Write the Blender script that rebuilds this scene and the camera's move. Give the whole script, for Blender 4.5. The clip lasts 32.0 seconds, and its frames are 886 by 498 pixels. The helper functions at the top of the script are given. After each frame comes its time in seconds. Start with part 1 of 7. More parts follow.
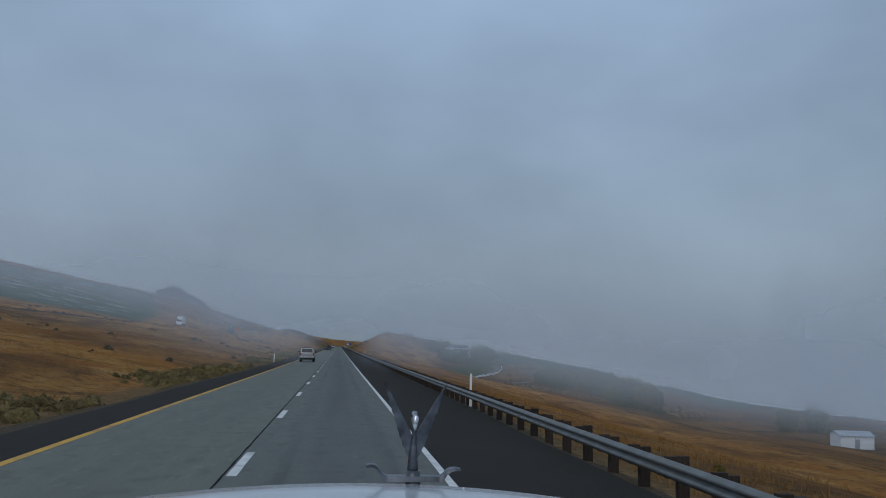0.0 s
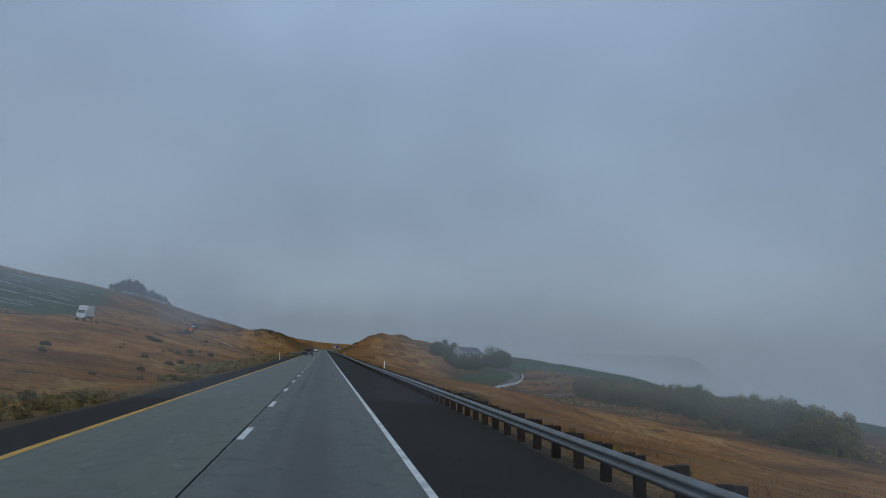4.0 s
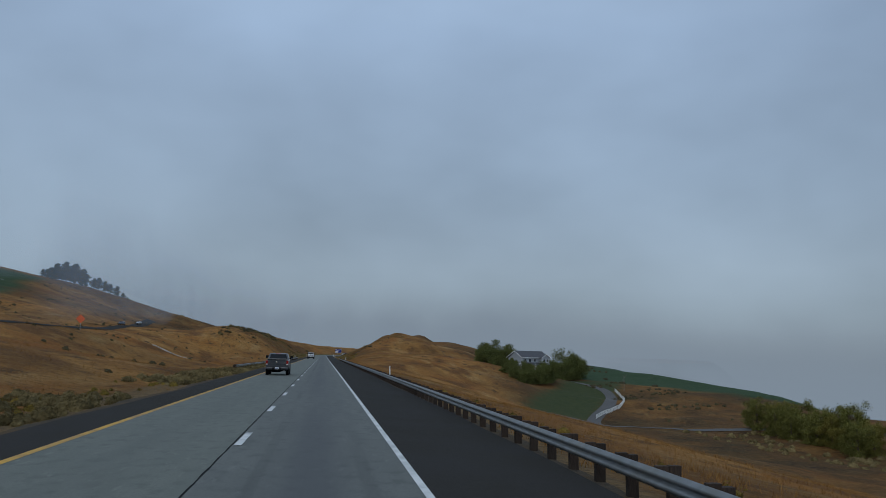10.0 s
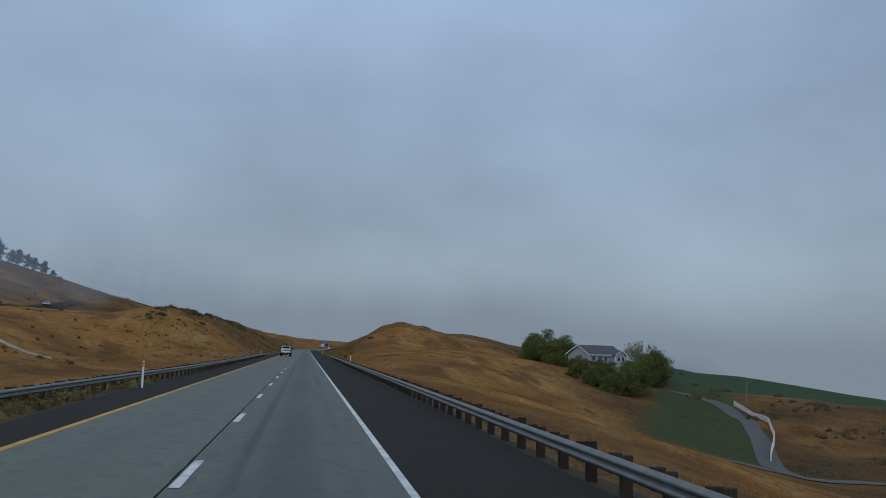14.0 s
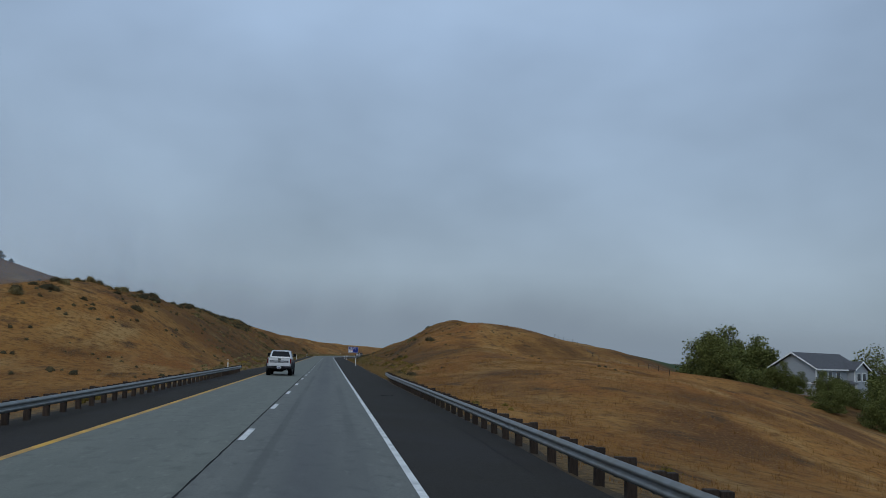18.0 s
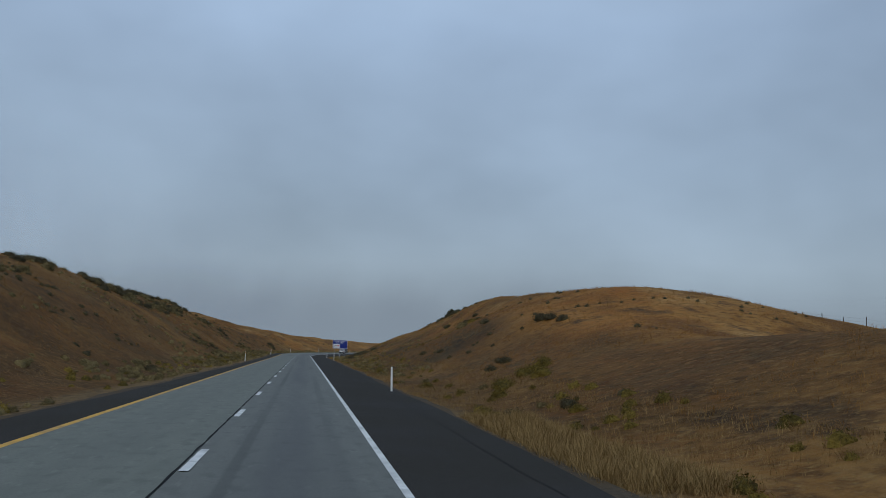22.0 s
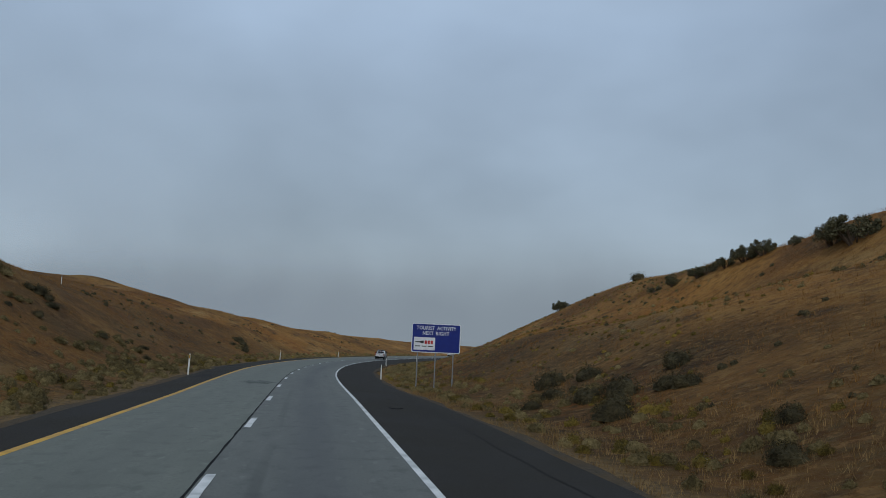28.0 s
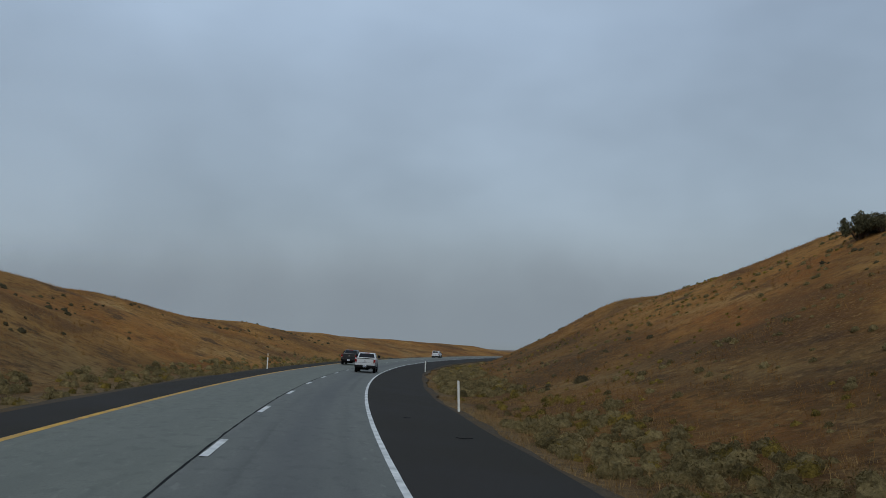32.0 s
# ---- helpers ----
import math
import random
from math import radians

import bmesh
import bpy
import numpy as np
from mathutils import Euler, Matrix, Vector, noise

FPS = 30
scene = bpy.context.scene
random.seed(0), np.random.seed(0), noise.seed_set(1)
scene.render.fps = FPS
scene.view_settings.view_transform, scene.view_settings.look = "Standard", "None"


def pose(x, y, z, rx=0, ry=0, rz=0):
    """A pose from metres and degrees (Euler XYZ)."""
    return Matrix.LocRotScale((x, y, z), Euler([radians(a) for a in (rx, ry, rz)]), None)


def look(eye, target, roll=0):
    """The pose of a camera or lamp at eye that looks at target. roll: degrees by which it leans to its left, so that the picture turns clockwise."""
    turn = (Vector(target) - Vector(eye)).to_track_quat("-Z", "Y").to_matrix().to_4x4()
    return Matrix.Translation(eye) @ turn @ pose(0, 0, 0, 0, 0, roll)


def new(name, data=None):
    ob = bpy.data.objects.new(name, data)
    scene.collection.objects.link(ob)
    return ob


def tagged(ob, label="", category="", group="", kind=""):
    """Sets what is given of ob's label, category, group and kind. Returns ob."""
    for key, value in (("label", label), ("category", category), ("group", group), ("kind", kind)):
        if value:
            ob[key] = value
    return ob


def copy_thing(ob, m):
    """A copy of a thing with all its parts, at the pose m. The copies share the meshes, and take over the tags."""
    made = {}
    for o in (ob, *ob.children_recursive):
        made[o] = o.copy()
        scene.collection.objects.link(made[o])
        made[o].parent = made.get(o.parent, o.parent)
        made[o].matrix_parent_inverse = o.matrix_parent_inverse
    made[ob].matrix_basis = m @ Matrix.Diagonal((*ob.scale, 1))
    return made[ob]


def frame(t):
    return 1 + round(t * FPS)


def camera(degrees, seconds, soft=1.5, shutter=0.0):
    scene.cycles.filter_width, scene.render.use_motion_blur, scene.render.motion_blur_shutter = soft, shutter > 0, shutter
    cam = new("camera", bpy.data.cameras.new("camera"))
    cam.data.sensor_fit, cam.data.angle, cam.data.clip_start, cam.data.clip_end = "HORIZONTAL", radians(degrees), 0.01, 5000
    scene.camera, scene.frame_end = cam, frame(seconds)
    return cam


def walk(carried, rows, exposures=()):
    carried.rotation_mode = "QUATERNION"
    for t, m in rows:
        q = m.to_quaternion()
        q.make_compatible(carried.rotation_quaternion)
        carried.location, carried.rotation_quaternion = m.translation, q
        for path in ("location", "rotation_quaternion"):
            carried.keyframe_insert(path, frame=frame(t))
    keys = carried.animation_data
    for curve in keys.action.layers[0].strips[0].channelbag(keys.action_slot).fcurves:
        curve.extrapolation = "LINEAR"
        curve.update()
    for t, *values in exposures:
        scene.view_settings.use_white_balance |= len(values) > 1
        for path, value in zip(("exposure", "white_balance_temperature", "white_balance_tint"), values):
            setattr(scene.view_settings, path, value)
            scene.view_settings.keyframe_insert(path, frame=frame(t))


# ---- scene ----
from collections import defaultdict

# ---- camera ----
cam = camera(53.04, 32.0, soft=0.9)
ROWS = [  # seconds, x, y, z, yaw, pitch, roll
    (0.0, 1.698, 24.438, 2.202, -6.666, 6.445, -1.480), (1.0, 1.778, 52.961, 2.205, -7.484, 6.512, -1.049),
    (2.0, 1.846, 81.928, 2.207, -7.709, 6.937, -1.019), (5.0, 1.907, 167.993, 2.295, -7.535, 6.557, -1.391),
    (6.0, 1.913, 195.679, 2.330, -7.484, 6.786, -1.208), (7.0, 1.862, 224.779, 2.367, -7.546, 7.019, -1.276),
    (8.0, 1.954, 254.031, 2.408, -7.435, 6.979, -1.220), (9.0, 1.849, 282.102, 2.476, -7.242, 6.896, -1.438),
    (10.0, 1.905, 310.940, 2.545, -7.628, 6.932, -1.121), (11.0, 1.974, 340.829, 2.616, -7.834, 6.929, -1.241),
    (12.0, 1.953, 368.572, 2.683, -7.866, 7.105, -1.149), (13.0, 1.932, 398.336, 2.754, -8.430, 6.811, -1.169),
    (16.0, 1.884, 484.732, 2.899, -8.864, 6.496, -1.467), (17.0, 1.965, 513.082, 2.946, -8.381, 6.632, -1.399),
    (18.0, 2.048, 541.526, 2.993, -7.270, 6.977, -1.722), (19.0, 2.043, 570.419, 3.053, -7.390, 6.921, -1.230),
    (20.0, 2.139, 599.816, 3.119, -9.045, 6.522, -1.219), (21.0, 2.144, 628.476, 3.183, -8.957, 6.710, -1.806),
    (22.0, 1.956, 657.691, 3.259, -8.851, 6.733, -1.604), (23.0, 1.882, 686.588, 3.362, -8.918, 6.654, -1.435),
    (24.0, 1.852, 715.734, 3.465, -8.619, 6.827, -1.438), (25.0, 1.911, 744.458, 3.567, -8.651, 6.582, -1.455),
    (27.5, 1.628, 817.449, 3.765, -8.683, 6.701, -1.589), (28.0, 1.529, 832.116, 3.803, -8.545, 6.749, -1.966),
    (29.0, 1.489, 861.732, 3.883, -8.298, 6.686, -2.422), (30.0, 1.805, 890.047, 3.919, -8.614, 6.775, -1.220),
    (31.0, 2.794, 919.650, 3.935, -10.412, 6.978, -1.142), (32.0, 4.627, 948.278, 4.012, -13.428, 6.733, -0.843)]
walk(cam, [(t, pose(x, y, z, 90 + pitch, roll, yaw)) for t, x, y, z, yaw, pitch, roll in ROWS],
     exposures=((0, -0.18, 6400, 8), (2.5, -0.16, 6400, 8), (5, -0.10, 6400, 8), (12, -0.06, 6400, 8), (20, 0.02, 6450, 8), (26, 0.02, 6650, 8), (32, 0.05, 6950, 8)))

# ---- sky and sun: low overcast ----
SUN_TURN, SUN_UP = radians(205), radians(36)
world = bpy.data.worlds.new("overcast")
scene.world = world
world.use_nodes = True
wn, wl = world.node_tree.nodes, world.node_tree.links
wn.clear()


def wnode(kind, **kw):
    nd = wn.new(kind)
    for k, v in kw.items():
        nd.inputs[k].default_value = v
    return nd


co = wnode("ShaderNodeTexCoord")
sep = wnode("ShaderNodeSeparateXYZ")
wl.new(co.outputs["Generated"], sep.inputs[0])
grad = wnode("ShaderNodeValToRGB")
wl.new(sep.outputs["Z"], grad.inputs[0])
RAMP = ((0.0, (0.185, 0.225, 0.268)), (0.035, (0.240, 0.300, 0.366)), (0.10, (0.284, 0.356, 0.442)),
        (0.20, (0.285, 0.370, 0.485)), (0.35, (0.305, 0.405, 0.560)), (1.0, (0.36, 0.455, 0.59)))
for i, (at, c) in enumerate(RAMP):
    e = grad.color_ramp.elements[i] if i < 2 else grad.color_ramp.elements.new(at)
    e.position, e.color = at, (*c, 1)
mapn = wnode("ShaderNodeMapping")
mapn.inputs["Scale"].default_value = (1.5, 1.5, 2.6)
wl.new(co.outputs["Generated"], mapn.inputs[0])
cloud = wnode("ShaderNodeTexNoise", Scale=1.7, Detail=4.0, Roughness=0.48)
wl.new(mapn.outputs[0], cloud.inputs["Vector"])
soft = wnode("ShaderNodeMapRange")
for k, v in (("From Min", 0.3), ("From Max", 0.7), ("To Min", 0.82), ("To Max", 1.19)):
    soft.inputs[k].default_value = v
wl.new(cloud.outputs["Fac"], soft.inputs["Value"])
mul = wnode("ShaderNodeVectorMath")
mul.operation = "SCALE"
wl.new(grad.outputs["Color"], mul.inputs[0])
wl.new(soft.outputs["Result"], mul.inputs["Scale"])
deck = wnode("ShaderNodeBackground", Strength=1.0)
wl.new(mul.outputs[0], deck.inputs["Color"])
sky = wnode("ShaderNodeTexSky")
sky.sky_type, sky.sun_disc, sky.sun_elevation, sky.sun_rotation = "NISHITA", False, SUN_UP, SUN_TURN
clear = wnode("ShaderNodeBackground", Strength=0.006)
wl.new(sky.outputs[0], clear.inputs["Color"])
both = wnode("ShaderNodeAddShader")
wl.new(deck.outputs[0], both.inputs[0])
wl.new(clear.outputs[0], both.inputs[1])
wl.new(both.outputs[0], wnode("ShaderNodeOutputWorld").inputs["Surface"])
sun = new("sun", bpy.data.lights.new("sun", "SUN"))
sun.data.energy, sun.data.angle, sun.data.color = 0.72, radians(40), (1.0, 0.98, 0.95)
sun.matrix_world = look((60, 400, 300), (60 - 300 * math.sin(SUN_TURN) / math.tan(SUN_UP), 400 - 300 * math.cos(SUN_TURN) / math.tan(SUN_UP), 0))


# ---- materials ----
def material(name, colour, rough=0.8, metal=0.0, colour2=None, scale=3.0, detail=6.0, bump=0.0, bump_scale=20.0, colour3=None, scale3=0.15,
             coords="Object", vary=0.0, stretch=(1, 1, 1), spec=0.5, coat=0.0):
    """Base colour with grain at two scales, relief, and a spread from piece to piece."""
    m = bpy.data.materials.new(name)
    m.use_nodes = True
    nt = m.node_tree
    nd, ln = nt.nodes, nt.links
    b = nd["Principled BSDF"]
    b.inputs["Roughness"].default_value, b.inputs["Metallic"].default_value = rough, metal
    b.inputs["Specular IOR Level"].default_value = spec
    b.inputs["Coat Weight"].default_value = coat
    b.inputs["Coat Roughness"].default_value = 0.08
    tc = nd.new("ShaderNodeTexCoord")
    mp = nd.new("ShaderNodeMapping")
    mp.inputs["Scale"].default_value = stretch
    ln.new(tc.outputs[coords], mp.inputs[0])
    n1 = nd.new("ShaderNodeTexNoise")
    n1.inputs["Scale"].default_value, n1.inputs["Detail"].default_value = scale, detail
    ln.new(mp.outputs[0], n1.inputs["Vector"])
    r1 = nd.new("ShaderNodeValToRGB")
    r1.color_ramp.elements[0].position, r1.color_ramp.elements[1].position = 0.3, 0.7
    r1.color_ramp.elements[0].color = (*colour, 1)
    r1.color_ramp.elements[1].color = (*(colour2 or [min(1, c * 1.25) for c in colour]), 1)
    ln.new(n1.outputs["Fac"], r1.inputs[0])
    out = r1.outputs[0]
    if colour3:
        n2 = nd.new("ShaderNodeTexNoise")
        n2.inputs["Scale"].default_value, n2.inputs["Detail"].default_value = scale3, 4.0
        ln.new(mp.outputs[0], n2.inputs["Vector"])
        r2 = nd.new("ShaderNodeMapRange")
        r2.inputs["From Min"].default_value, r2.inputs["From Max"].default_value = 0.42, 0.66
        ln.new(n2.outputs["Fac"], r2.inputs["Value"])
        mx = nd.new("ShaderNodeMix")
        mx.data_type = "RGBA"
        ln.new(r2.outputs[0], mx.inputs["Factor"])
        ln.new(out, mx.inputs["A"])
        mx.inputs["B"].default_value = (*colour3, 1)
        out = mx.outputs["Result"]
    if vary:
        oi = nd.new("ShaderNodeObjectInfo")
        mr = nd.new("ShaderNodeMapRange")
        mr.inputs["To Min"].default_value, mr.inputs["To Max"].default_value = 1 - vary, 1 + vary
        ln.new(oi.outputs["Random"], mr.inputs["Value"])
        vm = nd.new("ShaderNodeVectorMath")
        vm.operation = "SCALE"
        ln.new(out, vm.inputs[0])
        ln.new(mr.outputs[0], vm.inputs["Scale"])
        out = vm.outputs[0]
    ln.new(out, b.inputs["Base Color"])
    if bump:
        n3 = nd.new("ShaderNodeTexNoise")
        n3.inputs["Scale"].default_value, n3.inputs["Detail"].default_value = bump_scale, 5.0
        ln.new(mp.outputs[0], n3.inputs["Vector"])
        bp = nd.new("ShaderNodeBump")
        bp.inputs["Strength"].default_value, bp.inputs["Distance"].default_value = bump, 0.05
        ln.new(n3.outputs["Fac"], bp.inputs["Height"])
        ln.new(bp.outputs[0], b.inputs["Normal"])
    return m


def brush_material(name, colour, colour2):
    """Fine twiggy growth: mottled at the scale of twigs and of whole clumps."""
    m = bpy.data.materials.new(name)
    m.use_nodes = True
    nd, ln = m.node_tree.nodes, m.node_tree.links
    b = nd["Principled BSDF"]
    b.inputs["Roughness"].default_value, b.inputs["Specular IOR Level"].default_value = 0.95, 0.1
    tc, fine, wide = nd.new("ShaderNodeTexCoord"), nd.new("ShaderNodeTexNoise"), nd.new("ShaderNodeTexNoise")
    fine.inputs["Scale"].default_value, fine.inputs["Detail"].default_value, fine.inputs["Roughness"].default_value = 9.0, 7.0, 0.7
    wide.inputs["Scale"].default_value, wide.inputs["Detail"].default_value = 0.8, 3.0
    for n in (fine, wide):
        ln.new(tc.outputs["Object"], n.inputs["Vector"])
    ad, r = nd.new("ShaderNodeMath"), nd.new("ShaderNodeValToRGB")
    ln.new(fine.outputs["Fac"], ad.inputs[0])
    ln.new(wide.outputs["Fac"], ad.inputs[1])
    r.color_ramp.elements[0].position, r.color_ramp.elements[1].position = 0.42, 0.62
    r.color_ramp.elements[0].color, r.color_ramp.elements[1].color = (*colour, 1), (*colour2, 1)
    hf = nd.new("ShaderNodeMath")
    hf.operation = "MULTIPLY"
    hf.inputs[1].default_value = 0.5
    ln.new(ad.outputs[0], hf.inputs[0])
    ln.new(hf.outputs[0], r.inputs[0])
    ln.new(r.outputs[0], b.inputs["Base Color"])
    bp = nd.new("ShaderNodeBump")
    bp.inputs["Strength"].default_value, bp.inputs["Distance"].default_value = 1.0, 0.15
    ln.new(fine.outputs["Fac"], bp.inputs["Height"])
    ln.new(bp.outputs[0], b.inputs["Normal"])
    return m


def island_material(name, colour, colour2, rough=0.9):
    """Leaves and stems: every loose piece takes a tone of its own."""
    m = bpy.data.materials.new(name)
    m.use_nodes = True
    nd, ln = m.node_tree.nodes, m.node_tree.links
    b = nd["Principled BSDF"]
    b.inputs["Roughness"].default_value, b.inputs["Specular IOR Level"].default_value = rough, 0.15
    g = nd.new("ShaderNodeNewGeometry")
    r = nd.new("ShaderNodeValToRGB")
    r.color_ramp.elements[0].color, r.color_ramp.elements[1].color = (*colour, 1), (*colour2, 1)
    ln.new(g.outputs["Random Per Island"], r.inputs[0])
    ln.new(r.outputs[0], b.inputs["Base Color"])
    return m


M_BARK = material("bark", (0.09, 0.065, 0.045), 0.95, bump=0.6, bump_scale=9)
M_LEAF_WILLOW = island_material("willow leaves", (0.060, 0.072, 0.021), (0.160, 0.172, 0.052))
M_LEAF_DARK = island_material("dark leaves", (0.080, 0.084, 0.020), (0.195, 0.185, 0.046))
M_LEAF_AUTUMN = island_material("turning leaves", (0.11, 0.10, 0.024), (0.24, 0.20, 0.045))
M_PINE = island_material("pine needles", (0.022, 0.035, 0.020), (0.05, 0.07, 0.035))
M_SAGE = brush_material("sage leaves", (0.092, 0.072, 0.032), (0.305, 0.232, 0.104))
M_RABBIT = brush_material("rabbitbrush", (0.080, 0.062, 0.018), (0.31, 0.215, 0.045))
M_DARKSHRUB = brush_material("dark shrub", (0.050, 0.044, 0.026), (0.140, 0.113, 0.058))
M_CREST = island_material("crest bush leaves", (0.045, 0.046, 0.028), (0.150, 0.140, 0.078))
M_STRAW = island_material("dry grass", (0.185, 0.086, 0.024), (0.32, 0.165, 0.048))
M_STRAW_TALL = island_material("tall pale grass", (0.165, 0.102, 0.038), (0.34, 0.225, 0.092))
M_STRAW_PALE = island_material("pale dry grass", (0.165, 0.098, 0.038), (0.33, 0.205, 0.082))
M_GRAVEL = material("verge gravel", (0.045, 0.038, 0.030), 0.95, spec=0.1, colour2=(0.11, 0.085, 0.058), scale=9, bump=0.8, bump_scale=30, coords="Object", colour3=(0.10, 0.068, 0.036), scale3=0.5)
M_SHOULDER = material("shoulder asphalt", (0.025, 0.0225, 0.019), 0.95, spec=0.12, colour2=(0.040, 0.036, 0.030), scale=14, bump=0.25, bump_scale=60, colour3=(0.036, 0.033, 0.031), scale3=0.25)
M_WHITE_PAINT = material("white road paint", (0.62, 0.63, 0.62), 0.75, colour2=(0.80, 0.80, 0.78), scale=6, colour3=(0.45, 0.46, 0.45), scale3=1.6)
M_YELLOW_PAINT = material("yellow road paint", (0.56, 0.30, 0.028), 0.75, colour2=(0.66, 0.38, 0.05), scale=5, colour3=(0.38, 0.22, 0.06), scale3=0.9)
M_SEAL = material("joint sealant", (0.007, 0.007, 0.007), 0.8, scale=4, spec=0.1)
M_GALV = material("galvanised steel", (0.175, 0.185, 0.185), 0.55, 0.6, colour2=(0.26, 0.27, 0.27), scale=2.5, colour3=(0.20, 0.195, 0.17), scale3=0.7)
M_POST_WOOD = material("weathered timber", (0.024, 0.0155, 0.011), 0.95, colour2=(0.052, 0.034, 0.023), scale=7, bump=0.5, bump_scale=18, vary=0.35, stretch=(3, 3, 0.5))
M_DELIN = material("white plastic post", (0.70, 0.70, 0.66), 0.55, colour2=(0.80, 0.80, 0.77), scale=5, vary=0.08)
M_AMBER = material("amber reflector", (0.45, 0.24, 0.03), 0.3, scale=30)


# ---- geometry helpers ----
def add_mesh(name, verts, faces, mat, parent=None, label="", smooth=False):
    me = bpy.data.meshes.new(name)
    me.from_pydata([tuple(v) for v in verts], [], faces)
    mats = mat if isinstance(mat, (list, tuple)) else [mat]
    for m in mats:
        me.materials.append(m)
    if smooth:
        me.polygons.foreach_set("use_smooth", [True] * len(me.polygons))
    me.update()
    ob = new(name, me)
    ob.parent = parent
    if label:
        tagged(ob, label)
    return ob


def part(name, bm, mat, parent=None, label="", smooth=False):
    me = bpy.data.meshes.new(name)
    bmesh.ops.recalc_face_normals(bm, faces=bm.faces)
    bm.to_mesh(me)
    bm.free()
    me.materials.append(mat)
    if smooth:
        me.polygons.foreach_set("use_smooth", [True] * len(me.polygons))
    ob = new(name, me)
    ob.parent = parent
    if label:
        tagged(ob, label)
    return ob


def box(x0, x1, y0, y1, z0, z1, bevel=0.0, bm=None):
    bm = bm or bmesh.new()
    r = bmesh.ops.create_cube(bm, size=1)
    for v in r["verts"]:
        v.co = (x0 + (v.co.x + 0.5) * (x1 - x0), y0 + (v.co.y + 0.5) * (y1 - y0), z0 + (v.co.z + 0.5) * (z1 - z0))
    if bevel:
        bmesh.ops.bevel(bm, geom=list({e for v in r["verts"] for e in v.link_edges}), offset=bevel, segments=2, affect="EDGES", profile=0.6)
    return bm


def tube(points, radii, sides=8, cap=True, bm=None):
    """A tapered tube along a line of points."""
    bm = bm or bmesh.new()
    rings = []
    pts = [Vector(p) for p in points]
    for i, p in enumerate(pts):
        d = (pts[min(i + 1, len(pts) - 1)] - pts[max(i - 1, 0)]).normalized()
        a = d.orthogonal().normalized()
        c = d.cross(a)
        rings.append([bm.verts.new(p + radii[i] * (math.cos(2 * math.pi * k / sides) * a + math.sin(2 * math.pi * k / sides) * c)) for k in range(sides)])
    for r, q in zip(rings, rings[1:]):
        for k in range(sides):
            bm.faces.new((r[k], r[(k + 1) % sides], q[(k + 1) % sides], q[k]))
    if cap:
        bm.faces.new(rings[0][::-1])
        bm.faces.new(rings[-1])
    return bm


def empty(name, m=None):
    ob = new(name)
    ob.empty_display_size = 0.2
    if m is not None:
        ob.matrix_world = m
    return ob


# ---- the highway's line: straight, then a bend to the right ----
BEND_A, BEND_B, BEND_K, BEND_C, BEND_D = 872.5, 910.2, 0.001466, 1230.0, 1290.0
SS = np.arange(-3000, 4001, 2.0)
KAP = BEND_K * np.clip((SS - BEND_A) / (BEND_B - BEND_A), 0, 1) * np.clip((BEND_D - SS) / (BEND_D - BEND_C), 0, 1)
TH = np.concatenate([[0], np.cumsum(KAP[1:] + KAP[:-1])])
XX = np.concatenate([[0], np.cumsum(np.sin((TH[1:] + TH[:-1]) / 2) * 2)])
YY = -3000 + np.concatenate([[0], np.cumsum(np.cos((TH[1:] + TH[:-1]) / 2) * 2)])
ZS = (-3000, -50, 100, 250, 400, 550, 650, 750, 850, 950, 1050, 1150, 1300, 4000)
ZR = (0, 0, 0.01, 0.20, 0.56, 0.80, 1.03, 1.38, 1.65, 1.92, 2.24, 2.77, 3.55, 6.0)


def road_z(s):
    return np.interp(s, ZS, ZR)


def bank(s):
    return 0.05 * np.clip((s - BEND_A) / (BEND_B - BEND_A), 0, 1) * np.clip((BEND_D - s) / (BEND_D - BEND_C), 0, 1)


def shoulder_fall(u):
    """Cross-fall of the two shoulders, away from the lanes."""
    return 0.062 * np.clip(np.asarray(u) - 3.7, 0, 4.9) + 0.055 * np.clip(-4.2 - np.asarray(u), 0, 4.8)


def deck_z(s, u):
    return road_z(s) - bank(s) * np.clip(u, -9, 9) - shoulder_fall(u)


def plan(s, u):
    """Place on the map from metres along the lane line and metres to its right."""
    t = np.interp(s, SS, TH)
    return np.interp(s, SS, XX) + u * np.cos(t), np.interp(s, SS, YY) - u * np.sin(t)


def spot(s, u, dz=0.0):
    x, y = plan(s, u)
    return Vector((float(x), float(y), float(deck_z(s, u) + dz)))


def heading(s):
    return -math.degrees(float(np.interp(s, SS, TH)))


# ---- the lie of the land ----
def smooth01(x):
    x = np.clip(x, 0, 1)
    return x * x * (3 - 2 * x)


def lattice(ix, iy, seed):
    h = (ix.astype(np.int64) * 374761393 + iy.astype(np.int64) * 668265263 + seed * 1442695041) & 0xFFFFFFFF
    h = ((h ^ (h >> 13)) * 1274126177) & 0xFFFFFFFF
    return ((h ^ (h >> 16)) & 0xFFFF) / 65535.0 - 0.5


def value_noise(x, y, seed=0):
    ix, iy = np.floor(x), np.floor(y)
    fx, fy = smooth01(x - ix), smooth01(y - iy)
    a, b = lattice(ix, iy, seed), lattice(ix + 1, iy, seed)
    c, d = lattice(ix, iy + 1, seed), lattice(ix + 1, iy + 1, seed)
    return (a * (1 - fx) + b * fx) * (1 - fy) + (c * (1 - fx) + d * fx) * fy


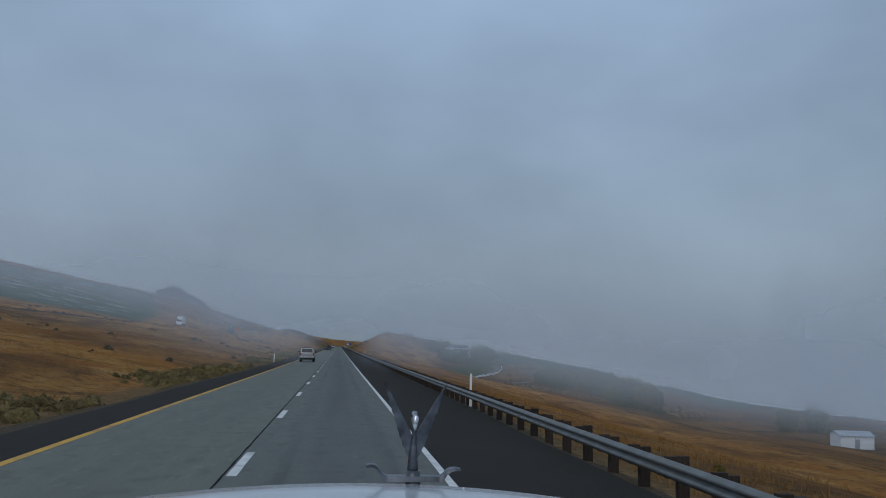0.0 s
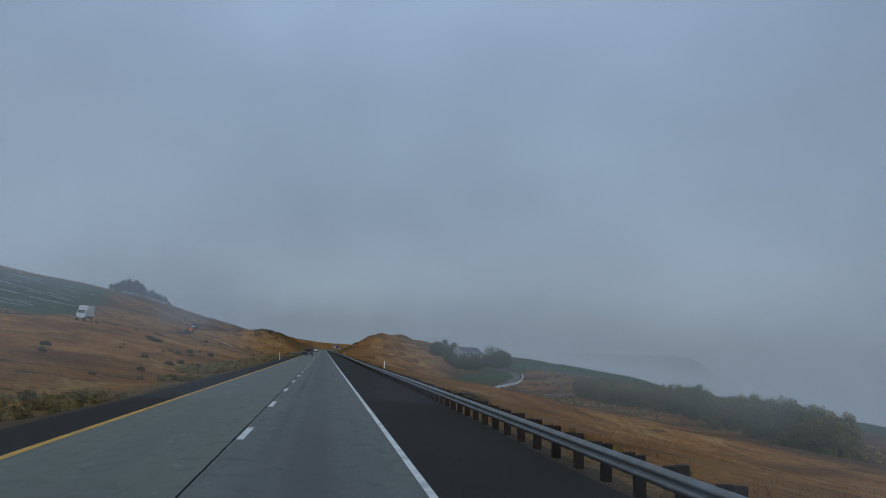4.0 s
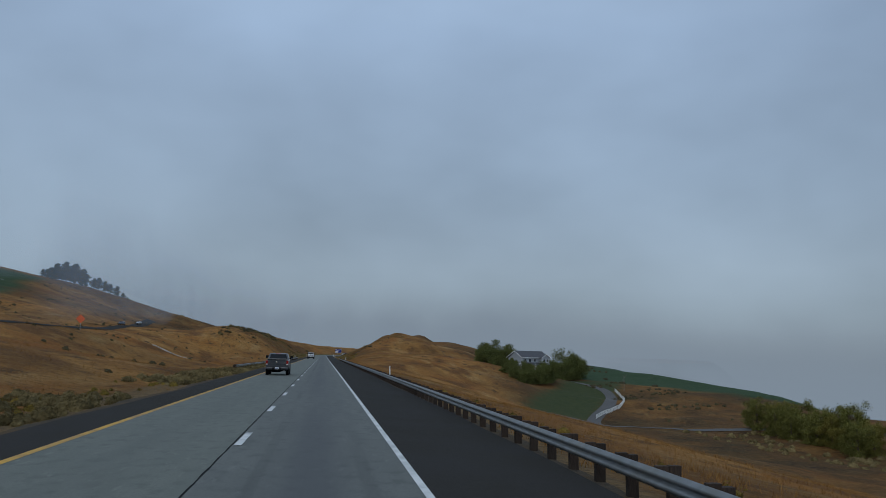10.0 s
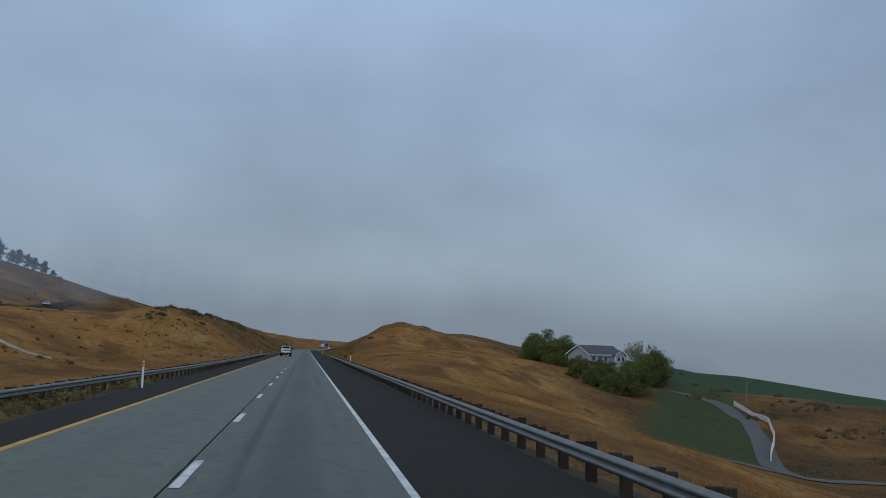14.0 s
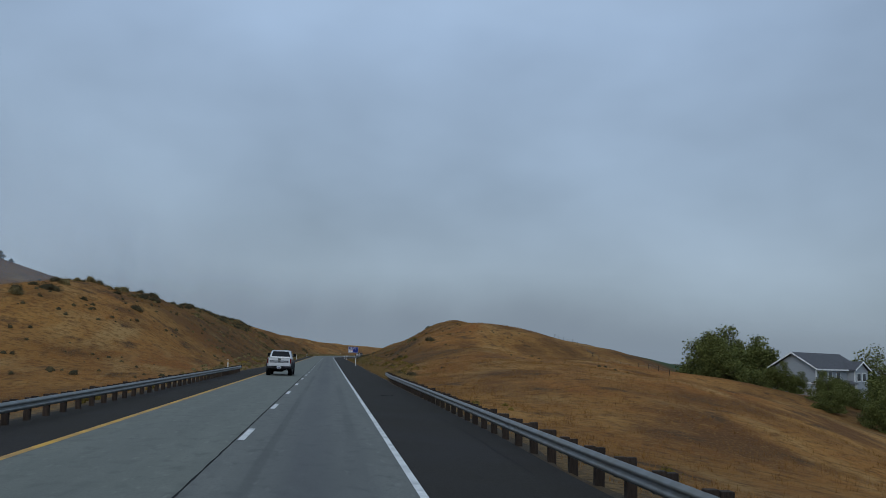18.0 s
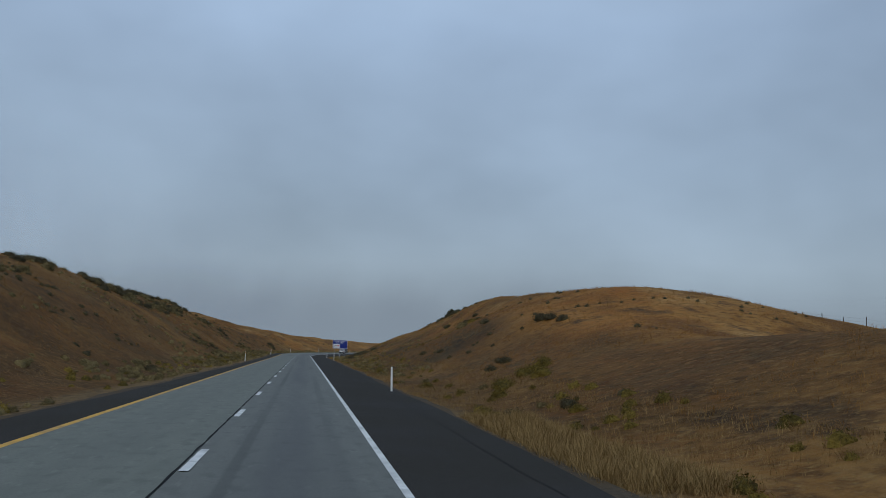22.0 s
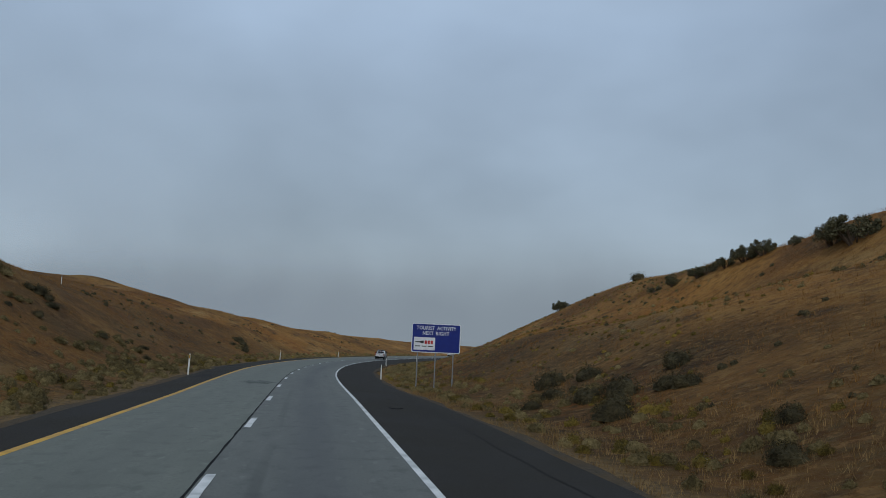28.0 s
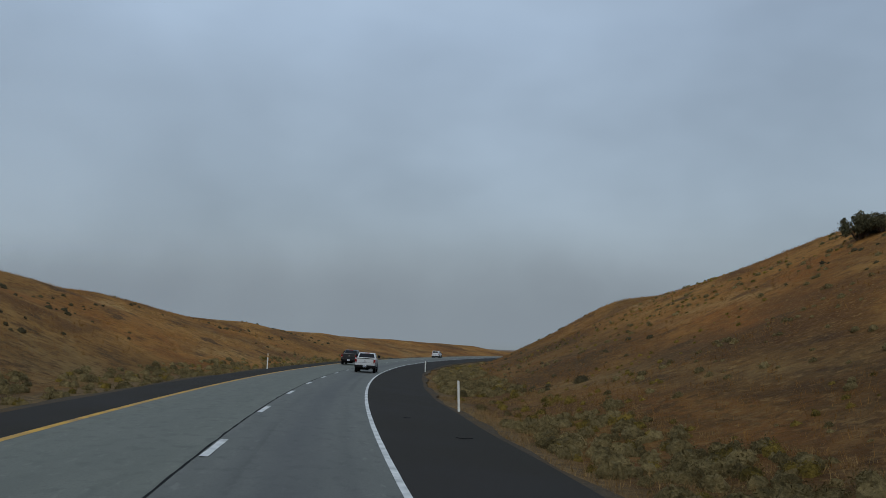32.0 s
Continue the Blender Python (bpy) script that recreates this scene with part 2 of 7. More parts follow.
LEFT_D = (0, 3, 8, 16, 28, 45, 70, 141, 320, 700)
LEFT_H = {  # heights above the road at those distances from the verge
    -100: (0, 0, 0.9, 2.2, 4.2, 7, 10.5, 20, 42, 60),
    300: (0, 0, 0.9, 2.2, 4.2, 7, 10, 20, 44, 62),
    400: (0, 0, 0.7, 1.9, 4.0, 7.2, 9.6, 20, 48, 64),
    470: (0, -0.3, -1, -1.8, -0.6, 6.4, 9.2, 20, 52, 66),
    600: (0, -0.4, -1.3, -2.2, -0.8, 6.8, 10, 23, 56, 72),
    690: (0, 0.3, 2.4, 7.9, 11.6, 9.7, 11.5, 29, 62, 80),
    820: (0, 0.3, 2.6, 8, 14.2, 11.3, 13.2, 37.2, 69.5, 84),
    880: (0, 0.3, 2.6, 7.7, 13, 12.7, 20.5, 41.6, 74.8, 88),
    1000: (0, 0.3, 2.2, 6.5, 10.1, 14.7, 10, 24.7, 47.6, 66),
    1070: (0, 0.3, 1.7, 3.9, 7.9, 9.7, 9.5, 18, 36, 54),
    1130: (0, 0.3, 1.3, 3.4, 6.5, 7.8, 7.9, 13, 26, 44),
    1250: (0, 0.2, 0.9, 2.2, 3.9, 5.7, 5.9, 9, 15, 26),
    1450: (0, 0.2, 0.6, 1.2, 2, 2.4, 3, 4, 6, 9)}
RIGHT_D = (0, 3, 8, 16, 28, 38, 60, 75, 100, 160, 195, 300, 600)
RIGHT_H = {
    -100: (0, -0.7, -1.8, -3.6, -6.2, -8.5, -12, -14, -17, -19, -21, -46, -80),
    300: (0, -0.6, -1.6, -3.2, -5.8, -8, -11.5, -14, -17, -18, -21, -40, -70),
    480: (0, -0.7, -2, -3.8, -7.2, -10.2, -14.6, -16.6, -18, -17, -21, -42, -70),
    570: (0, -0.6, -1.5, -2.8, -6.2, -9.6, -14.6, -17, -17.2, -14, -18, -42, -70),
    640: (0, 0.1, 0.8, 1.8, 1.7, -0.5, -6.2, -10, -13, -11, -21, -42, -70),
    690: (0, 0, 1.4, 3.5, 1.3, 1, -0.8, -3.4, -7.5, -9.4, -12.8, -42, -70),
    760: (0, 0, 1.9, 6.9, 10.7, 9.2, 5, -0.7, -5.1, -4.3, -11.8, -44, -70),
    824: (0, 0, 1.9, 4.2, 13.7, 13.1, 8.4, 8.7, 2.1, -3.7, -14, -44, -70),
    900: (0, -0.2, 1.2, 5.4, 7.2, 15.6, 9.7, 9.7, -0.8, -15, -24, -52, -80),
    1000: (0, -0.3, 0.7, 3.5, 9.5, 14.7, 18.2, 8, -1, -22, -34, -60, -85),
    1120: (0, -0.3, 0.8, 4.4, 11.2, 10.9, 8.9, 5, -3, -22, -34, -60, -85),
    1260: (0, 0.1, 0.4, 1, 2, 3, 0, -6, -14, -26, -36, -62, -92),
    1700: (0, 0, -1, -3, -8, -14, -30, -45, -70, -110, -130, -170, -200)}
VERGE_L, VERGE_R = 9.0, 8.6


def side_height(s, d, dist, table):
    keys = sorted(table)
    cols = [np.interp(d, dist, table[k]) for k in keys]
    i = np.clip(np.searchsorted(keys, s) - 1, 0, len(keys) - 2)
    ks = np.array(keys, float)
    f = smooth01((s - ks[i]) / (ks[i + 1] - ks[i]))
    st = np.array(cols)
    idx = np.indices(s.shape)
    return st[(i, *idx)] * (1 - f) + st[(i + 1, *idx)] * f


def far_road(s):
    return -59 - 0.12 * np.clip(s - 540, 0, 700)


def land(s, u):
    """Height of the ground at s, u."""
    s, u = np.asarray(s, float), np.asarray(u, float)
    s, u = np.broadcast_arrays(s, u)
    dl, dr = -u - VERGE_L, u - VERGE_R
    h = np.zeros(s.shape)
    for off, w in ((0, 0.5), (-2.5, 0.25), (2.5, 0.25)):
        hl = side_height(s, np.maximum(dl + off * np.clip(dl / 10, 0, 1), 0), LEFT_D, LEFT_H)
        hr = side_height(s, np.maximum(dr + off * np.clip(dr / 10, 0, 1), 0), RIGHT_D, RIGHT_H)
        h += w * np.where(dl > 0, hl, np.where(dr > 0, hr, 0))
    d = np.maximum(np.maximum(dl, dr), 0)
    x, y = plan(s, u)
    rough = np.clip((d - 1) / 25, 0, 1) * np.clip((np.abs(u - far_road(s)) - 5) / 6, 0, 1)
    h = h + rough * (2.2 * value_noise(x / 38, y / 38, 1) + 1.1 * value_noise(x / 15, y / 15, 2))
    h = h + np.clip(d / 4, 0, 1) * (0.34 * value_noise(x / 7.5, y / 7.5, 3) + 0.10 * value_noise(x / 4.6, y / 4.6, 4))
    h = h - 0.10 - 0.06 * np.clip(1 - d / 2, 0, 1) + 0.28 * smooth01(d / 14)
    return deck_z(s, u) + h


def ground(s, u, dz=0.0):
    x, y = plan(s, u)
    return Vector((float(x), float(y), float(land(s, u)) + dz))


# ---- ground ----
def ground_material():
    m = bpy.data.materials.new("dry hillside")
    m.use_nodes = True
    nd, ln = m.node_tree.nodes, m.node_tree.links
    b = nd["Principled BSDF"]
    b.inputs["Roughness"].default_value, b.inputs["Specular IOR Level"].default_value = 0.95, 0.1
    tc = nd.new("ShaderNodeTexCoord")

    def noise_at(scale, detail, lo, hi, stretch=None):
        t = nd.new("ShaderNodeTexNoise")
        t.inputs["Scale"].default_value, t.inputs["Detail"].default_value, t.inputs["Roughness"].default_value = scale, detail, 0.6
        if stretch:
            mp = nd.new("ShaderNodeMapping")
            mp.inputs["Scale"].default_value = stretch
            ln.new(tc.outputs["Object"], mp.inputs[0])
            ln.new(mp.outputs[0], t.inputs["Vector"])
        else:
            ln.new(tc.outputs["Object"], t.inputs["Vector"])
        r = nd.new("ShaderNodeMapRange")
        r.inputs["From Min"].default_value, r.inputs["From Max"].default_value = lo, hi
        ln.new(t.outputs["Fac"], r.inputs["Value"])
        return r.outputs[0]

    def blend(fac, a, c):
        x = nd.new("ShaderNodeMix")
        x.data_type = "RGBA"
        ln.new(fac, x.inputs["Factor"])
        for sock, v in (("A", a), ("B", c)):
            if isinstance(v, tuple):
                x.inputs[sock].default_value = (*v, 1)
            else:
                ln.new(v, x.inputs[sock])
        return x.outputs["Result"]

    straw = blend(noise_at(0.9, 8, 0.35, 0.65), (0.05776, 0.03116, 0.01178), (0.1026, 0.06004, 0.0228))
    rust = blend(noise_at(0.05, 5, 0.45, 0.68), straw, (0.095, 0.04028, 0.01292))
    pale = blend(noise_at(0.24, 8, 0.53, 0.67, (1, 0.85, 1)), rust, (0.133, 0.08208, 0.0342))
    sagey = blend(noise_at(0.09, 7, 0.50, 0.62), pale, (0.06688, 0.05092, 0.02356))
    earth = blend(noise_at(0.40, 8, 0.54, 0.62, (0.7, 0.7, 2.2)), sagey, (0.03496, 0.02432, 0.01444))
    earth = blend(noise_at(0.16, 7, 0.58, 0.66, (1, 0.6, 2.0)), earth, (0.1254, 0.0532, 0.0152))
    clump = blend(noise_at(1.1, 8, 0.50, 0.58, (1, 1, 2.5)), earth, (0.038, 0.02432, 0.0114))
    tuft = blend(noise_at(1.7, 8, 0.55, 0.62, (1, 1, 2.2)), clump, (0.1482, 0.09272, 0.03952))
    fine = blend(noise_at(6.0, 7, 0.53, 0.66), tuft, (0.038, 0.02356, 0.01064))
    gold = blend(noise_at(0.30, 7, 0.34, 0.66, (1, 0.4, 1)), (0.285, 0.126, 0.029), (0.405, 0.208, 0.059))
    gold = blend(noise_at(0.045, 5, 0.45, 0.64), gold, (0.270, 0.098, 0.020))
    gold = blend(noise_at(0.12, 6, 0.53, 0.68, (1, 0.35, 1)), gold, (0.41, 0.250, 0.095))
    # dark bands for dense brush and for shade in hollows, put into the colour
    gold = blend(noise_at(0.10, 7, 0.50, 0.62, (0.9, 0.45, 1)), gold, (0.130, 0.055, 0.017))
    gold = blend(noise_at(0.33, 6, 0.56, 0.66, (0.8, 0.5, 1)), gold, (0.080, 0.043, 0.020))
    gold = blend(noise_at(1.3, 9, 0.48, 0.66), gold, (0.150, 0.068, 0.020))
    gold = blend(noise_at(5.0, 7, 0.54, 0.70), gold, (0.37, 0.220, 0.080))
    zone = nd.new("ShaderNodeVertexColor")
    zone.layer_name = "cover"
    fine = blend(zone.outputs["Alpha"], fine, gold)
    sp = nd.new("ShaderNodeSeparateColor")
    ln.new(zone.outputs["Color"], sp.inputs[0])
    crop = blend(noise_at(0.35, 5, 0.35, 0.7), (0.035, 0.062, 0.030), (0.055, 0.086, 0.040))
    lawn = blend(noise_at(0.6, 6, 0.35, 0.7), (0.042, 0.056, 0.022), (0.068, 0.076, 0.028))
    verge = blend(noise_at(3.0, 7, 0.4, 0.65), (0.100, 0.069, 0.037), (0.225, 0.142, 0.062))
    a = blend(sp.outputs[0], fine, crop)
    a = blend(sp.outputs[1], a, lawn)
    a = blend(sp.outputs[2], a, verge)
    ln.new(a, b.inputs["Base Color"])
    bp = nd.new("ShaderNodeBump")
    bp.inputs["Strength"].default_value, bp.inputs["Distance"].default_value = 0.7, 0.25
    ln.new(noise_at(2.2, 9, 0.2, 0.8), bp.inputs["Height"])
    ln.new(bp.outputs[0], b.inputs["Normal"])
    return m


def cover(s, u):
    """Shares of field crop, lawn, bare verge and golden grass at s, u."""
    x, y = plan(s, u)
    wob = 14 * value_noise(x / 40, y / 40, 7)
    edge = np.interp(s, (330, 500, 560, 613, 631, 660, 681, 692, 720, 780, 950, 1150, 1330), (150, 160, 172, 171, 156, 152, 140, 122, 112, 100, 74, 72, 30))
    right_far = smooth01((u - edge - wob * 0.5) / 6) * smooth01((s - 330) / 60)
    orchard = smooth01((-u - 105 - 0.18 * (s - 560) - 0.3 * wob) / 5) * smooth01((s - 420) / 40) * smooth01((860 + wob - s) / 20)
    lawn_at = smooth01((u - 61 - 0.3 * wob - 0.40 * np.maximum(s - 580, 0)) / 4) * smooth01((86 + 0.43 * (s - 580) - u) / 2) * smooth01((s - 572) / 5) * smooth01((705 - s) / 10)
    verge = np.maximum(smooth01((VERGE_R + 1.2 + 0.15 * wob - u) / 1.0) * (u > 0), smooth01((VERGE_L + 1.2 + 0.15 * wob + u) / 1.0) * (u < 0))
    golden = np.where(u > 0, np.maximum(0.88 + 0.14 * smooth01((s - 545) / 60) - 0.80 * smooth01((s - 652 - 2 * wob) / 40), (0.92 - 0.25 * smooth01((s - 760) / 60)) * smooth01((u - 20 - 0.4 * wob) / 9)) * (1 - 0.66 * smooth01((u - 52 - wob) / 22)) + 0.12 * smooth01((s - 890 - wob) / 60), 0.85 - 0.45 * smooth01((s - 670 - 2 * wob) / 60) + 0.45 * smooth01((s - 960) / 80))
    golden = golden * np.where(u > 0, 0.62 + 0.34 * smooth01((s - 545) / 60) + (0.38 - 0.34 * smooth01((s - 545) / 60)) * smooth01((u - 13 - 0.3 * wob) / 14), 1.0)
    golden = np.clip(golden + 0.5 * value_noise(x / 23, y / 23, 12) + 0.35 * value_noise(x / 9, y / 9, 13), 0, 1)
    return np.maximum(right_far * (1 - lawn_at), orchard), lawn_at, verge, golden


def left_edge(s):
    return np.interp(s, (450, 505, 640, 700, 760, 830, 910, 1000), (-6.4, -7.5, -7.7, -6.2, -5.7, -5.9, -6.6, -7.0)) + 0.10 * np.sin(s / 7) + 0.05 * np.sin(s / 2.3)


def right_edge(s):
    return 7.35 + 0.25 * smooth01((s - 640) / 60) + 0.10 * np.sin(s / 9) + 0.05 * np.sin(s / 2.9)


near_u = [0, 4, 6.2, 6.7, 7.2, 7.7, 8.2, 8.8, 9.5, 10.3, 11.2, 12.2, 13.4] + list(np.arange(15, 60, 1.9)) + list(np.arange(60, 130, 3.5)) + list(np.arange(130, 240, 8))
right_u = near_u + [255, 280, 310, 360, 430, 520, 600]
left_u = [-u for u in near_u[1:]] + [-u for u in (255, 280, 310, 350, 400, 460, 540, 640, 780, 1000, 1400, 2000, 2800)]
us = np.array(sorted(left_u) + right_u)
ss = np.array([-2800, -2000, -1200, -800, -500, -300, -200, -120] + list(np.arange(-60, 1300, 2.6)) + [1310, 1325, 1345, 1370, 1400, 1450, 1520, 1620, 1800, 2100, 2500, 3000, 3600])
GS, GU = np.meshgrid(ss, us, indexing="ij")
GX, GY = plan(GS, GU)
GZ = land(GS, GU)
GZ = np.where((GU > left_edge(GS) - 0.2) & (GU < 7.5), deck_z(GS, GU) - 0.45, GZ)
ni, nj = GS.shape
verts = np.stack([GX, GY, GZ], -1).reshape(-1, 3)
ids = np.arange(ni * nj).reshape(ni, nj)
quads = np.stack([ids[:-1, :-1], ids[:-1, 1:], ids[1:, 1:], ids[1:, :-1]], -1).reshape(-1, 4)
land_ob = add_mesh("ground", verts.tolist(), quads[:, ::-1].tolist(), ground_material(), smooth=True)
lay = land_ob.data.color_attributes.new("cover", "FLOAT_COLOR", "POINT")
kc = np.stack(cover(GS, GU), -1).reshape(-1)
lay.data.foreach_set("color", kc.astype(np.float32))
tagged(land_ob, "rolling hillside of dry golden grass with green fields", "ground", kind="structure")


# ---- carriageway ----
def strip(name, s_list, edges, lift, mat, parent=None, thick=0.0, label=""):
    """A ribbon along the road between two offsets, with a UV of metres across and along."""
    v, f, uv = [], [], []
    for s in s_list:
        for u in edges:
            uu = u(s) if callable(u) else u
            x, y = plan(s, uu)
            v.append((float(x), float(y), float(deck_z(s, uu)) + lift))
            uv.append((uu, s))
    k = len(edges)
    for i in range(len(s_list) - 1):
        for j in range(k - 1):
            a = i * k + j
            f.append((a, a + 1, a + k + 1, a + k))
    if thick:
        m = len(v)
        v += [(x, y, z - thick) for x, y, z in v]
        uv += uv
        for i in range(len(s_list) - 1):
            for j in (0, k - 1):
                a = i * k + j
                f.append((a, a + k, a + k + m, a + m) if j == 0 else (a + k, a, a + m, a + k + m))
    ob = add_mesh(name, v, f, mat, parent, label)
    la = ob.data.uv_layers.new(name="UVMap")
    flat = np.array(uv)[[l.vertex_index for l in ob.data.loops]].reshape(-1)
    la.data.foreach_set("uv", flat.astype(np.float32))
    return ob


def concrete(name, base, base2, streak_at, streak, amount, marks=()):
    """Old concrete with a darker oil trail down the lane and scattered stains."""
    m = bpy.data.materials.new(name)
    m.use_nodes = True
    nd, ln = m.node_tree.nodes, m.node_tree.links
    b = nd["Principled BSDF"]
    b.inputs["Roughness"].default_value = 0.72
    b.inputs["Specular IOR Level"].default_value = 0.35
    uvn = nd.new("ShaderNodeUVMap")
    sp = nd.new("ShaderNodeSeparateXYZ")
    ln.new(uvn.outputs[0], sp.inputs[0])

    def tex(scale, stretch, lo, hi, detail=6.0):
        mp = nd.new("ShaderNodeMapping")
        mp.inputs["Scale"].default_value = stretch
        ln.new(uvn.outputs[0], mp.inputs[0])
        t = nd.new("ShaderNodeTexNoise")
        t.inputs["Scale"].default_value, t.inputs["Detail"].default_value = scale, detail
        ln.new(mp.outputs[0], t.inputs["Vector"])
        r = nd.new("ShaderNodeMapRange")
        r.inputs["From Min"].default_value, r.inputs["From Max"].default_value = lo, hi
        ln.new(t.outputs["Fac"], r.inputs["Value"])
        return r.outputs[0]

    def math_n(op, a, c):
        x = nd.new("ShaderNodeMath")
        x.operation = op
        for k, v in enumerate((a, c)):
            if isinstance(v, (int, float)):
                x.inputs[k].default_value = v
            elif v is not None:
                ln.new(v, x.inputs[k])
        return x.outputs[0]

    def mix(fac, a, c):
        x = nd.new("ShaderNodeMix")
        x.data_type = "RGBA"
        ln.new(fac, x.inputs["Factor"])
        for sock, v in (("A", a), ("B", c)):
            if isinstance(v, tuple):
                x.inputs[sock].default_value = (*v, 1)
            else:
                ln.new(v, x.inputs[sock])
        return x.outputs["Result"]

    col = mix(tex(1.0, (2.0, 0.25, 1), 0.35, 0.65), base, base2)
    col = mix(tex(16.0, (1, 1, 1), 0.50, 0.75, 3.0), col, tuple(c * 0.80 for c in base))
    col = mix(tex(2.6, (1, 0.5, 1), 0.52, 0.68, 6.0), col, tuple(c * 0.80 for c in base))
    col = mix(tex(5.0, (1, 0.25, 1), 0.60, 0.72, 5.0), col, tuple(c * 1.14 for c in base2))
    off = math_n("ABSOLUTE", math_n("SUBTRACT", sp.outputs["X"], streak_at), None)
    band = nd.new("ShaderNodeMapRange")
    band.interpolation_type = "SMOOTHSTEP"
    for k, v in (("From Min", 0.15), ("From Max", 0.95), ("To Min", amount), ("To Max", 0.0)):
        band.inputs[k].default_value = v
    ln.new(off, band.inputs["Value"])
    col = mix(math_n("MULTIPLY", band.outputs[0], tex(0.5, (1.2, 0.07, 1), 0.2, 0.6)), col, streak)
    for side in (-0.95, 0.95):
        o2 = math_n("ABSOLUTE", math_n("SUBTRACT", sp.outputs["X"], streak_at + side), None)
        b2 = nd.new("ShaderNodeMapRange")
        b2.interpolation_type = "SMOOTHSTEP"
        for k, v in (("From Min", 0.05), ("From Max", 0.45), ("To Min", amount * 0.45), ("To Max", 0.0)):
            b2.inputs[k].default_value = v
        ln.new(o2, b2.inputs["Value"])
        col = mix(math_n("MULTIPLY", b2.outputs[0], tex(0.7, (1, 0.05, 1), 0.35, 0.65)), col, streak)
    for at, half, much, length in marks:
        o3 = math_n("ABSOLUTE", math_n("SUBTRACT", sp.outputs["X"], at), None)
        b3 = nd.new("ShaderNodeMapRange")
        b3.interpolation_type = "SMOOTHSTEP"
        for k, v in (("From Min", half * 0.4), ("From Max", half), ("To Min", much), ("To Max", 0.0)):
            b3.inputs[k].default_value = v
        ln.new(o3, b3.inputs["Value"])
        col = mix(math_n("MULTIPLY", b3.outputs[0], tex(1.0, (0.6, length, 1), 0.44, 0.58, 3.0)), col, tuple(c * 0.45 for c in base))
    blot = tex(0.9, (1, 0.6, 1), 0.70, 0.76, 4.0)
    col = mix(math_n("MULTIPLY", blot, 0.45), col, tuple(c * 0.5 for c in base))
    ln.new(col, b.inputs["Base Color"])
    bp = nd.new("ShaderNodeBump")
    bp.inputs["Strength"].default_value, bp.inputs["Distance"].default_value = 0.25, 0.01
    ln.new(tex(40.0, (1, 0.6, 1), 0.2, 0.8), bp.inputs["Height"])
    ln.new(bp.outputs[0], b.inputs["Normal"])
    return m


M_LANE_L = concrete("passing lane concrete", (0.126, 0.135, 0.111), (0.150, 0.159, 0.131), -2.0, (0.100, 0.105, 0.089), 0.35)
M_LANE_R = concrete("travel lane concrete", (0.112, 0.117, 0.103), (0.134, 0.139, 0.122), 1.75, (0.070, 0.072, 0.072), 0.75, ((0.80, 0.16, 0.55, 0.03), (2.75, 0.20, 0.35, 0.04)))
S_ROAD = np.concatenate([[-800, -400, -200, -100], np.arange(-60, 860, 20), np.arange(860, 1320, 4), [1340, 1400, 1500, 1700, 2000]])
road = empty("road")
tagged(road, "two-lane concrete carriageway with dark asphalt shoulders", "road", kind="structure")
strip("travel_lane", S_ROAD, [-0.13, 1.8, 3.66], 0.0, M_LANE_R, road, 0.3)
strip("passing_lane", S_ROAD, [-4.2, -2.0, -0.16], 0.0, M_LANE_L, road, 0.3)
S_FINE = np.concatenate([[-800, -400, -200, -100], np.arange(-60, 1320, 2), [1340, 1400, 1500, 1700, 2000]])
strip("left_shoulder", S_FINE, [left_edge, -5.5, -4.203], -0.006, M_SHOULDER, road, 0.3)
strip("right_shoulder", S_FINE, [3.663, 5.5, right_edge], -0.006, M_SHOULDER, road, 0.3)
strip("left_gravel", S_FINE, [lambda s: left_edge(s) - 0.6 - 0.2 * math.sin(s / 3.7) - 0.12 * math.sin(s / 1.1), left_edge], -0.03, M_GRAVEL, road, 0.3)
strip("right_gravel", S_FINE, [right_edge, lambda s: right_edge(s) + 0.45 + 0.2 * math.sin(s / 4.1) + 0.12 * math.sin(s / 1.3)], -0.03, M_GRAVEL, road, 0.3)
strip("joint_seal", np.arange(-60, 1320, 0.6), [lambda s: -0.166 + 0.012 * math.sin(s * 2.9) * math.sin(s / 4.1) - 0.014 * float(smooth01((s - 560) / 40)) * (1 + math.sin(s * 1.9) * math.sin(s / 3.1)), lambda s: -0.134 + 0.010 * math.sin(s * 3.7) + 0.008 * math.sin(s * 2.3)], 0.004, M_SEAL, road, 0, "dark sealed lane joint")

strip("shoulder_seam", np.arange(560, 900, 1.0), [lambda s: 6.40 + 0.05 * math.sin(s / 3.1) + 0.03 * math.sin(s * 1.3), lambda s: 6.425 + 0.05 * math.sin(s / 3.1) + 0.03 * math.sin(s * 1.3)], 0.003, M_SEAL, road, 0, "dark seam in the asphalt shoulder")


def crack(s, u0, u1, wide, seed):
    """A dark crack running across a lane."""
    rng = random.Random(seed)
    n = 16
    v, f, at = [], [], s
    for i in range(n + 1):
        u = u0 + (u1 - u0) * i / n
        at += rng.uniform(-0.06, 0.06)
        w = wide * rng.uniform(0.5, 1.2)
        v += [spot(at - w, u, 0.004), spot(at + w, u, 0.004)]
    for i in range(n):
        f.append((2 * i, 2 * i + 1, 2 * i + 3, 2 * i + 2))
    add_mesh("crack", v, f, M_SEAL, road)


for q, (s, u0, u1, wide) in enumerate(((611.5, -3.9, -0.25, 0.012), (758.5, -4.0, -0.2, 0.012), (886.0, -3.9, -0.2, 0.03), (884.2, -0.1, 3.4, 0.014))):
    crack(s, u0, u1, wide, q)


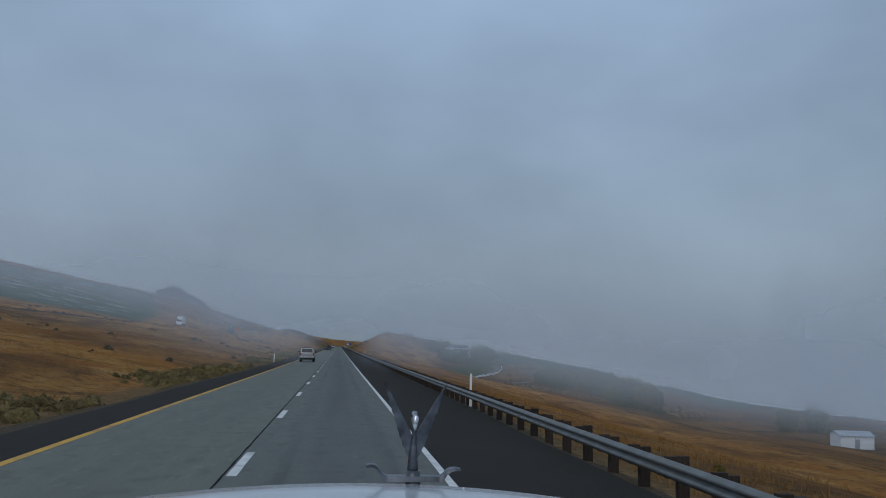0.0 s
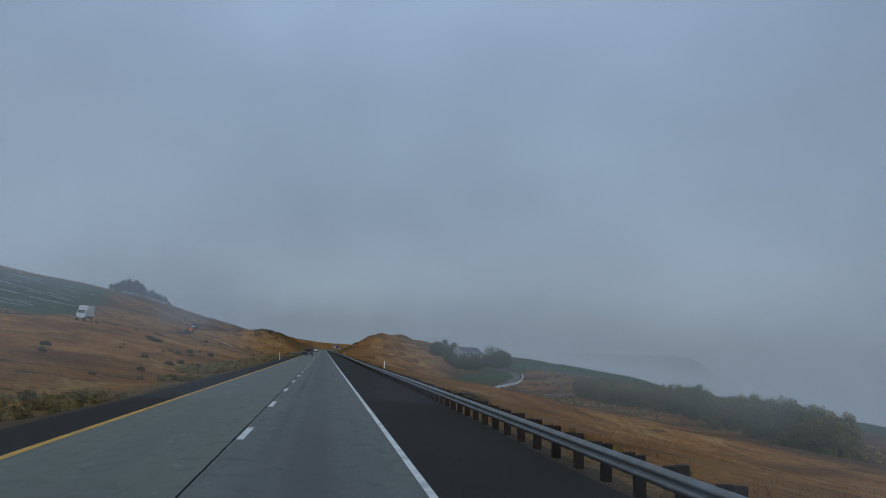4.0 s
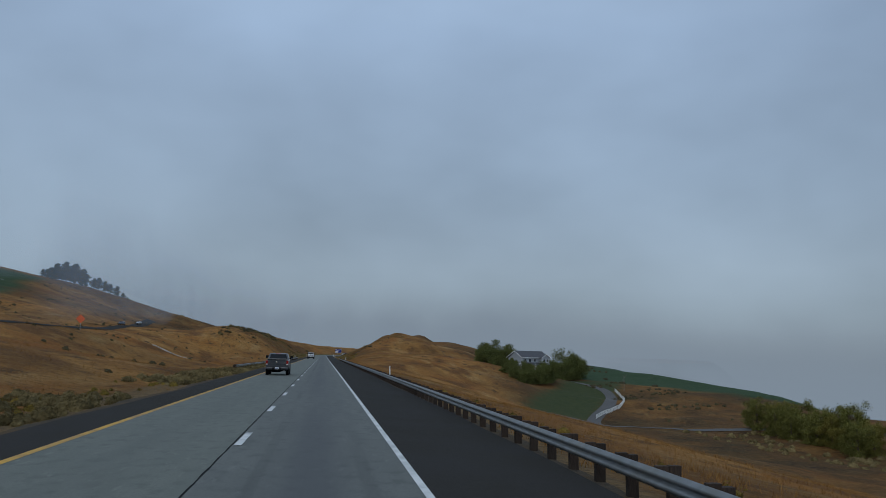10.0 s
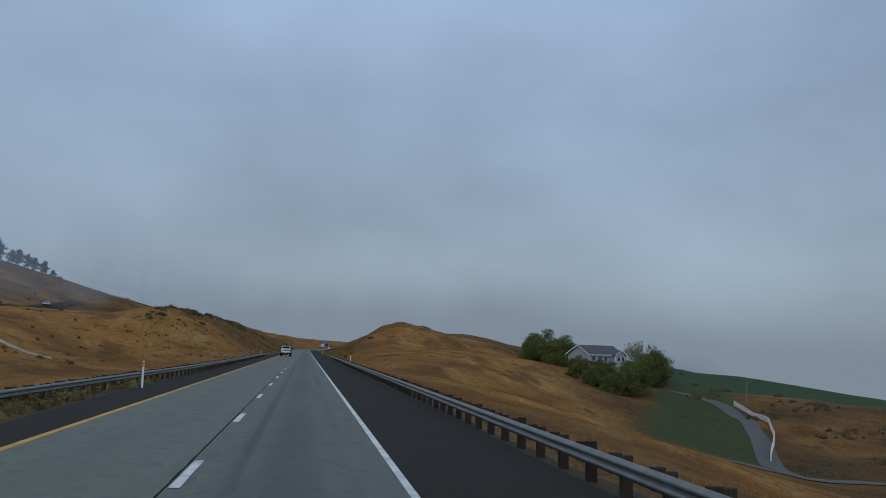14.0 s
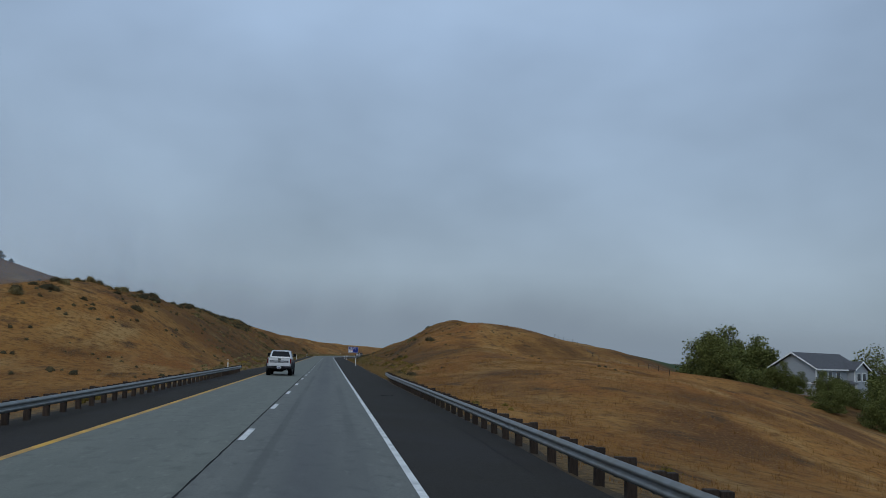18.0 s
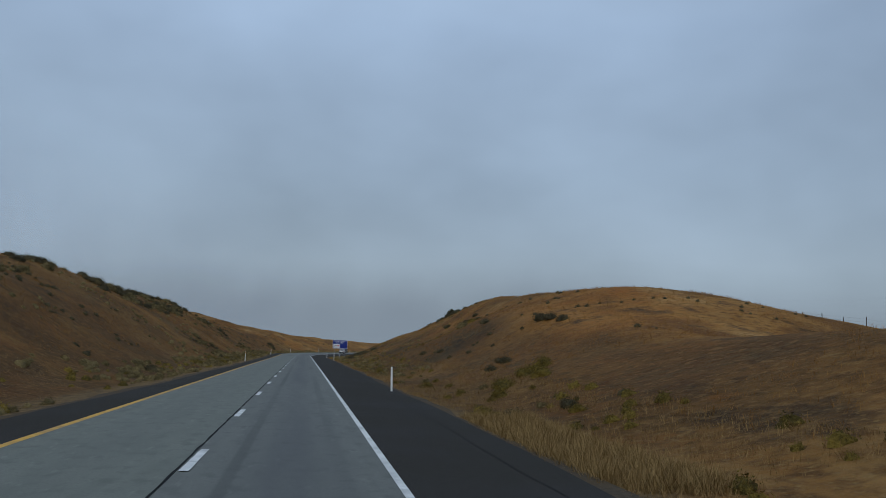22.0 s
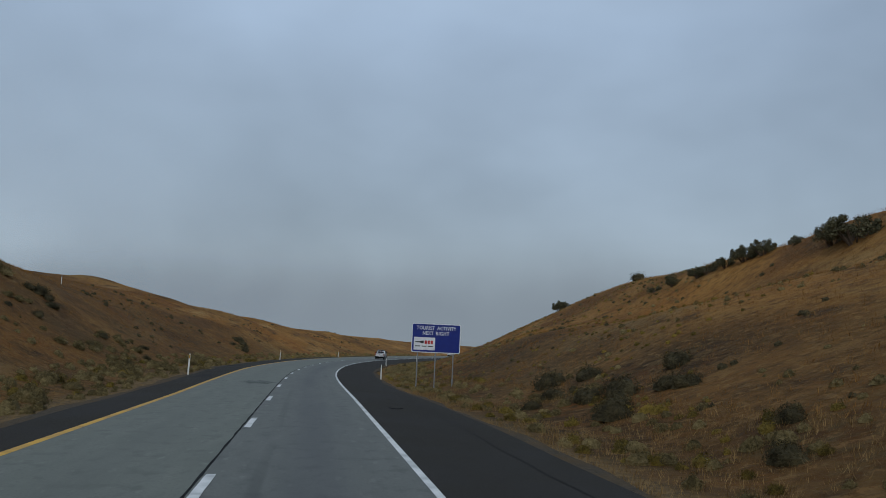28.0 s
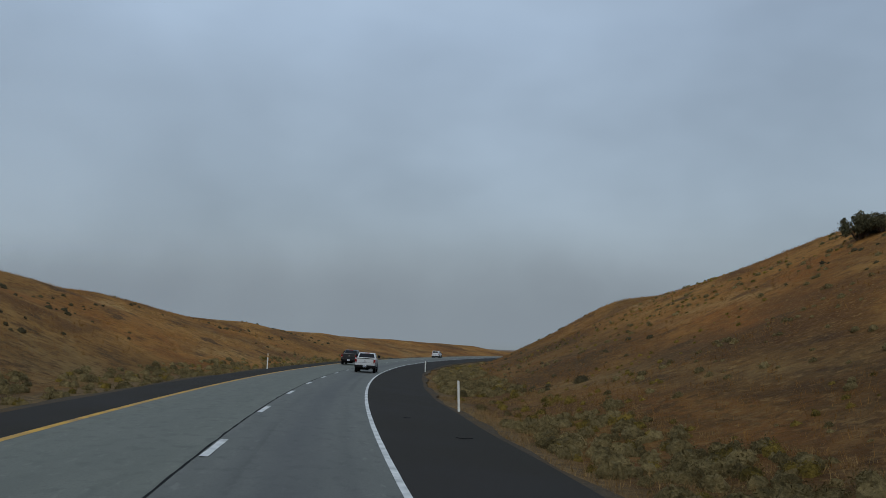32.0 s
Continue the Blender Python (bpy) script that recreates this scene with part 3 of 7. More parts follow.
def stain(s, u, length, wide, mat, seed):
    """A dark blot on the paving with a ragged rim."""
    rng = random.Random(seed)
    v = [spot(s + length / 2 * math.sin(a) * (k := rng.uniform(0.7, 1.1)), u + wide / 2 * math.cos(a) * k, 0.003) for a in (2 * math.pi * i / 26 for i in range(26))]
    add_mesh("stain", [spot(s, u, 0.003)] + v, [(0, i + 1, (i + 1) % 26 + 1) for i in range(26)], mat, road)


M_STAIN = material("dark patched concrete", (0.085, 0.092, 0.084), 0.85, colour2=(0.135, 0.145, 0.130), scale=3.0, colour3=(0.060, 0.064, 0.060), scale3=0.8, spec=0.2)
M_OIL = material("dark asphalt patch", (0.015, 0.014, 0.014), 0.9, colour2=(0.026, 0.024, 0.024), scale=5.0, spec=0.1)
stain(886.5, -1.3, 5.0, 2.0, M_STAIN, 1)
stain(893.0, -5.3, 6.5, 1.0, M_OIL, 2)
strip("yellow_edge_line", S_ROAD, [-4.19, -3.99], 0.005, M_YELLOW_PAINT, road, 0, "solid yellow edge line")
strip("white_edge_line", S_ROAD, [3.56, 3.70], 0.006, M_WHITE_PAINT, road, 0, "solid white edge line")
DASH, CYCLE, DASH_AT = 3.38, 12.192, 6.665


def dash_mesh():
    me = bpy.data.meshes.new("lane_dash")
    rng = random.Random(4)
    v, f = [], []
    n = 6
    for i in range(n + 1):
        y = -DASH + DASH * i / n
        for x in (-0.085, 0.085):
            v.append((x + rng.uniform(-0.006, 0.006), y + rng.uniform(-0.02, 0.02), 0.006))
    for i in range(n):
        f.append((2 * i, 2 * i + 1, 2 * i + 3, 2 * i + 2))
    me.from_pydata(v, [], f)
    me.materials.append(M_WHITE_PAINT)
    return me


dash_me = dash_mesh()
for k in range(-6, 108):
    s = k * CYCLE + DASH_AT
    ob = new("lane_dash", dash_me)
    ob.parent = road
    ob.matrix_world = Matrix.Translation(spot(s, 0.0)) @ pose(0, 0, 0, 0, math.degrees(float(bank(s))), heading(s - DASH / 2))


# ---- guard rails ----
def w_beam(length):
    """Corrugated steel rail, its face towards -x, from y 0 to length."""
    prof = [(0.0, 0.155), (-0.012, 0.135), (-0.075, 0.105), (-0.083, 0.085), (-0.083, 0.065), (-0.075, 0.045), (-0.01, 0.02), (0.0, 0.0),
            (-0.01, -0.02), (-0.075, -0.045), (-0.083, -0.065), (-0.083, -0.085), (-0.075, -0.105), (-0.012, -0.135), (0.0, -0.155)]
    ring = prof + [(x + 0.006, z) for x, z in prof[::-1]]
    n = len(ring)
    v = [(x, y, z) for y in (0, length) for x, z in ring]
    f = [(i, (i + 1) % n, n + (i + 1) % n, n + i) for i in range(n)]
    me = bpy.data.meshes.new("rail_panel")
    me.from_pydata(v, [], f)
    me.materials.append(M_GALV)
    me.polygons.foreach_set("use_smooth", [True] * len(f))
    return me


def block_mesh(name, x0, x1, y0, y1, z0, z1, mat, bevel=0.012):
    bm = box(x0, x1, y0, y1, z0, z1, bevel)
    me = bpy.data.meshes.new(name)
    bm.to_mesh(me)
    bm.free()
    me.materials.append(mat)
    return me


SPACE = 1.905
RAIL_ME = w_beam(3.83)
POST_ME = [block_mesh("post", 0.20, 0.40, -0.075, 0.075, -0.5, top, M_POST_WOOD) for top in (0.71, 0.735, 0.69)]
BLOCKOUT_ME = block_mesh("blockout", 0.0, 0.205, -0.07, 0.07, 0.37, 0.73, M_POST_WOOD)


def guard_rail(s0, s1, u, face, label, flare=()):
    """A run of rail panels on timber posts. face: 1 where the rail's face looks to the left of the road."""
    top = empty("guardrail", Matrix.Translation(spot((s0 + s1) / 2, u)))
    tagged(top, label, "guardrail", "guardrails along the highway")
    inv = top.matrix_world.inverted()
    rng = random.Random(int(s0) + 5)

    def off(s):
        d = u
        for at, reach, out in flare:
            d += out * float(smooth01(1 - abs(s - at) / reach))
        return d

    n = int((s1 - s0) / SPACE)
    for i in range(n + 1):
        s = s0 + i * SPACE
        a, b = spot(s, off(s)), spot(s + 0.5, off(s + 0.5))
        yaw = math.degrees(math.atan2(-(b.x - a.x), b.y - a.y))
        m = Matrix.Translation(a) @ pose(0, 0, 0, 0, 0, yaw + (0 if face > 0 else 180))
        po = new("post", POST_ME[i % 3])
        po.parent = top
        po.matrix_basis = inv @ m @ pose(0, 0, rng.uniform(-0.03, 0.02), rng.uniform(-1.5, 1.5), rng.uniform(-1.5, 1.5), 0)
        bo = new("blockout", BLOCKOUT_ME)
        bo.parent = top
        bo.matrix_basis = inv @ m
    for i in range(0, n - 1, 2):
        s = s0 + i * SPACE
        a, b = spot(s, off(s), 0.54), spot(s + 2 * SPACE, off(s + 2 * SPACE), 0.54)
        yaw = math.degrees(math.atan2(-(b.x - a.x), b.y - a.y))
        tilt = math.degrees(math.atan2(b.z - a.z, (b - a).length))
        ob = new("rail_panel", RAIL_ME)
        ob.parent = top
        m = Matrix.Translation(a) @ pose(0, 0, 0, tilt, 0, yaw) if face > 0 else Matrix.Translation(b) @ pose(0, 0, 0, -tilt, 0, yaw + 180)
        ob.matrix_basis = inv @ m
    return top


guard_rail(-20.0, 629.0, 7.2, 1, "long galvanised W-beam guardrail on dark timber posts beside the shoulder", ((629, 14, 0.35),))
guard_rail(428.0, 641.0, -6.85, -1, "galvanised W-beam guardrail on timber posts along the median side", ((428, 90, -2.25), (641, 12, -0.3)))


# ---- plants ----
def quad_leaves(rng, centres, normals, size, aspect=1.6):
    """Small leaf quads at the given places; returns vertices and faces."""
    n = len(centres)
    r = rng.normal(size=(n, 3))
    a = np.cross(normals, r)
    a /= np.linalg.norm(a, axis=1, keepdims=True) + 1e-9
    b = np.cross(normals, a)
    b /= np.linalg.norm(b, axis=1, keepdims=True) + 1e-9
    w = size * rng.uniform(0.6, 1.3, (n, 1))
    h = w * aspect
    v = np.stack([centres - a * w * 0.5, centres + b * h * 0.45 - a * w * 0.1, centres + a * w * 0.5, centres - b * h * 0.55 + a * w * 0.1], 1).reshape(-1, 3)
    f = np.arange(4 * n).reshape(n, 4)
    return v, f


def raw_mesh(name, v, f, mat):
    """A mesh from arrays of vertices and equal-sided faces."""
    me = bpy.data.meshes.new(name)
    k = f.shape[1]
    me.vertices.add(len(v))
    me.vertices.foreach_set("co", np.asarray(v, np.float32).reshape(-1))
    me.loops.add(f.size)
    me.loops.foreach_set("vertex_index", f.reshape(-1).astype(np.int32))
    me.polygons.add(len(f))
    me.polygons.foreach_set("loop_start", np.arange(0, f.size, k, dtype=np.int32))
    me.materials.append(mat)
    me.polygons.foreach_set("use_smooth", [True] * len(f))
    me.update(calc_edges=True)
    return me


def shrub_arrays(seed, n=170, width=0.5, height=0.75, size=0.085, aspect=2.4, around=8, up=3):
    """A low mound of brush with an uneven outline, about a metre across, and loose twigs all over it."""
    rng = np.random.default_rng(seed)
    ph = rng.uniform(0, 6.28, 6)

    def swell(a, e):
        return 1 + 0.20 * np.sin(2 * a + ph[0]) * np.cos(e) + 0.15 * np.sin(3 * a + ph[1]) * np.cos(e) + 0.13 * np.sin(4 * e + 2 * a + ph[2]) + 0.09 * np.sin(5 * a - 3 * e + ph[3])

    def at(a, e, k):
        r = swell(a, e) * k
        return np.stack([width * r * np.cos(e) * np.cos(a), width * r * np.cos(e) * np.sin(a), height * r * np.sin(e) - 0.02], -1)
    A = np.linspace(0, 2 * np.pi, around + 1)
    E = np.linspace(-0.1, 1.5, up + 1)
    core = []
    for i in range(around):
        for j in range(up):
            core.append(at(np.array([A[i], A[i + 1], A[i + 1], A[i]]), np.array([E[j], E[j], E[j + 1], E[j + 1]]), 0.74))
    core = np.concatenate(core)
    a, e = rng.uniform(0, 2 * np.pi, n), np.arcsin(rng.uniform(0.02, 1, n))
    c = at(a, e, rng.uniform(0.66, 1.04, n))
    d = np.stack([np.cos(e) * np.cos(a), np.cos(e) * np.sin(a), np.sin(e)], -1)
    v, f = quad_leaves(rng, c, d + 0.9 * rng.normal(size=(n, 3)), size, aspect)
    return np.concatenate([v, core]), np.concatenate([f, len(v) + np.arange(len(core)).reshape(-1, 4)])


SHRUBS = []
for i in range(4):
    SHRUBS.append(("sagebrush", shrub_arrays(10 + i, 1300, 0.58, 0.60, 0.026, 2.6, 16, 6), M_SAGE, "grey-green sagebrush on the dry verge"))
for i in range(3):
    SHRUBS.append(("rabbitbrush", shrub_arrays(30 + i, 1300, 0.55, 0.62, 0.026, 2.6, 16, 6), M_RABBIT, "yellow-flowered rabbitbrush beside the road"))
for i in range(3):
    SHRUBS.append(("shrub", shrub_arrays(50 + i, 1300, 0.60, 0.58, 0.028, 2.6, 16, 6), M_DARKSHRUB, "dark dry shrub on the grassy slope"))
SHRUB_ME = [raw_mesh(nm, v, f, m) for nm, (v, f), m, lb in SHRUBS]
prng = np.random.default_rng(77)


def plant(i, s, u, size):
    ob = new(SHRUBS[i][0], SHRUB_ME[i])
    size *= 0.62
    g = ground(s, u, -0.04 * size)
    ob.matrix_world = Matrix.Translation(g) @ pose(0, 0, 0, prng.uniform(-6, 6), prng.uniform(-6, 6), prng.uniform(0, 360)) @ Matrix.Diagonal((size, size * prng.uniform(0.8, 1.2), size * prng.uniform(0.75, 1.0), 1))
    return tagged(ob, SHRUBS[i][3], "shrub", "shrubs on the roadside slopes")


# bushes that stand out
for i, s, u, size in ((8, 738.4, 23.8, 2.6), (7, 733.0, 24.2, 1.8), (7, 718.8, 14.9, 1.4), (4, 705.5, 12.8, 2.2), (5, 708.6, 14.8, 2.0), (6, 703.0, 12.0, 1.5), (8, 855.2, 37.7, 2.4),
                      (4, 719.1, 10.5, 1.2), (7, 875.3, 13.6, 2.2), (8, 864.2, 12.9, 2.6), (9, 866.0, 13.6, 2.2), (0, 873.5, 15.1, 1.6), (8, 866.1, 16.6, 2.2), (9, 851.5, 12.5, 1.6),
                      (1, 970.2, 11.2, 1.7), (0, 966.0, 10.6, 1.5), (2, 965.4, 12.2, 1.9), (8, 1006.0, 17.4, 1.5), (4, 883.3, 9.9, 1.1), (5, 885.0, 10.4, 1.2), (1, 886.5, 11.0, 1.3),
                      (8, 235.6, -14.0, 1.6), (8, 276.6, -17.9, 1.5), (7, 218.3, -13.4, 1.2), (8, 240.9, -13.6, 1.5), (9, 302.6, -29.0, 1.9), (8, 368.6, -27.4, 2.0), (7, 349.7, -14.5, 1.2),
                      (9, 735.3, -10.6, 2.0), (8, 909.5, -15.9, 1.5), (8, 986.4, -17.5, 3.0), (9, 984.0, -16.0, 2.6), (1, 958.5, -10.4, 1.6), (0, 956.0, -10.9, 1.5), (2, 961.0, -10.6, 1.3)):
    plant(i, s, u, size)
# shrubs behind the guardrail and along the verge
for i, s, u, size in ((9, 184.5, 9.8, 1.9), (4, 187.0, 10.4, 2.2), (8, 190.5, 9.9, 2.0), (9, 193.5, 10.6, 2.3), (5, 197.0, 10.0, 1.7), (9, 221.0, 10.2, 1.9), (4, 512.0, 9.3, 1.7), (5, 513.8, 9.7, 1.3), (4, 561.0, 9.2, 1.2),
                      (5, 646.7, 9.4, 1.7), (8, 646.0, 10.2, 2.1), (4, 648.6, 10.9, 1.8), (9, 643.5, 11.5, 2.2), (8, 692.5, 10.2, 1.5), (4, 694.9, 9.6, 1.4), (9, 693.4, 12.8, 1.4), (5, 755.1, 10.3, 1.5), (4, 767.5, 11.2, 1.5), (5, 760.5, 10.6, 1.3),
                      (8, 881.1, 15.1, 2.9), (9, 878.5, 16.5, 2.7), (8, 869.8, 15.2, 3.0), (9, 871.5, 14.2, 2.6), (8, 867.5, 16.4, 2.2), (9, 871.6, 18.5, 2.5), (8, 873.5, 12.1, 1.8), (7, 854.8, 14.5, 1.6), (8, 768.1, 16.7, 1.6), (9, 757.2, 17.2, 1.3), (1, 775.7, 22.9, 2.6), (8, 808.2, 30.9, 2.0),
                      (8, 736.8, 24.2, 2.4), (9, 720.8, 16.4, 1.5), (4, 705.3, 14.9, 2.0), (7, 760.9, 23.0, 2.0), (4, 951.5, -8.4, 1.7), (5, 949.5, -8.9, 1.5), (1, 953.0, -9.0, 1.4),
                      (8, 238.7, -11.7, 2.0), (9, 288.5, -24.9, 2.4), (8, 291.0, -26.0, 2.0), (9, 281.1, -15.4, 1.7)):
    plant(i, s, u, size)
# clumps on the cut slopes
for i, s, u, size in ((7, 821.7, 28.3, 2.2), (8, 806.8, 29.1, 1.9), (9, 792.3, 28.3, 1.9), (1, 779.0, 23.6, 2.2), (4, 777.0, 24.4, 1.8), (1, 821.0, -16.5, 1.8), (0, 819.6, -13.0, 1.6), (8, 722.6, 16.4, 1.3), (5, 710.9, 16.5, 2.0), (4, 709.5, 15.6, 1.6),
                      (8, 978.1, -14.5, 2.4), (9, 976.0, -14.0, 1.9), (8, 966.0, 46.6, 3.4)):
    plant(i, s, u, size)
# crest bushes against the sky
def bush_kit(seed, lobes):
    """A broad many-lobed bush two metres high: short limbs and leaf clumps with gaps between them."""
    rng = np.random.default_rng(seed)
    stems, cs, ns = bmesh.new(), [], []
    for k in range(lobes):
        a, d = rng.uniform(0, 2 * math.pi), 1.5 * math.sqrt(rng.uniform(0, 1))
        h = (1.95 - 0.42 * d) * rng.uniform(0.6, 1.1)
        c = np.array((math.cos(a) * d, math.sin(a) * d, h))
        tube([(c[0] * 0.15, c[1] * 0.15, -0.3), (c[0] * 0.6, c[1] * 0.6, h * 0.5), tuple(c)], [0.05, 0.035, 0.012], 5, False, stems)
        for low in (0.0, 0.45):
            n = 130
            q = rng.normal(size=(n, 3))
            q /= np.linalg.norm(q, axis=1, keepdims=True)
            rad = rng.uniform(0.2, 0.46) * rng.uniform(0.45, 1.0, (n, 1))
            cs.append(c * (1, 1, 1 - low) + q * rad * (1.1, 1.1, 1.0))
            ns.append(q + 0.8 * rng.normal(size=(n, 3)))
    v, f = quad_leaves(rng, np.concatenate(cs), np.concatenate(ns), 0.085, 1.9)
    return stems, v, f


BUSHES = [bush_kit(5, 26), bush_kit(6, 17)]
BUSH_ME = [raw_mesh("foliage", v, f, M_CREST) for stems, v, f in BUSHES]


def crest_bush(i, s, u, size, tall):
    top = empty("bush", Matrix.Translation(ground(s, u, -0.1)) @ pose(0, 0, 0, 0, 0, prng.uniform(0, 360)) @ Matrix.Diagonal((size, size, tall, 1)))
    part("stems", BUSHES[i][0].copy(), M_BARK, top)
    new("foliage", BUSH_ME[i]).parent = top
    return tagged(top, "tall dark many-stemmed bush on the hill crest" if tall > 0.9 else "low dark bush on the hill crest", "bush", "bushes on the hill crest")


for i, s, u, size, tall in ((0, 893.5, 41.7, 1.25, 1.15), (1, 897.0, 42.0, 0.9, 0.9), (0, 914.0, 44.4, 0.75, 0.85), (0, 917.2, 43.9, 0.85, 0.85), (1, 920.5, 43.3, 0.7, 0.6), (1, 923.7, 42.7, 0.75, 0.65), (0, 926.0, 42.4, 0.7, 0.65),
                            (1, 932.3, 41.6, 0.6, 0.75), (1, 937.0, 41.0, 0.55, 0.45), (0, 1014.6, 40.9, 1.0, 1.1), (1, 1012.5, 41.6, 0.9, 0.8), (1, 907.0, 44.0, 0.4, 0.5)):
    crest_bush(i, s, u, size, tall)
for k in range(100):
    s = 655 + 265 * (k / 100) ** 0.9 + prng.uniform(-3, 3)
    plant(int(prng.choice((7, 8, 9, 0, 1))), s, -36.5 + prng.uniform(-2.5, 3.5) + (abs(prng.normal(0, 4.0)) if k % 3 == 0 else 0), prng.uniform(1.4, 3.8))
# pale sage along the left crest and in patches down the slope
for k in range(105):
    s = prng.uniform(808, 912)
    crest = float(np.interp(s, (800, 852, 889, 897, 906, 912), (-34.5, -31.8, -33.2, -29.3, -25.6, -23.8)))
    plant(int(prng.choice((0, 1, 2, 3, 8, 9))), s, crest + 6.5 * prng.uniform(0, 1) ** 1.6 * (1.0 if s < 890 else 0.6), prng.uniform(1.5, 3.1))
for s0, u0, ds, du, count in ((826, -16.0, 13, 4.5, 42), (906, -14.2, 10, 3.6, 34), (902, -20.0, 8, 1.5, 6), (979, -15.4, 4, 1.4, 9)):
    for k in range(count):
        plant(int(prng.choice((0, 1, 2, 3, 9))), s0 + ds * prng.normal(0, 0.6), u0 + du * prng.normal(0, 0.5), prng.uniform(0.8, 1.9))
# soft mounds of brush along the left verge
for k in range(60):
    s = prng.uniform(768, 925)
    plant(int(prng.choice((0, 1, 2, 3, 0, 5))), s, prng.uniform(-11.8, -9.2), prng.uniform(1.2, 2.5))
plant(4, 785.8, -9.0, 2.3)
# shrubs of the verge and the slopes
for k in range(120):
    s = prng.uniform(690, 1080)
    plant(int(prng.choice((0, 1, 2, 3, 4, 5, 6))), s, prng.uniform(9.0, 13.5), prng.uniform(0.6, 1.1))


def scatter(name, i, n, srange, urange, smin, smax, label, clump=0.0, leaves=60, leaf=0.06):
    """Many small shrubs joined into one mesh."""
    v0, f0 = shrub_arrays(80 + i, leaves, 0.55, 0.58, leaf)
    rng = np.random.default_rng(int(srange[0]) + n + i)
    s, u = rng.uniform(*srange, n * 3), rng.uniform(*urange, n * 3)
    if clump:
        x, y = plan(s, u)
        keep = value_noise(x / 11, y / 11, 21 + i) > clump
        s, u = s[keep], u[keep]
    s, u = s[:n], u[:n]
    n = len(s)
    x, y = plan(s, u)
    z = land(s, u)
    a = rng.uniform(0, 2 * np.pi, n)
    k = 0.66 * rng.uniform(smin, smax, n)
    idx = f0.reshape(-1)
    vv = v0[idx]
    c, sn = np.cos(a)[:, None], np.sin(a)[:, None]
    V = np.stack([x[:, None] + k[:, None] * (c * vv[:, 0] - sn * vv[:, 1]), y[:, None] + k[:, None] * (sn * vv[:, 0] + c * vv[:, 1]), z[:, None] - 0.03 + k[:, None] * vv[:, 2]], -1).reshape(-1, 3)
    F = np.arange(len(V)).reshape(-1, 4)
    ob = new(name, raw_mesh(name, V, F, SHRUBS[i][2]))
    return tagged(ob, label, "shrubs", kind="stuff")


scatter("sagebrush_cover", 0, 330, (740, 930), (9.0, 13.5), 0.45, 1.25, "sparse grey-green sagebrush along the ditch", 0.0, 90, 0.05)
scatter("sagebrush_cover", 1, 900, (930, 1120), (9.0, 14.5), 0.55, 1.6, "low grey-green sagebrush along the ditch", -0.1, 90, 0.05)
scatter("rabbitbrush_cover", 4, 360, (655, 1120), (8.9, 15), 0.5, 1.2, "low yellowish rabbitbrush along the ditch", -0.1, 90, 0.05)
scatter("left_verge_sage", 1, 1250, (40, 440), (-12.5, -7.5), 0.55, 1.75, "low sagebrush beside the left shoulder", -0.1, 90, 0.05)
scatter("left_bank_sage", 2, 520, (392, 490), (-10.4, -7.2), 0.8, 1.9, "sagebrush growing in front of the left guardrail", -0.2, 90, 0.05)
scatter("left_rail_sage", 3, 320, (415, 520), (-12.5, -7.3), 0.4, 1.0, "low sagebrush behind the left guardrail", -0.1, 90, 0.05)
scatter("left_ditch_sage", 2, 1200, (640, 1150), (-13.0, -7.6), 0.5, 1.3, "low sagebrush below the left slope", -0.15, 90, 0.05)
scatter("left_cut_sage", 0, 420, (690, 900), (-40, -13), 0.5, 1.25, "grey-green sagebrush patches on the cut slope", 0.12, 70, 0.055)
scatter("right_hill_sage", 3, 1100, (790, 1060), (13, 46), 0.3, 0.95, "grey-green sagebrush patches on the hill", 0.02, 40, 0.07)
scatter("right_hill_tufts", 4, 900, (790, 1060), (13, 46), 0.25, 0.7, "straw-coloured tufts on the hill", -0.05, 30, 0.07)
scatter("left_ditch_rabbitbrush", 5, 420, (250, 1150), (-12.5, -8.2), 0.5, 1.15, "low yellowish brush below the left slope", 0.0)
scatter("left_slope_shrubs", 7, 520, (-40, 640), (-110, -13), 0.5, 1.7, "scattered dark shrubs on the grassy rise", 0.1)
scatter("left_hill_shrubs", 8, 420, (620, 1150), (-40, -14), 0.4, 1.2, "scattered dark shrubs on the cut slope", 0.08)
scatter("right_hill_shrubs", 9, 380, (640, 1120), (14, 48), 0.35, 1.0, "scattered dark shrubs on the hill", 0.08)
scatter("right_slope_shrubs", 6, 160, (-20, 600), (8.8, 13), 0.5, 1.2, "brush behind the guardrail", 0.0)
scatter("valley_thicket", 0, 260, (300, 545), (100, 124), 1.4, 3.4, "dense green thicket under the valley trees")
scatter("far_slope_shrubs", 8, 300, (560, 900), (110, 150), 1.2, 3.2, "dark brush below the green field", 0.12)
scatter("pine_ridge_shrubs", 7, 260, (640, 1050), (-170, -60), 0.8, 2.4, "dark brush on the high ridge", 0.12)


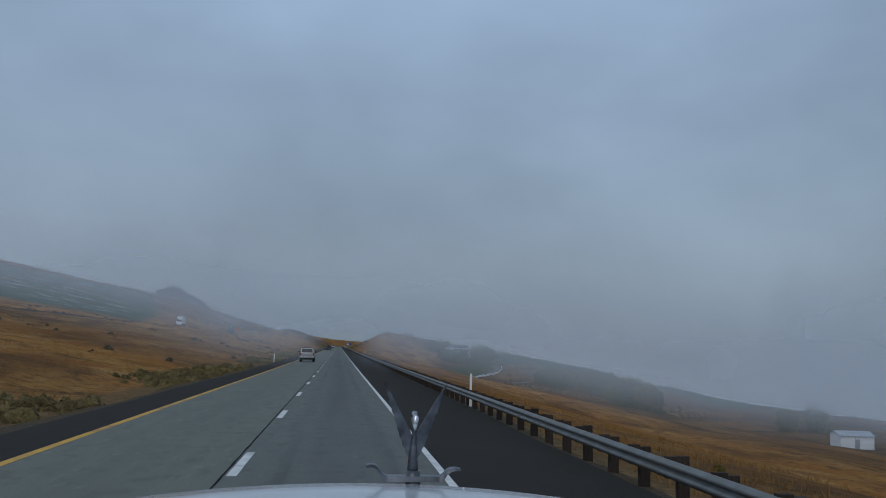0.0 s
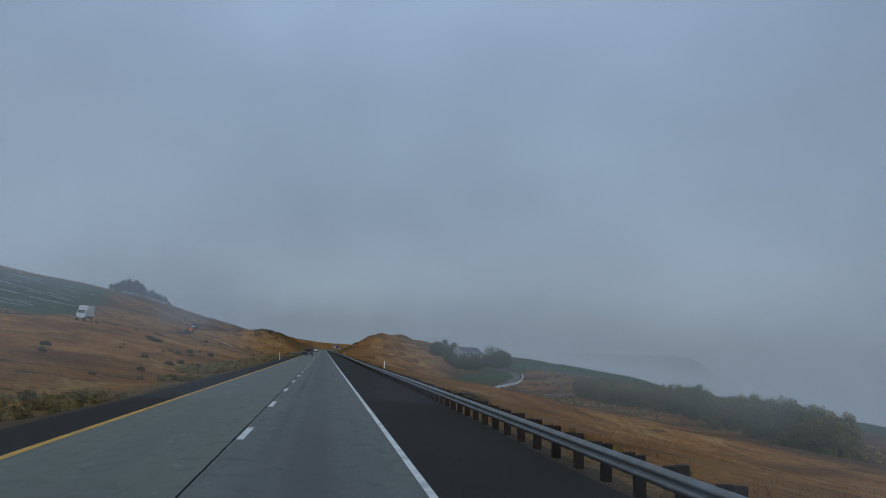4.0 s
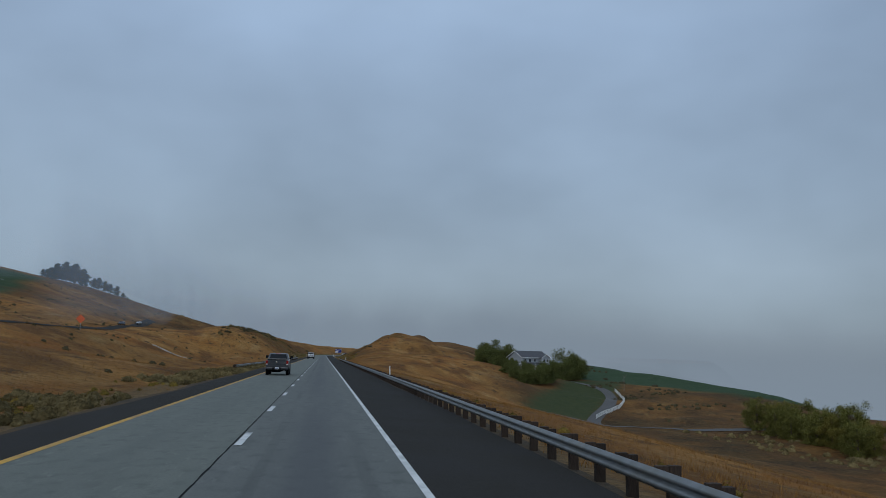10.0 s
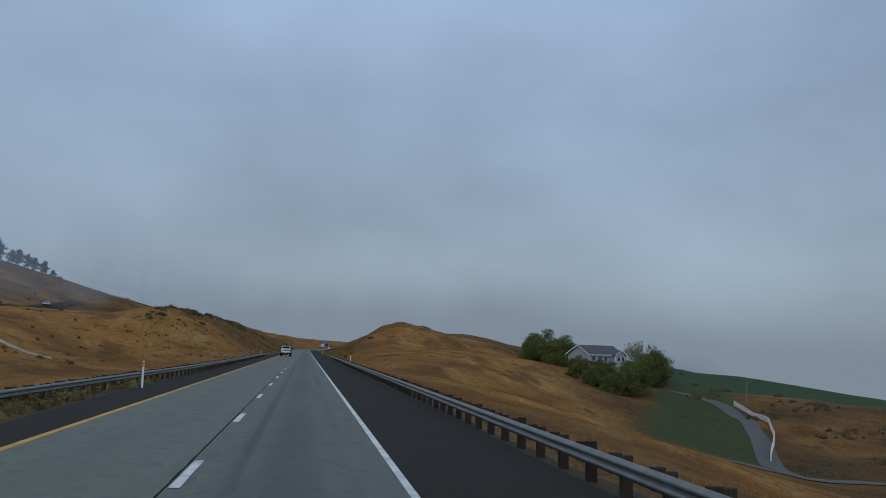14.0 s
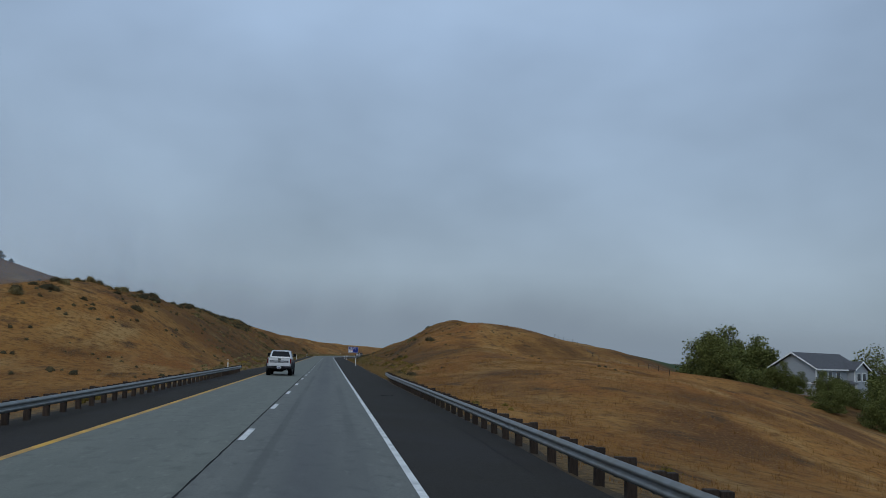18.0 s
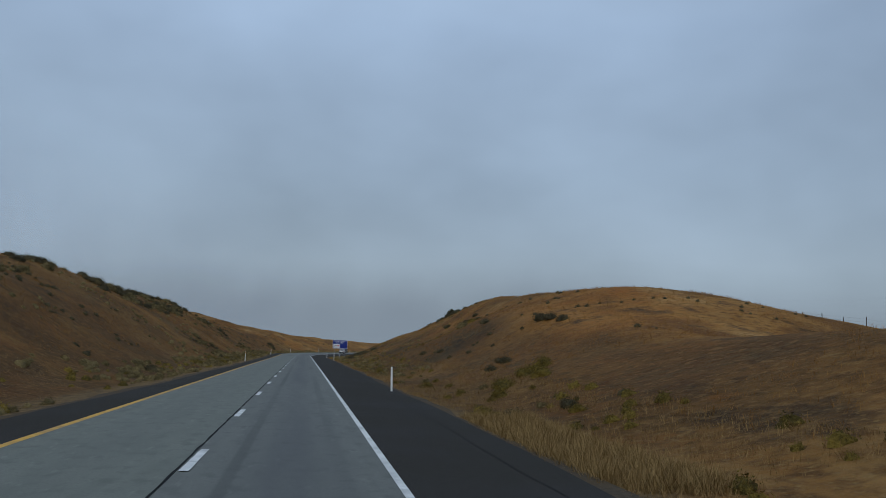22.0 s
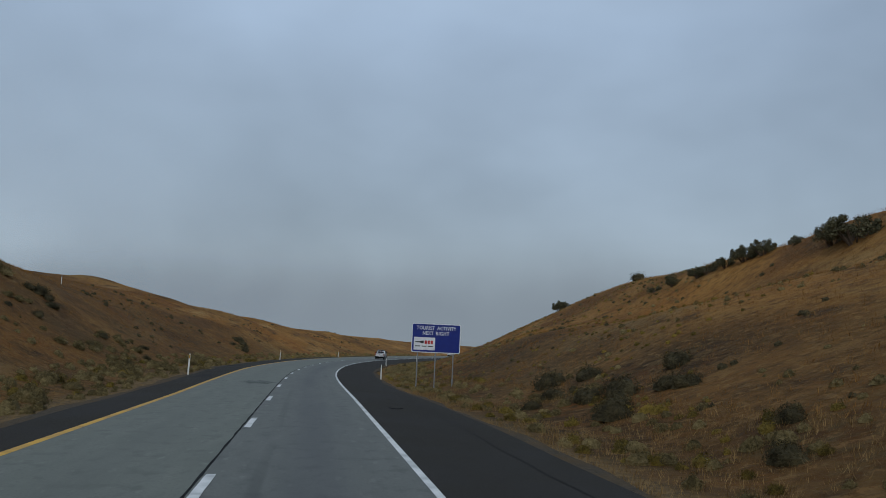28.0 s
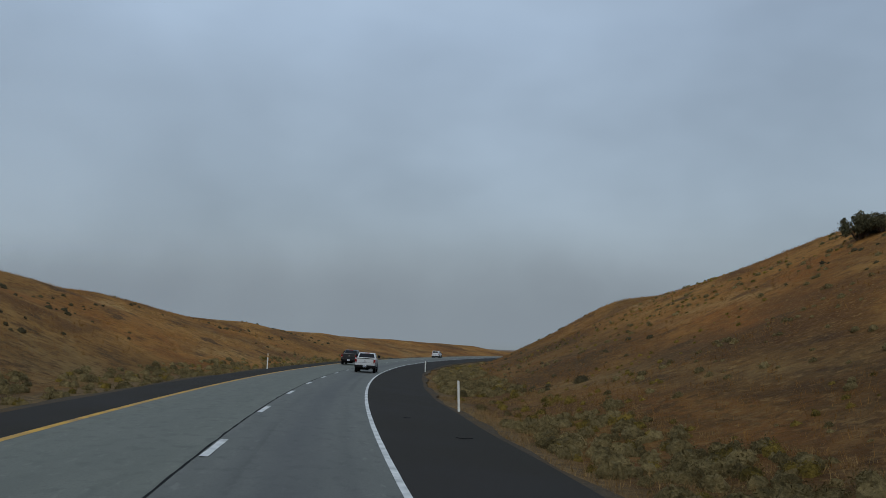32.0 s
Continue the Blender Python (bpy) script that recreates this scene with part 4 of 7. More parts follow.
def grass(name, n, srange, urange, h0, h1, mat, label, seed, gap=-0.2, blades=7):
    """Tufts of dry grass as thin tapering blades."""
    rng = np.random.default_rng(seed)
    s, u = rng.uniform(*srange, n), rng.uniform(*urange, n)
    x, y = plan(s, u)
    keep = value_noise(x / 6, y / 6, 40 + seed) > gap
    s, u, x, y = s[keep], u[keep], x[keep], y[keep]
    z = land(s, u)
    n = len(s)
    a = rng.uniform(0, 2 * np.pi, (n, blades))
    lean = rng.uniform(0.45, 0.95, (n, blades))
    h = rng.uniform(h0, h1, (n, 1)) * rng.uniform(0.6, 1.1, (n, blades))
    w = 0.005 + 0.014 * h
    bx, by = x[:, None] + rng.normal(0, 0.13, (n, blades)), y[:, None] + rng.normal(0, 0.13, (n, blades))
    px, py = -np.sin(a) * w, np.cos(a) * w
    tx, ty, tz = bx + np.cos(a) * lean * h, by + np.sin(a) * lean * h, z[:, None] + h * np.sqrt(1 - lean ** 2 * 0.6)
    z0 = np.broadcast_to(z[:, None] - 0.05, bx.shape)
    V = np.stack([np.stack([bx - px, by - py, z0], -1), np.stack([bx + px, by + py, z0], -1), np.stack([tx, ty, tz], -1)], 2).reshape(-1, 3)
    ob = new(name, raw_mesh(name, V, np.arange(len(V)).reshape(-1, 3), mat))
    return tagged(ob, label, "grass", kind="stuff")


grass("verge_grass", 13000, (-20, 640), (8.2, 14), 0.15, 0.42, M_STRAW, "dry golden grass behind the guardrail", 1)
grass("verge_grass", 26000, (640, 1080), (8.0, 15), 0.10, 0.34, M_STRAW_PALE, "pale dry grass along the shoulder", 2)
grass("tall_grass", 12000, (622, 692), (7.9, 10.4), 0.25, 0.62, M_STRAW_TALL, "tall pale seeding grass at the edge of the shoulder", 11, -0.25, 10)
grass("verge_grass", 15000, (0, 640), (-17, -7.2), 0.06, 0.20, M_STRAW, "dry golden grass beside the left shoulder", 3)
grass("verge_grass", 13000, (640, 1120), (-16, -7.4), 0.05, 0.17, M_STRAW_PALE, "pale dry grass beside the left shoulder", 4)
grass("hill_grass", 52000, (640, 1120), (14, 52), 0.12, 0.38, M_STRAW, "dry golden grass on the hill", 5, -0.12, 6)
grass("hill_grass", 40000, (620, 1120), (-42, -15), 0.12, 0.38, M_STRAW, "dry golden grass on the cut slope", 6, -0.12, 6)
grass("slope_grass", 30000, (20, 620), (-40, -13), 0.12, 0.36, M_STRAW, "dry golden grass on the rise", 7, -0.2, 5)
grass("slope_grass", 40000, (20, 660), (13, 42), 0.14, 0.42, M_STRAW, "dry golden grass sloping to the valley", 8, -0.2, 6)


# ---- trees ----
def tree_kit(seed, height, spread, leaf_mat, leaves, leaf, lean=0.0, low=0.12, weeping=0.0):
    """Trunk with limbs, and a crown of leaf clumps at the ends of the limbs."""
    rng = np.random.default_rng(seed)
    bm = tube([(0, 0, -0.4), (0.05, 0, height * 0.25), (lean * 0.5, 0.1, height * 0.5), (lean, 0, height * 0.8)], [0.045 * height, 0.035 * height, 0.022 * height, 0.006 * height], 8)
    tips = []
    for k in range(15):
        z = height * rng.uniform(low + 0.05, 0.75)
        a = rng.uniform(0, 2 * math.pi)
        reach = spread * rng.uniform(0.5, 0.95) * (1.15 - 0.6 * z / height)
        end = Vector((math.cos(a) * reach, math.sin(a) * reach, z + height * rng.uniform(0.08, 0.28)))
        mid = Vector((end.x * 0.45, end.y * 0.45, z + 0.4 * (end.z - z)))
        tube([(0, 0, z), mid, end], [0.014 * height, 0.008 * height, 0.003 * height], 5, True, bm)
        tips.append(end)
    tips += [Vector((lean, 0, height * 0.86)), Vector((0.3, 0.2, height * 0.7))]
    tips += [Vector((0.62 * spread * math.cos(a), 0.62 * spread * math.sin(a), height * (low + 0.14))) for a in (0.4, 1.6, 2.7, 3.9, 5.2)]
    tips += [Vector((0.35 * spread * math.cos(a), 0.35 * spread * math.sin(a), height * 0.45)) for a in (0.9, 3.0, 5.1)]
    cl = []
    for t in tips:
        for q in range(3):
            cl.append(t + Vector(rng.normal(0, spread * 0.20, 3)))
    cl = np.array([tuple(c) for c in cl])
    pick = rng.integers(0, len(cl), leaves)
    d = rng.normal(size=(leaves, 3))
    d /= np.linalg.norm(d, axis=1, keepdims=True)
    c = cl[pick] + d * rng.uniform(0.4, 1.0, (leaves, 1)) * spread * np.array([0.33, 0.33, 0.27])
    c[:, 2] -= weeping * rng.uniform(0, 1, leaves) ** 2 * height * 0.35
    c[:, 2] = np.maximum(c[:, 2], height * low * rng.uniform(0.6, 1.4, leaves))
    v, f = quad_leaves(rng, c, d + 0.7 * rng.normal(size=(leaves, 3)), leaf, 1.5)
    return bm, v, f, leaf_mat


def make_tree(name, label, kit, m, group):
    bm, v, f, mat = kit
    top = empty(name)
    part("trunk", bm, M_BARK, top)
    cr = new("crown", raw_mesh("crown", v, f, mat))
    cr.parent = top
    tagged(top, label, "tree", group)
    top.matrix_world = m
    return top


def tree_pose(s, u, k, turn):
    return Matrix.Translation(ground(s, u, -0.1)) @ pose(0, 0, 0, 0, 0, turn) @ Matrix.Diagonal((k, k, k * (0.92 + 0.16 * ((turn * 7) % 1)), 1))


TREES = [make_tree("willow_tree", "broad green willow below the house", tree_kit(1, 11, 5.4, M_LEAF_WILLOW, 15000, 0.26, 0.2, 0.05, 0.5), tree_pose(706, 112, 1.25, 10), "trees round the house"),
         make_tree("willow_tree", "rounded green willow on the lawn", tree_kit(2, 8.5, 4.4, M_LEAF_WILLOW, 14000, 0.24, 0.0, 0.03, 0.4), tree_pose(659, 89.5, 1.02, 40), "trees round the house"),
         make_tree("cottonwood_tree", "green cottonwood in the valley hedge", tree_kit(3, 9, 3.7, M_LEAF_DARK, 9000, 0.21, 0.4, 0.02, 0.3), tree_pose(352, 108, 1.0, 70), "trees in the valley row"),
         make_tree("poplar_tree", "yellowing poplar in the valley hedge", tree_kit(4, 8, 3.0, M_LEAF_AUTUMN, 9000, 0.20, -0.3, 0.02, 0.3), tree_pose(341, 104, 1.0, 120), "trees in the valley row")]
for b, s, u, k, turn in ((1, 652, 84, 0.9, 100), (1, 664, 84, 0.8, 200), (1, 668, 93, 0.9, 260), (1, 672, 79, 0.62, 150), (1, 646, 79, 0.7, 15), (1, 655, 77, 0.6, 310), (1, 678, 87, 0.5, 230), (1, 663, 74, 0.5, 55), (1, 680, 75, 0.55, 340), (1, 686, 81, 0.45, 20),
                         (1, 709, 76, 1.3, 25), (1, 705, 82, 1.2, 95), (1, 713, 86, 1.2, 165), (1, 698, 75, 1.15, 245), (1, 692, 71, 0.9, 280), (0, 716, 118, 0.85, 77), (0, 698, 106, 0.75, 190)):
    copy_thing(TREES[b], tree_pose(s, u, k, turn))
trng = random.Random(5)
s = 300.0
k = 0
while s < 545:
    u = float(np.interp(s, (300, 345, 400, 460, 520, 585), (98, 108, 122, 121, 121, 120))) + trng.uniform(-4, 5)
    copy_thing(TREES[2 if trng.random() < 0.68 else 3], tree_pose(s, u, trng.uniform(0.72, 1.2), trng.uniform(0, 360)))
    s += trng.uniform(2.6, 5.0)
for s, u, k in ((250, 120, 0.8), (262, 135, 0.9), (215, 128, 0.7), (190, 140, 0.9), (160, 150, 0.8), (230, 150, 1.0), (140, 122, 0.7), (120, 160, 0.9)):
    copy_thing(TREES[2], tree_pose(s, u, k, s))


def pine_kit(seed, height):
    rng = np.random.default_rng(seed)
    bm = tube([(0, 0, -0.5), (0, 0, height * 0.5), (0.1, 0, height * 0.95)], [0.30, 0.2, 0.04], 8)
    cs, ns = [], []
    for k in range(46):
        z = height * (0.16 + 0.8 * k / 46)
        r = 0.46 * height * min(1.0, 0.45 + 1.6 * k / 46) * (1 - (k / 46)) ** 0.6 * rng.uniform(0.65, 1.1)
        a = rng.uniform(0, 2 * math.pi)
        tube([(0, 0, z), (math.cos(a) * r * 0.9, math.sin(a) * r * 0.9, z + 0.08 * r)], [0.05, 0.015], 4, False, bm)
        for q in range(54):
            t = rng.uniform(0.2, 1.05)
            cs.append((math.cos(a) * r * t + rng.normal(0, 0.35), math.sin(a) * r * t + rng.normal(0, 0.35), z + 0.08 * r * t + rng.normal(0, 0.28)))
            ns.append(rng.normal(size=3))
    v, f = quad_leaves(rng, np.array(cs), np.array(ns), 0.42, 2.2)
    return bm, v, f, M_PINE


def pine_pose(x, y, k, turn):
    return Matrix.Translation((x, y, float(land(y, x)) - 0.3)) @ pose(0, 0, 0, 0, 0, turn) @ Matrix.Diagonal((0.62 * k, 0.62 * k, 0.57 * k, 1))


PINE = make_tree("pine_tree", "dark pine on the high ridge", pine_kit(9, 13), pine_pose(-146, 862, 1.75, 0), "pines on the ridge")
for x, y, k, turn in ((-154.5, 856, 1.45, 40), (-157, 861, 1.2, 90), (-161, 866, 1.0, 150), (-150.5, 860, 1.7, 70), (-148, 867, 1.5, 170), (-152.5, 868, 1.35, 310), (-143, 868, 1.5, 10), (-158, 872, 1.1, 120), (-140.5, 862, 1.2, 220),
                      (-164.5, 870, 0.8, 200), (-168, 874, 0.7, 20), (-138, 874, 0.95, 240), (-136.5, 880, 1.1, 20), (-134, 886, 1.0, 60),
                      (-132, 890, 0.9, 200), (-130, 899, 0.95, 240), (-128, 908, 0.7, 20), (-127, 918, 0.6, 100), (-125, 930, 0.5, 300), (-122, 944, 0.42, 10)):
    copy_thing(PINE, pine_pose(x, y, k, turn))


# ---- roadside posts, sign, chute ----
def delineator(s, u, amber):
    top = empty("delineator_post", Matrix.Translation(spot(s, u, -0.02)) @ pose(0, 0, 0, random.uniform(-2, 2), random.uniform(-2.5, 2.5), heading(s)))
    bm = bmesh.new()
    sec = [(-0.052, 0.0), (-0.045, -0.012), (0.045, -0.012), (0.052, 0.0), (0.045, 0.006), (-0.045, 0.006)]
    rings = [[bm.verts.new((x * (1 if z > 0.1 else 1.1), y, z)) for x, y in sec] for z in (-0.3, 0.05, 1.38, 1.42)]
    for v in rings[3]:
        v.co.x *= 0.7
    for a, b in zip(rings, rings[1:]):
        for i in range(6):
            bm.faces.new((a[i], a[(i + 1) % 6], b[(i + 1) % 6], b[i]))
    bm.faces.new(rings[-1])
    part("blade", bm, M_DELIN, top)
    if amber:
        part("reflector", box(-0.044, 0.044, -0.018, -0.0125, 1.10, 1.36, 0.002), M_AMBER, top, "amber reflective band")
    return tagged(top, "white flexible delineator post with amber band at the shoulder" if amber else "white flexible delineator post standing beside the shoulder", "delineator", "delineator posts")


def marker_post(s, u):
    top = empty("marker_post", Matrix.Translation(ground(s, u, -0.05)))
    part("post", tube([(0, 0, -0.3), (0, 0, 1.05)], [0.045, 0.045], 8), M_DELIN, top)
    part("cap", tube([(0, 0, 1.0505), (0, 0, 1.28)], [0.05, 0.05], 8), M_GALV, top, "grey metal cap")
    return tagged(top, "slim white marker post on the grassy crest", "marker post", "marker posts on the crest")


marker_post(940, -29.6)
marker_post(896.5, -30.0)
random.seed(3)
for s, u in ((63.6, 7.55), (223.5, 7.55), (385.8, 7.5), (544.0, 7.65), (709.3, 7.05), (836.0, 7.9), (920.0, 7.95), (990.0, 7.9), (1063.0, 7.5)):
    delineator(s, u, False)
for s, u in ((147.0, -6.9), (309.6, -6.2), (476.5, -6.45), (634.0, -8.0), (803.7, -7.25), (895.0, -6.6), (965.0, -6.7), (1033.0, -6.8), (1098.0, -7.4)):
    delineator(s, u, True)

M_SIGN_BLUE = material("blue sign sheeting", (0.006, 0.020, 0.20), 0.35, colour2=(0.008, 0.026, 0.23), scale=2)
M_SIGN_WHITE = material("white sign sheeting", (0.72, 0.74, 0.76), 0.35, scale=2)
M_SIGN_BACK = material("bare aluminium", (0.45, 0.46, 0.47), 0.45, 0.8, scale=3)
M_STEEL_POST = material("grey steel post", (0.24, 0.25, 0.26), 0.5, 0.6, scale=4)
M_RED = material("red print", (0.45, 0.02, 0.02), 0.5)
M_BLACK = material("black print", (0.02, 0.02, 0.02), 0.6)


def rounded(w, h, r, y, n=5, bm=None):
    bm = bm or bmesh.new()
    vs = []
    for cx, cz, a0 in ((w / 2 - r, h / 2 - r, 0), (-w / 2 + r, h / 2 - r, 90), (-w / 2 + r, -h / 2 + r, 180), (w / 2 - r, -h / 2 + r, 270)):
        for i in range(n + 1):
            a = radians(a0 + 90 * i / n)
            vs.append(bm.verts.new((cx + r * math.cos(a), y, cz + r * math.sin(a))))
    return bm, bm.faces.new(vs)


def plate(w, h, r, y0, y1):
    bm, f = rounded(w, h, r, y0)
    g = bmesh.ops.extrude_face_region(bm, geom=[f])
    bmesh.ops.translate(bm, verts=[v for v in g["geom"] if isinstance(v, bmesh.types.BMVert)], vec=(0, y1 - y0, 0))
    return bm


def lettering(name, text, size, x, z, mat, parent, width):
    """One word of raised print, its middle at x and z, drawn out to the width."""
    cu = bpy.data.curves.new(name, "FONT")
    cu.body, cu.size, cu.align_x, cu.align_y, cu.extrude, cu.space_character = text, size, "CENTER", "CENTER", 0.002, 1.12
    cu.offset = 0.006
    tmp = bpy.data.objects.new(name, cu)
    me = bpy.data.meshes.new_from_object(tmp)
    bpy.data.objects.remove(tmp)
    me.materials.append(mat)
    xs = [v.co.x for v in me.vertices]
    ob = new(name, me)
    ob.parent = parent
    ob.matrix_basis = Matrix.Translation((x, -0.036, z)) @ pose(0, 0, 0, 90, 0, 0) @ Matrix.Diagonal((width / (max(xs) - min(xs)), 1, 1, 1))
    return ob


def tourist_sign():
    x0, y0, zc = 11.66, 903.6, 5.04
    top = empty("road_sign", Matrix.Translation((x0, y0, zc)) @ pose(0, 0, 0, 0, 0.6, -3.0))
    part("border", plate(3.96, 2.34, 0.16, -0.025, 0.0), M_SIGN_WHITE, top, "white border of the panel")
    part("panel", plate(3.84, 2.22, 0.12, -0.032, -0.004), M_SIGN_BLUE, top, "blue sheeting")
    part("backing", plate(3.96, 2.34, 0.16, 0.001, 0.03), M_SIGN_BACK, top)
    for text, x, z, width in (("TOURIST", -0.875, 0.80, 1.47), ("ACTIVITY", 0.83, 0.80, 1.56), ("NEXT", -0.67, 0.38, 0.87), ("RIGHT", 0.50, 0.38, 1.08)):
        lettering("word", text, 0.40, x, z, M_SIGN_WHITE, top, width)
    logo = part("logo_panel", plate(1.72, 1.02, 0.02, -0.038, -0.033), M_SIGN_WHITE, top, "white inset panel")
    logo.location = (-0.93, 0, -0.46)
    bm = bmesh.new()
    half = [(-0.76, 0.035), (-0.36, 0.04), (-0.28, 0.095), (-0.06, 0.11)]
    ring = [(x, 0.13 + h) for x, h in half] + [(x, 0.13 - h) for x, h in half[::-1]]
    front, back = [bm.verts.new((x, -0.044, z)) for x, z in ring], [bm.verts.new((x, -0.039, z)) for x, z in ring]
    bm.faces.new(front)
    bm.faces.new(back[::-1])
    for k in range(8):
        bm.faces.new((front[k], front[(k + 1) % 8], back[(k + 1) % 8], back[k]))
    part("bottle_shape", bm, M_BLACK, logo)
    bm = bmesh.new()
    for i in range(3):
        box(0.02 + 0.24 * i, 0.20 + 0.24 * i, -0.044, -0.039, -0.02, 0.26, 0.0, bm)
    part("red_bars", bm, M_RED, logo)
    bm = bmesh.new()
    for i in range(3):
        box(-0.74 + 0.52 * i, -0.34 + 0.52 * i, -0.044, -0.039, -0.24, -0.17, 0.0, bm)
    part("black_bars", bm, M_BLACK, logo)
    for dx in (-1.45, 0.0, 1.45):
        g = float(land(y0 + 1, x0 + dx - 0.8)) - zc
        part("post", box(dx - 0.045, dx + 0.045, 0.035, 0.10, g - 0.5, 1.0, 0.006), M_STEEL_POST, top)
    return tagged(top, "large blue highway sign with white lettering on three steel posts", "road sign")


tourist_sign()

M_CONCRETE = material("pale concrete", (0.36, 0.35, 0.33), 0.9, colour2=(0.48, 0.47, 0.44), scale=2.5, colour3=(0.25, 0.23, 0.20), scale3=0.6, bump=0.3)


def chute():
    """A concrete drainage flume down the slope behind the left guardrail."""
    a, b = ground(560.0, -33.5), ground(561.5, -44.0)
    top = empty("drainage_chute", Matrix.Translation(a))
    n = 10
    side = Vector((b.y - a.y, -(b.x - a.x), 0)).normalized()
    for k, (p, q, h) in enumerate(((-0.75, -0.60, 0.30), (-0.60, 0.60, 0.08), (0.60, 0.75, 0.22))):
        bm = bmesh.new()
        rows = []
        for i in range(n + 1):
            t = i / n
            s, u = 560.0 + 1.5 * t, -33.5 - 10.5 * t
            g = ground(s, u) - a
            rows.append([bm.verts.new(g + side * d + Vector((0, 0, z))) for d, z in ((p, -0.5), (q, -0.5), (q, h), (p, h))])
        for r, w in zip(rows, rows[1:]):
            for j in range(4):
                bm.faces.new((r[j], r[(j + 1) % 4], w[(j + 1) % 4], w[j]))
        bm.faces.new(rows[0][::-1])
        bm.faces.new(rows[-1])
        part(("side_wall", "channel_floor", "side_wall")[k], bm, M_CONCRETE, top)
    return tagged(top, "pale concrete drainage chute running down the cut slope", "drainage chute")


chute()


# ---- far carriageway, farm road ----
def land_strip(name, line, width, mat, label, lift=0.12, step=4.0):
    """A ribbon of road laid on the land along points s, u."""
    line = np.array(line, float)
    d = np.concatenate([[0], np.cumsum(np.hypot(*np.diff(line, axis=0).T))])
    t = np.arange(0, d[-1], step)
    s, u = np.interp(t, d, line[:, 0]), np.interp(t, d, line[:, 1])
    ker = np.ones(5) / 5
    s2, u2 = s.copy(), u.copy()
    s2[2:-2], u2[2:-2] = np.convolve(s, ker, "valid"), np.convolve(u, ker, "valid")
    ds, du = np.gradient(s2), np.gradient(u2)
    ln_ = np.hypot(ds, du)
    v, f = [], []
    offs = np.linspace(-width / 2, width / 2, 5)
    for i in range(len(t)):
        for o in offs:
            ss_, uu_ = s2[i] + o * -du[i] / ln_[i], u2[i] + o * ds[i] / ln_[i]
            v.append(ground(ss_, uu_, lift))
    for i in range(len(t) - 1):
        for j in range(4):
            a = i * 5 + j
            f.append((a, a + 1, a + 6, a + 5))
    ob = add_mesh(name, v, f, mat, smooth=True)
    return tagged(ob, label, "road", kind="structure")


FAR = [(s, float(far_road(s))) for s in range(-60, 821, 20)]
land_strip("far_carriageway", FAR, 4.6, M_SHOULDER, "opposite carriageway along the rise", 0.10)
M_DIRT = material("gravel lane", (0.075, 0.072, 0.070), 0.95, colour2=(0.115, 0.108, 0.100), scale=2, bump=0.4)
land_strip("driveway", [(563, 82), (572, 82), (582, 86), (604, 96.5), (624, 105), (643, 112), (658, 115.5), (669, 115), (680, 111), (690, 103)], 4.2, M_DIRT, "gravel driveway curving up to the house")
land_strip("frontage_road", [(470, 200), (530, 140), (552, 108), (562, 88), (568, 70), (570, 62)], 5.0, M_DIRT, "narrow farm road across the valley")


def fence():
    pts = [(659, 118.4), (650, 117.4), (640, 114.6), (629, 112.0), (612, 104.0), (598, 96.0), (588, 90.0), (581, 86.0)]
    line = np.array(pts, float)
    d = np.concatenate([[0], np.cumsum(np.hypot(*np.diff(line, axis=0).T))])
    t = np.arange(0, d[-1], 2.4)
    g = [ground(float(np.interp(k, d, line[:, 0])), float(np.interp(k, d, line[:, 1]))) for k in t]
    top = empty("fence", Matrix.Translation(g[0]))
    for p in g:
        q = p - g[0]
        part("post", box(q.x - 0.09, q.x + 0.09, q.y - 0.09, q.y + 0.09, q.z - 0.3, q.z + 1.45, 0.015), M_DELIN, top)
    for p, w in zip(g, g[1:]):
        for z in (0.45, 0.85, 1.25):
            a, b = p - g[0] + Vector((0, 0, z)), w - g[0] + Vector((0, 0, z))
            n = Vector((b.y - a.y, a.x - b.x, 0)).normalized() * 0.03
            up = Vector((0, 0, 0.13))
            bm = bmesh.new()
            r0 = [bm.verts.new(a + k) for k in (n + up, n - up, -n - up, -n + up)]
            r1 = [bm.verts.new(b + k) for k in (n + up, n - up, -n - up, -n + up)]
            for j in range(4):
                bm.faces.new((r0[j], r0[(j + 1) % 4], r1[(j + 1) % 4], r1[j]))
            part("rail", bm, M_DELIN, top)
    return tagged(top, "white three-rail fence curving along the driveway", "fence")


fence()


def wire_fence():
    """Thin steel posts and two wires along the crest of the hill."""
    t = np.linspace(0, 1, 18)
    g = [ground(float(np.interp(k, (0, 0.5, 1), (752, 722, 676))), float(np.interp(k, (0, 0.5, 1), (56, 57, 55)))) for k in t]
    top = empty("wire_fence", Matrix.Translation(g[0]))
    for k, p in enumerate(g):
        q = p - g[0]
        lean = 0.08 * math.sin(5.1 * k)
        part("post", tube([q + Vector((0, 0, -0.4)), q + Vector((lean, 0, 0.85 + 0.12 * math.sin(3.7 * k)))], [0.045, 0.04], 6), M_POST_WOOD, top)
    for z in (0.45, 0.75):
        part("wire", tube([p - g[0] + Vector((0, 0, z)) for p in g], [0.008] * len(g), 4), M_GALV, top)
    return tagged(top, "thin wire fence on weathered posts along the hill crest", "fence")


wire_fence()


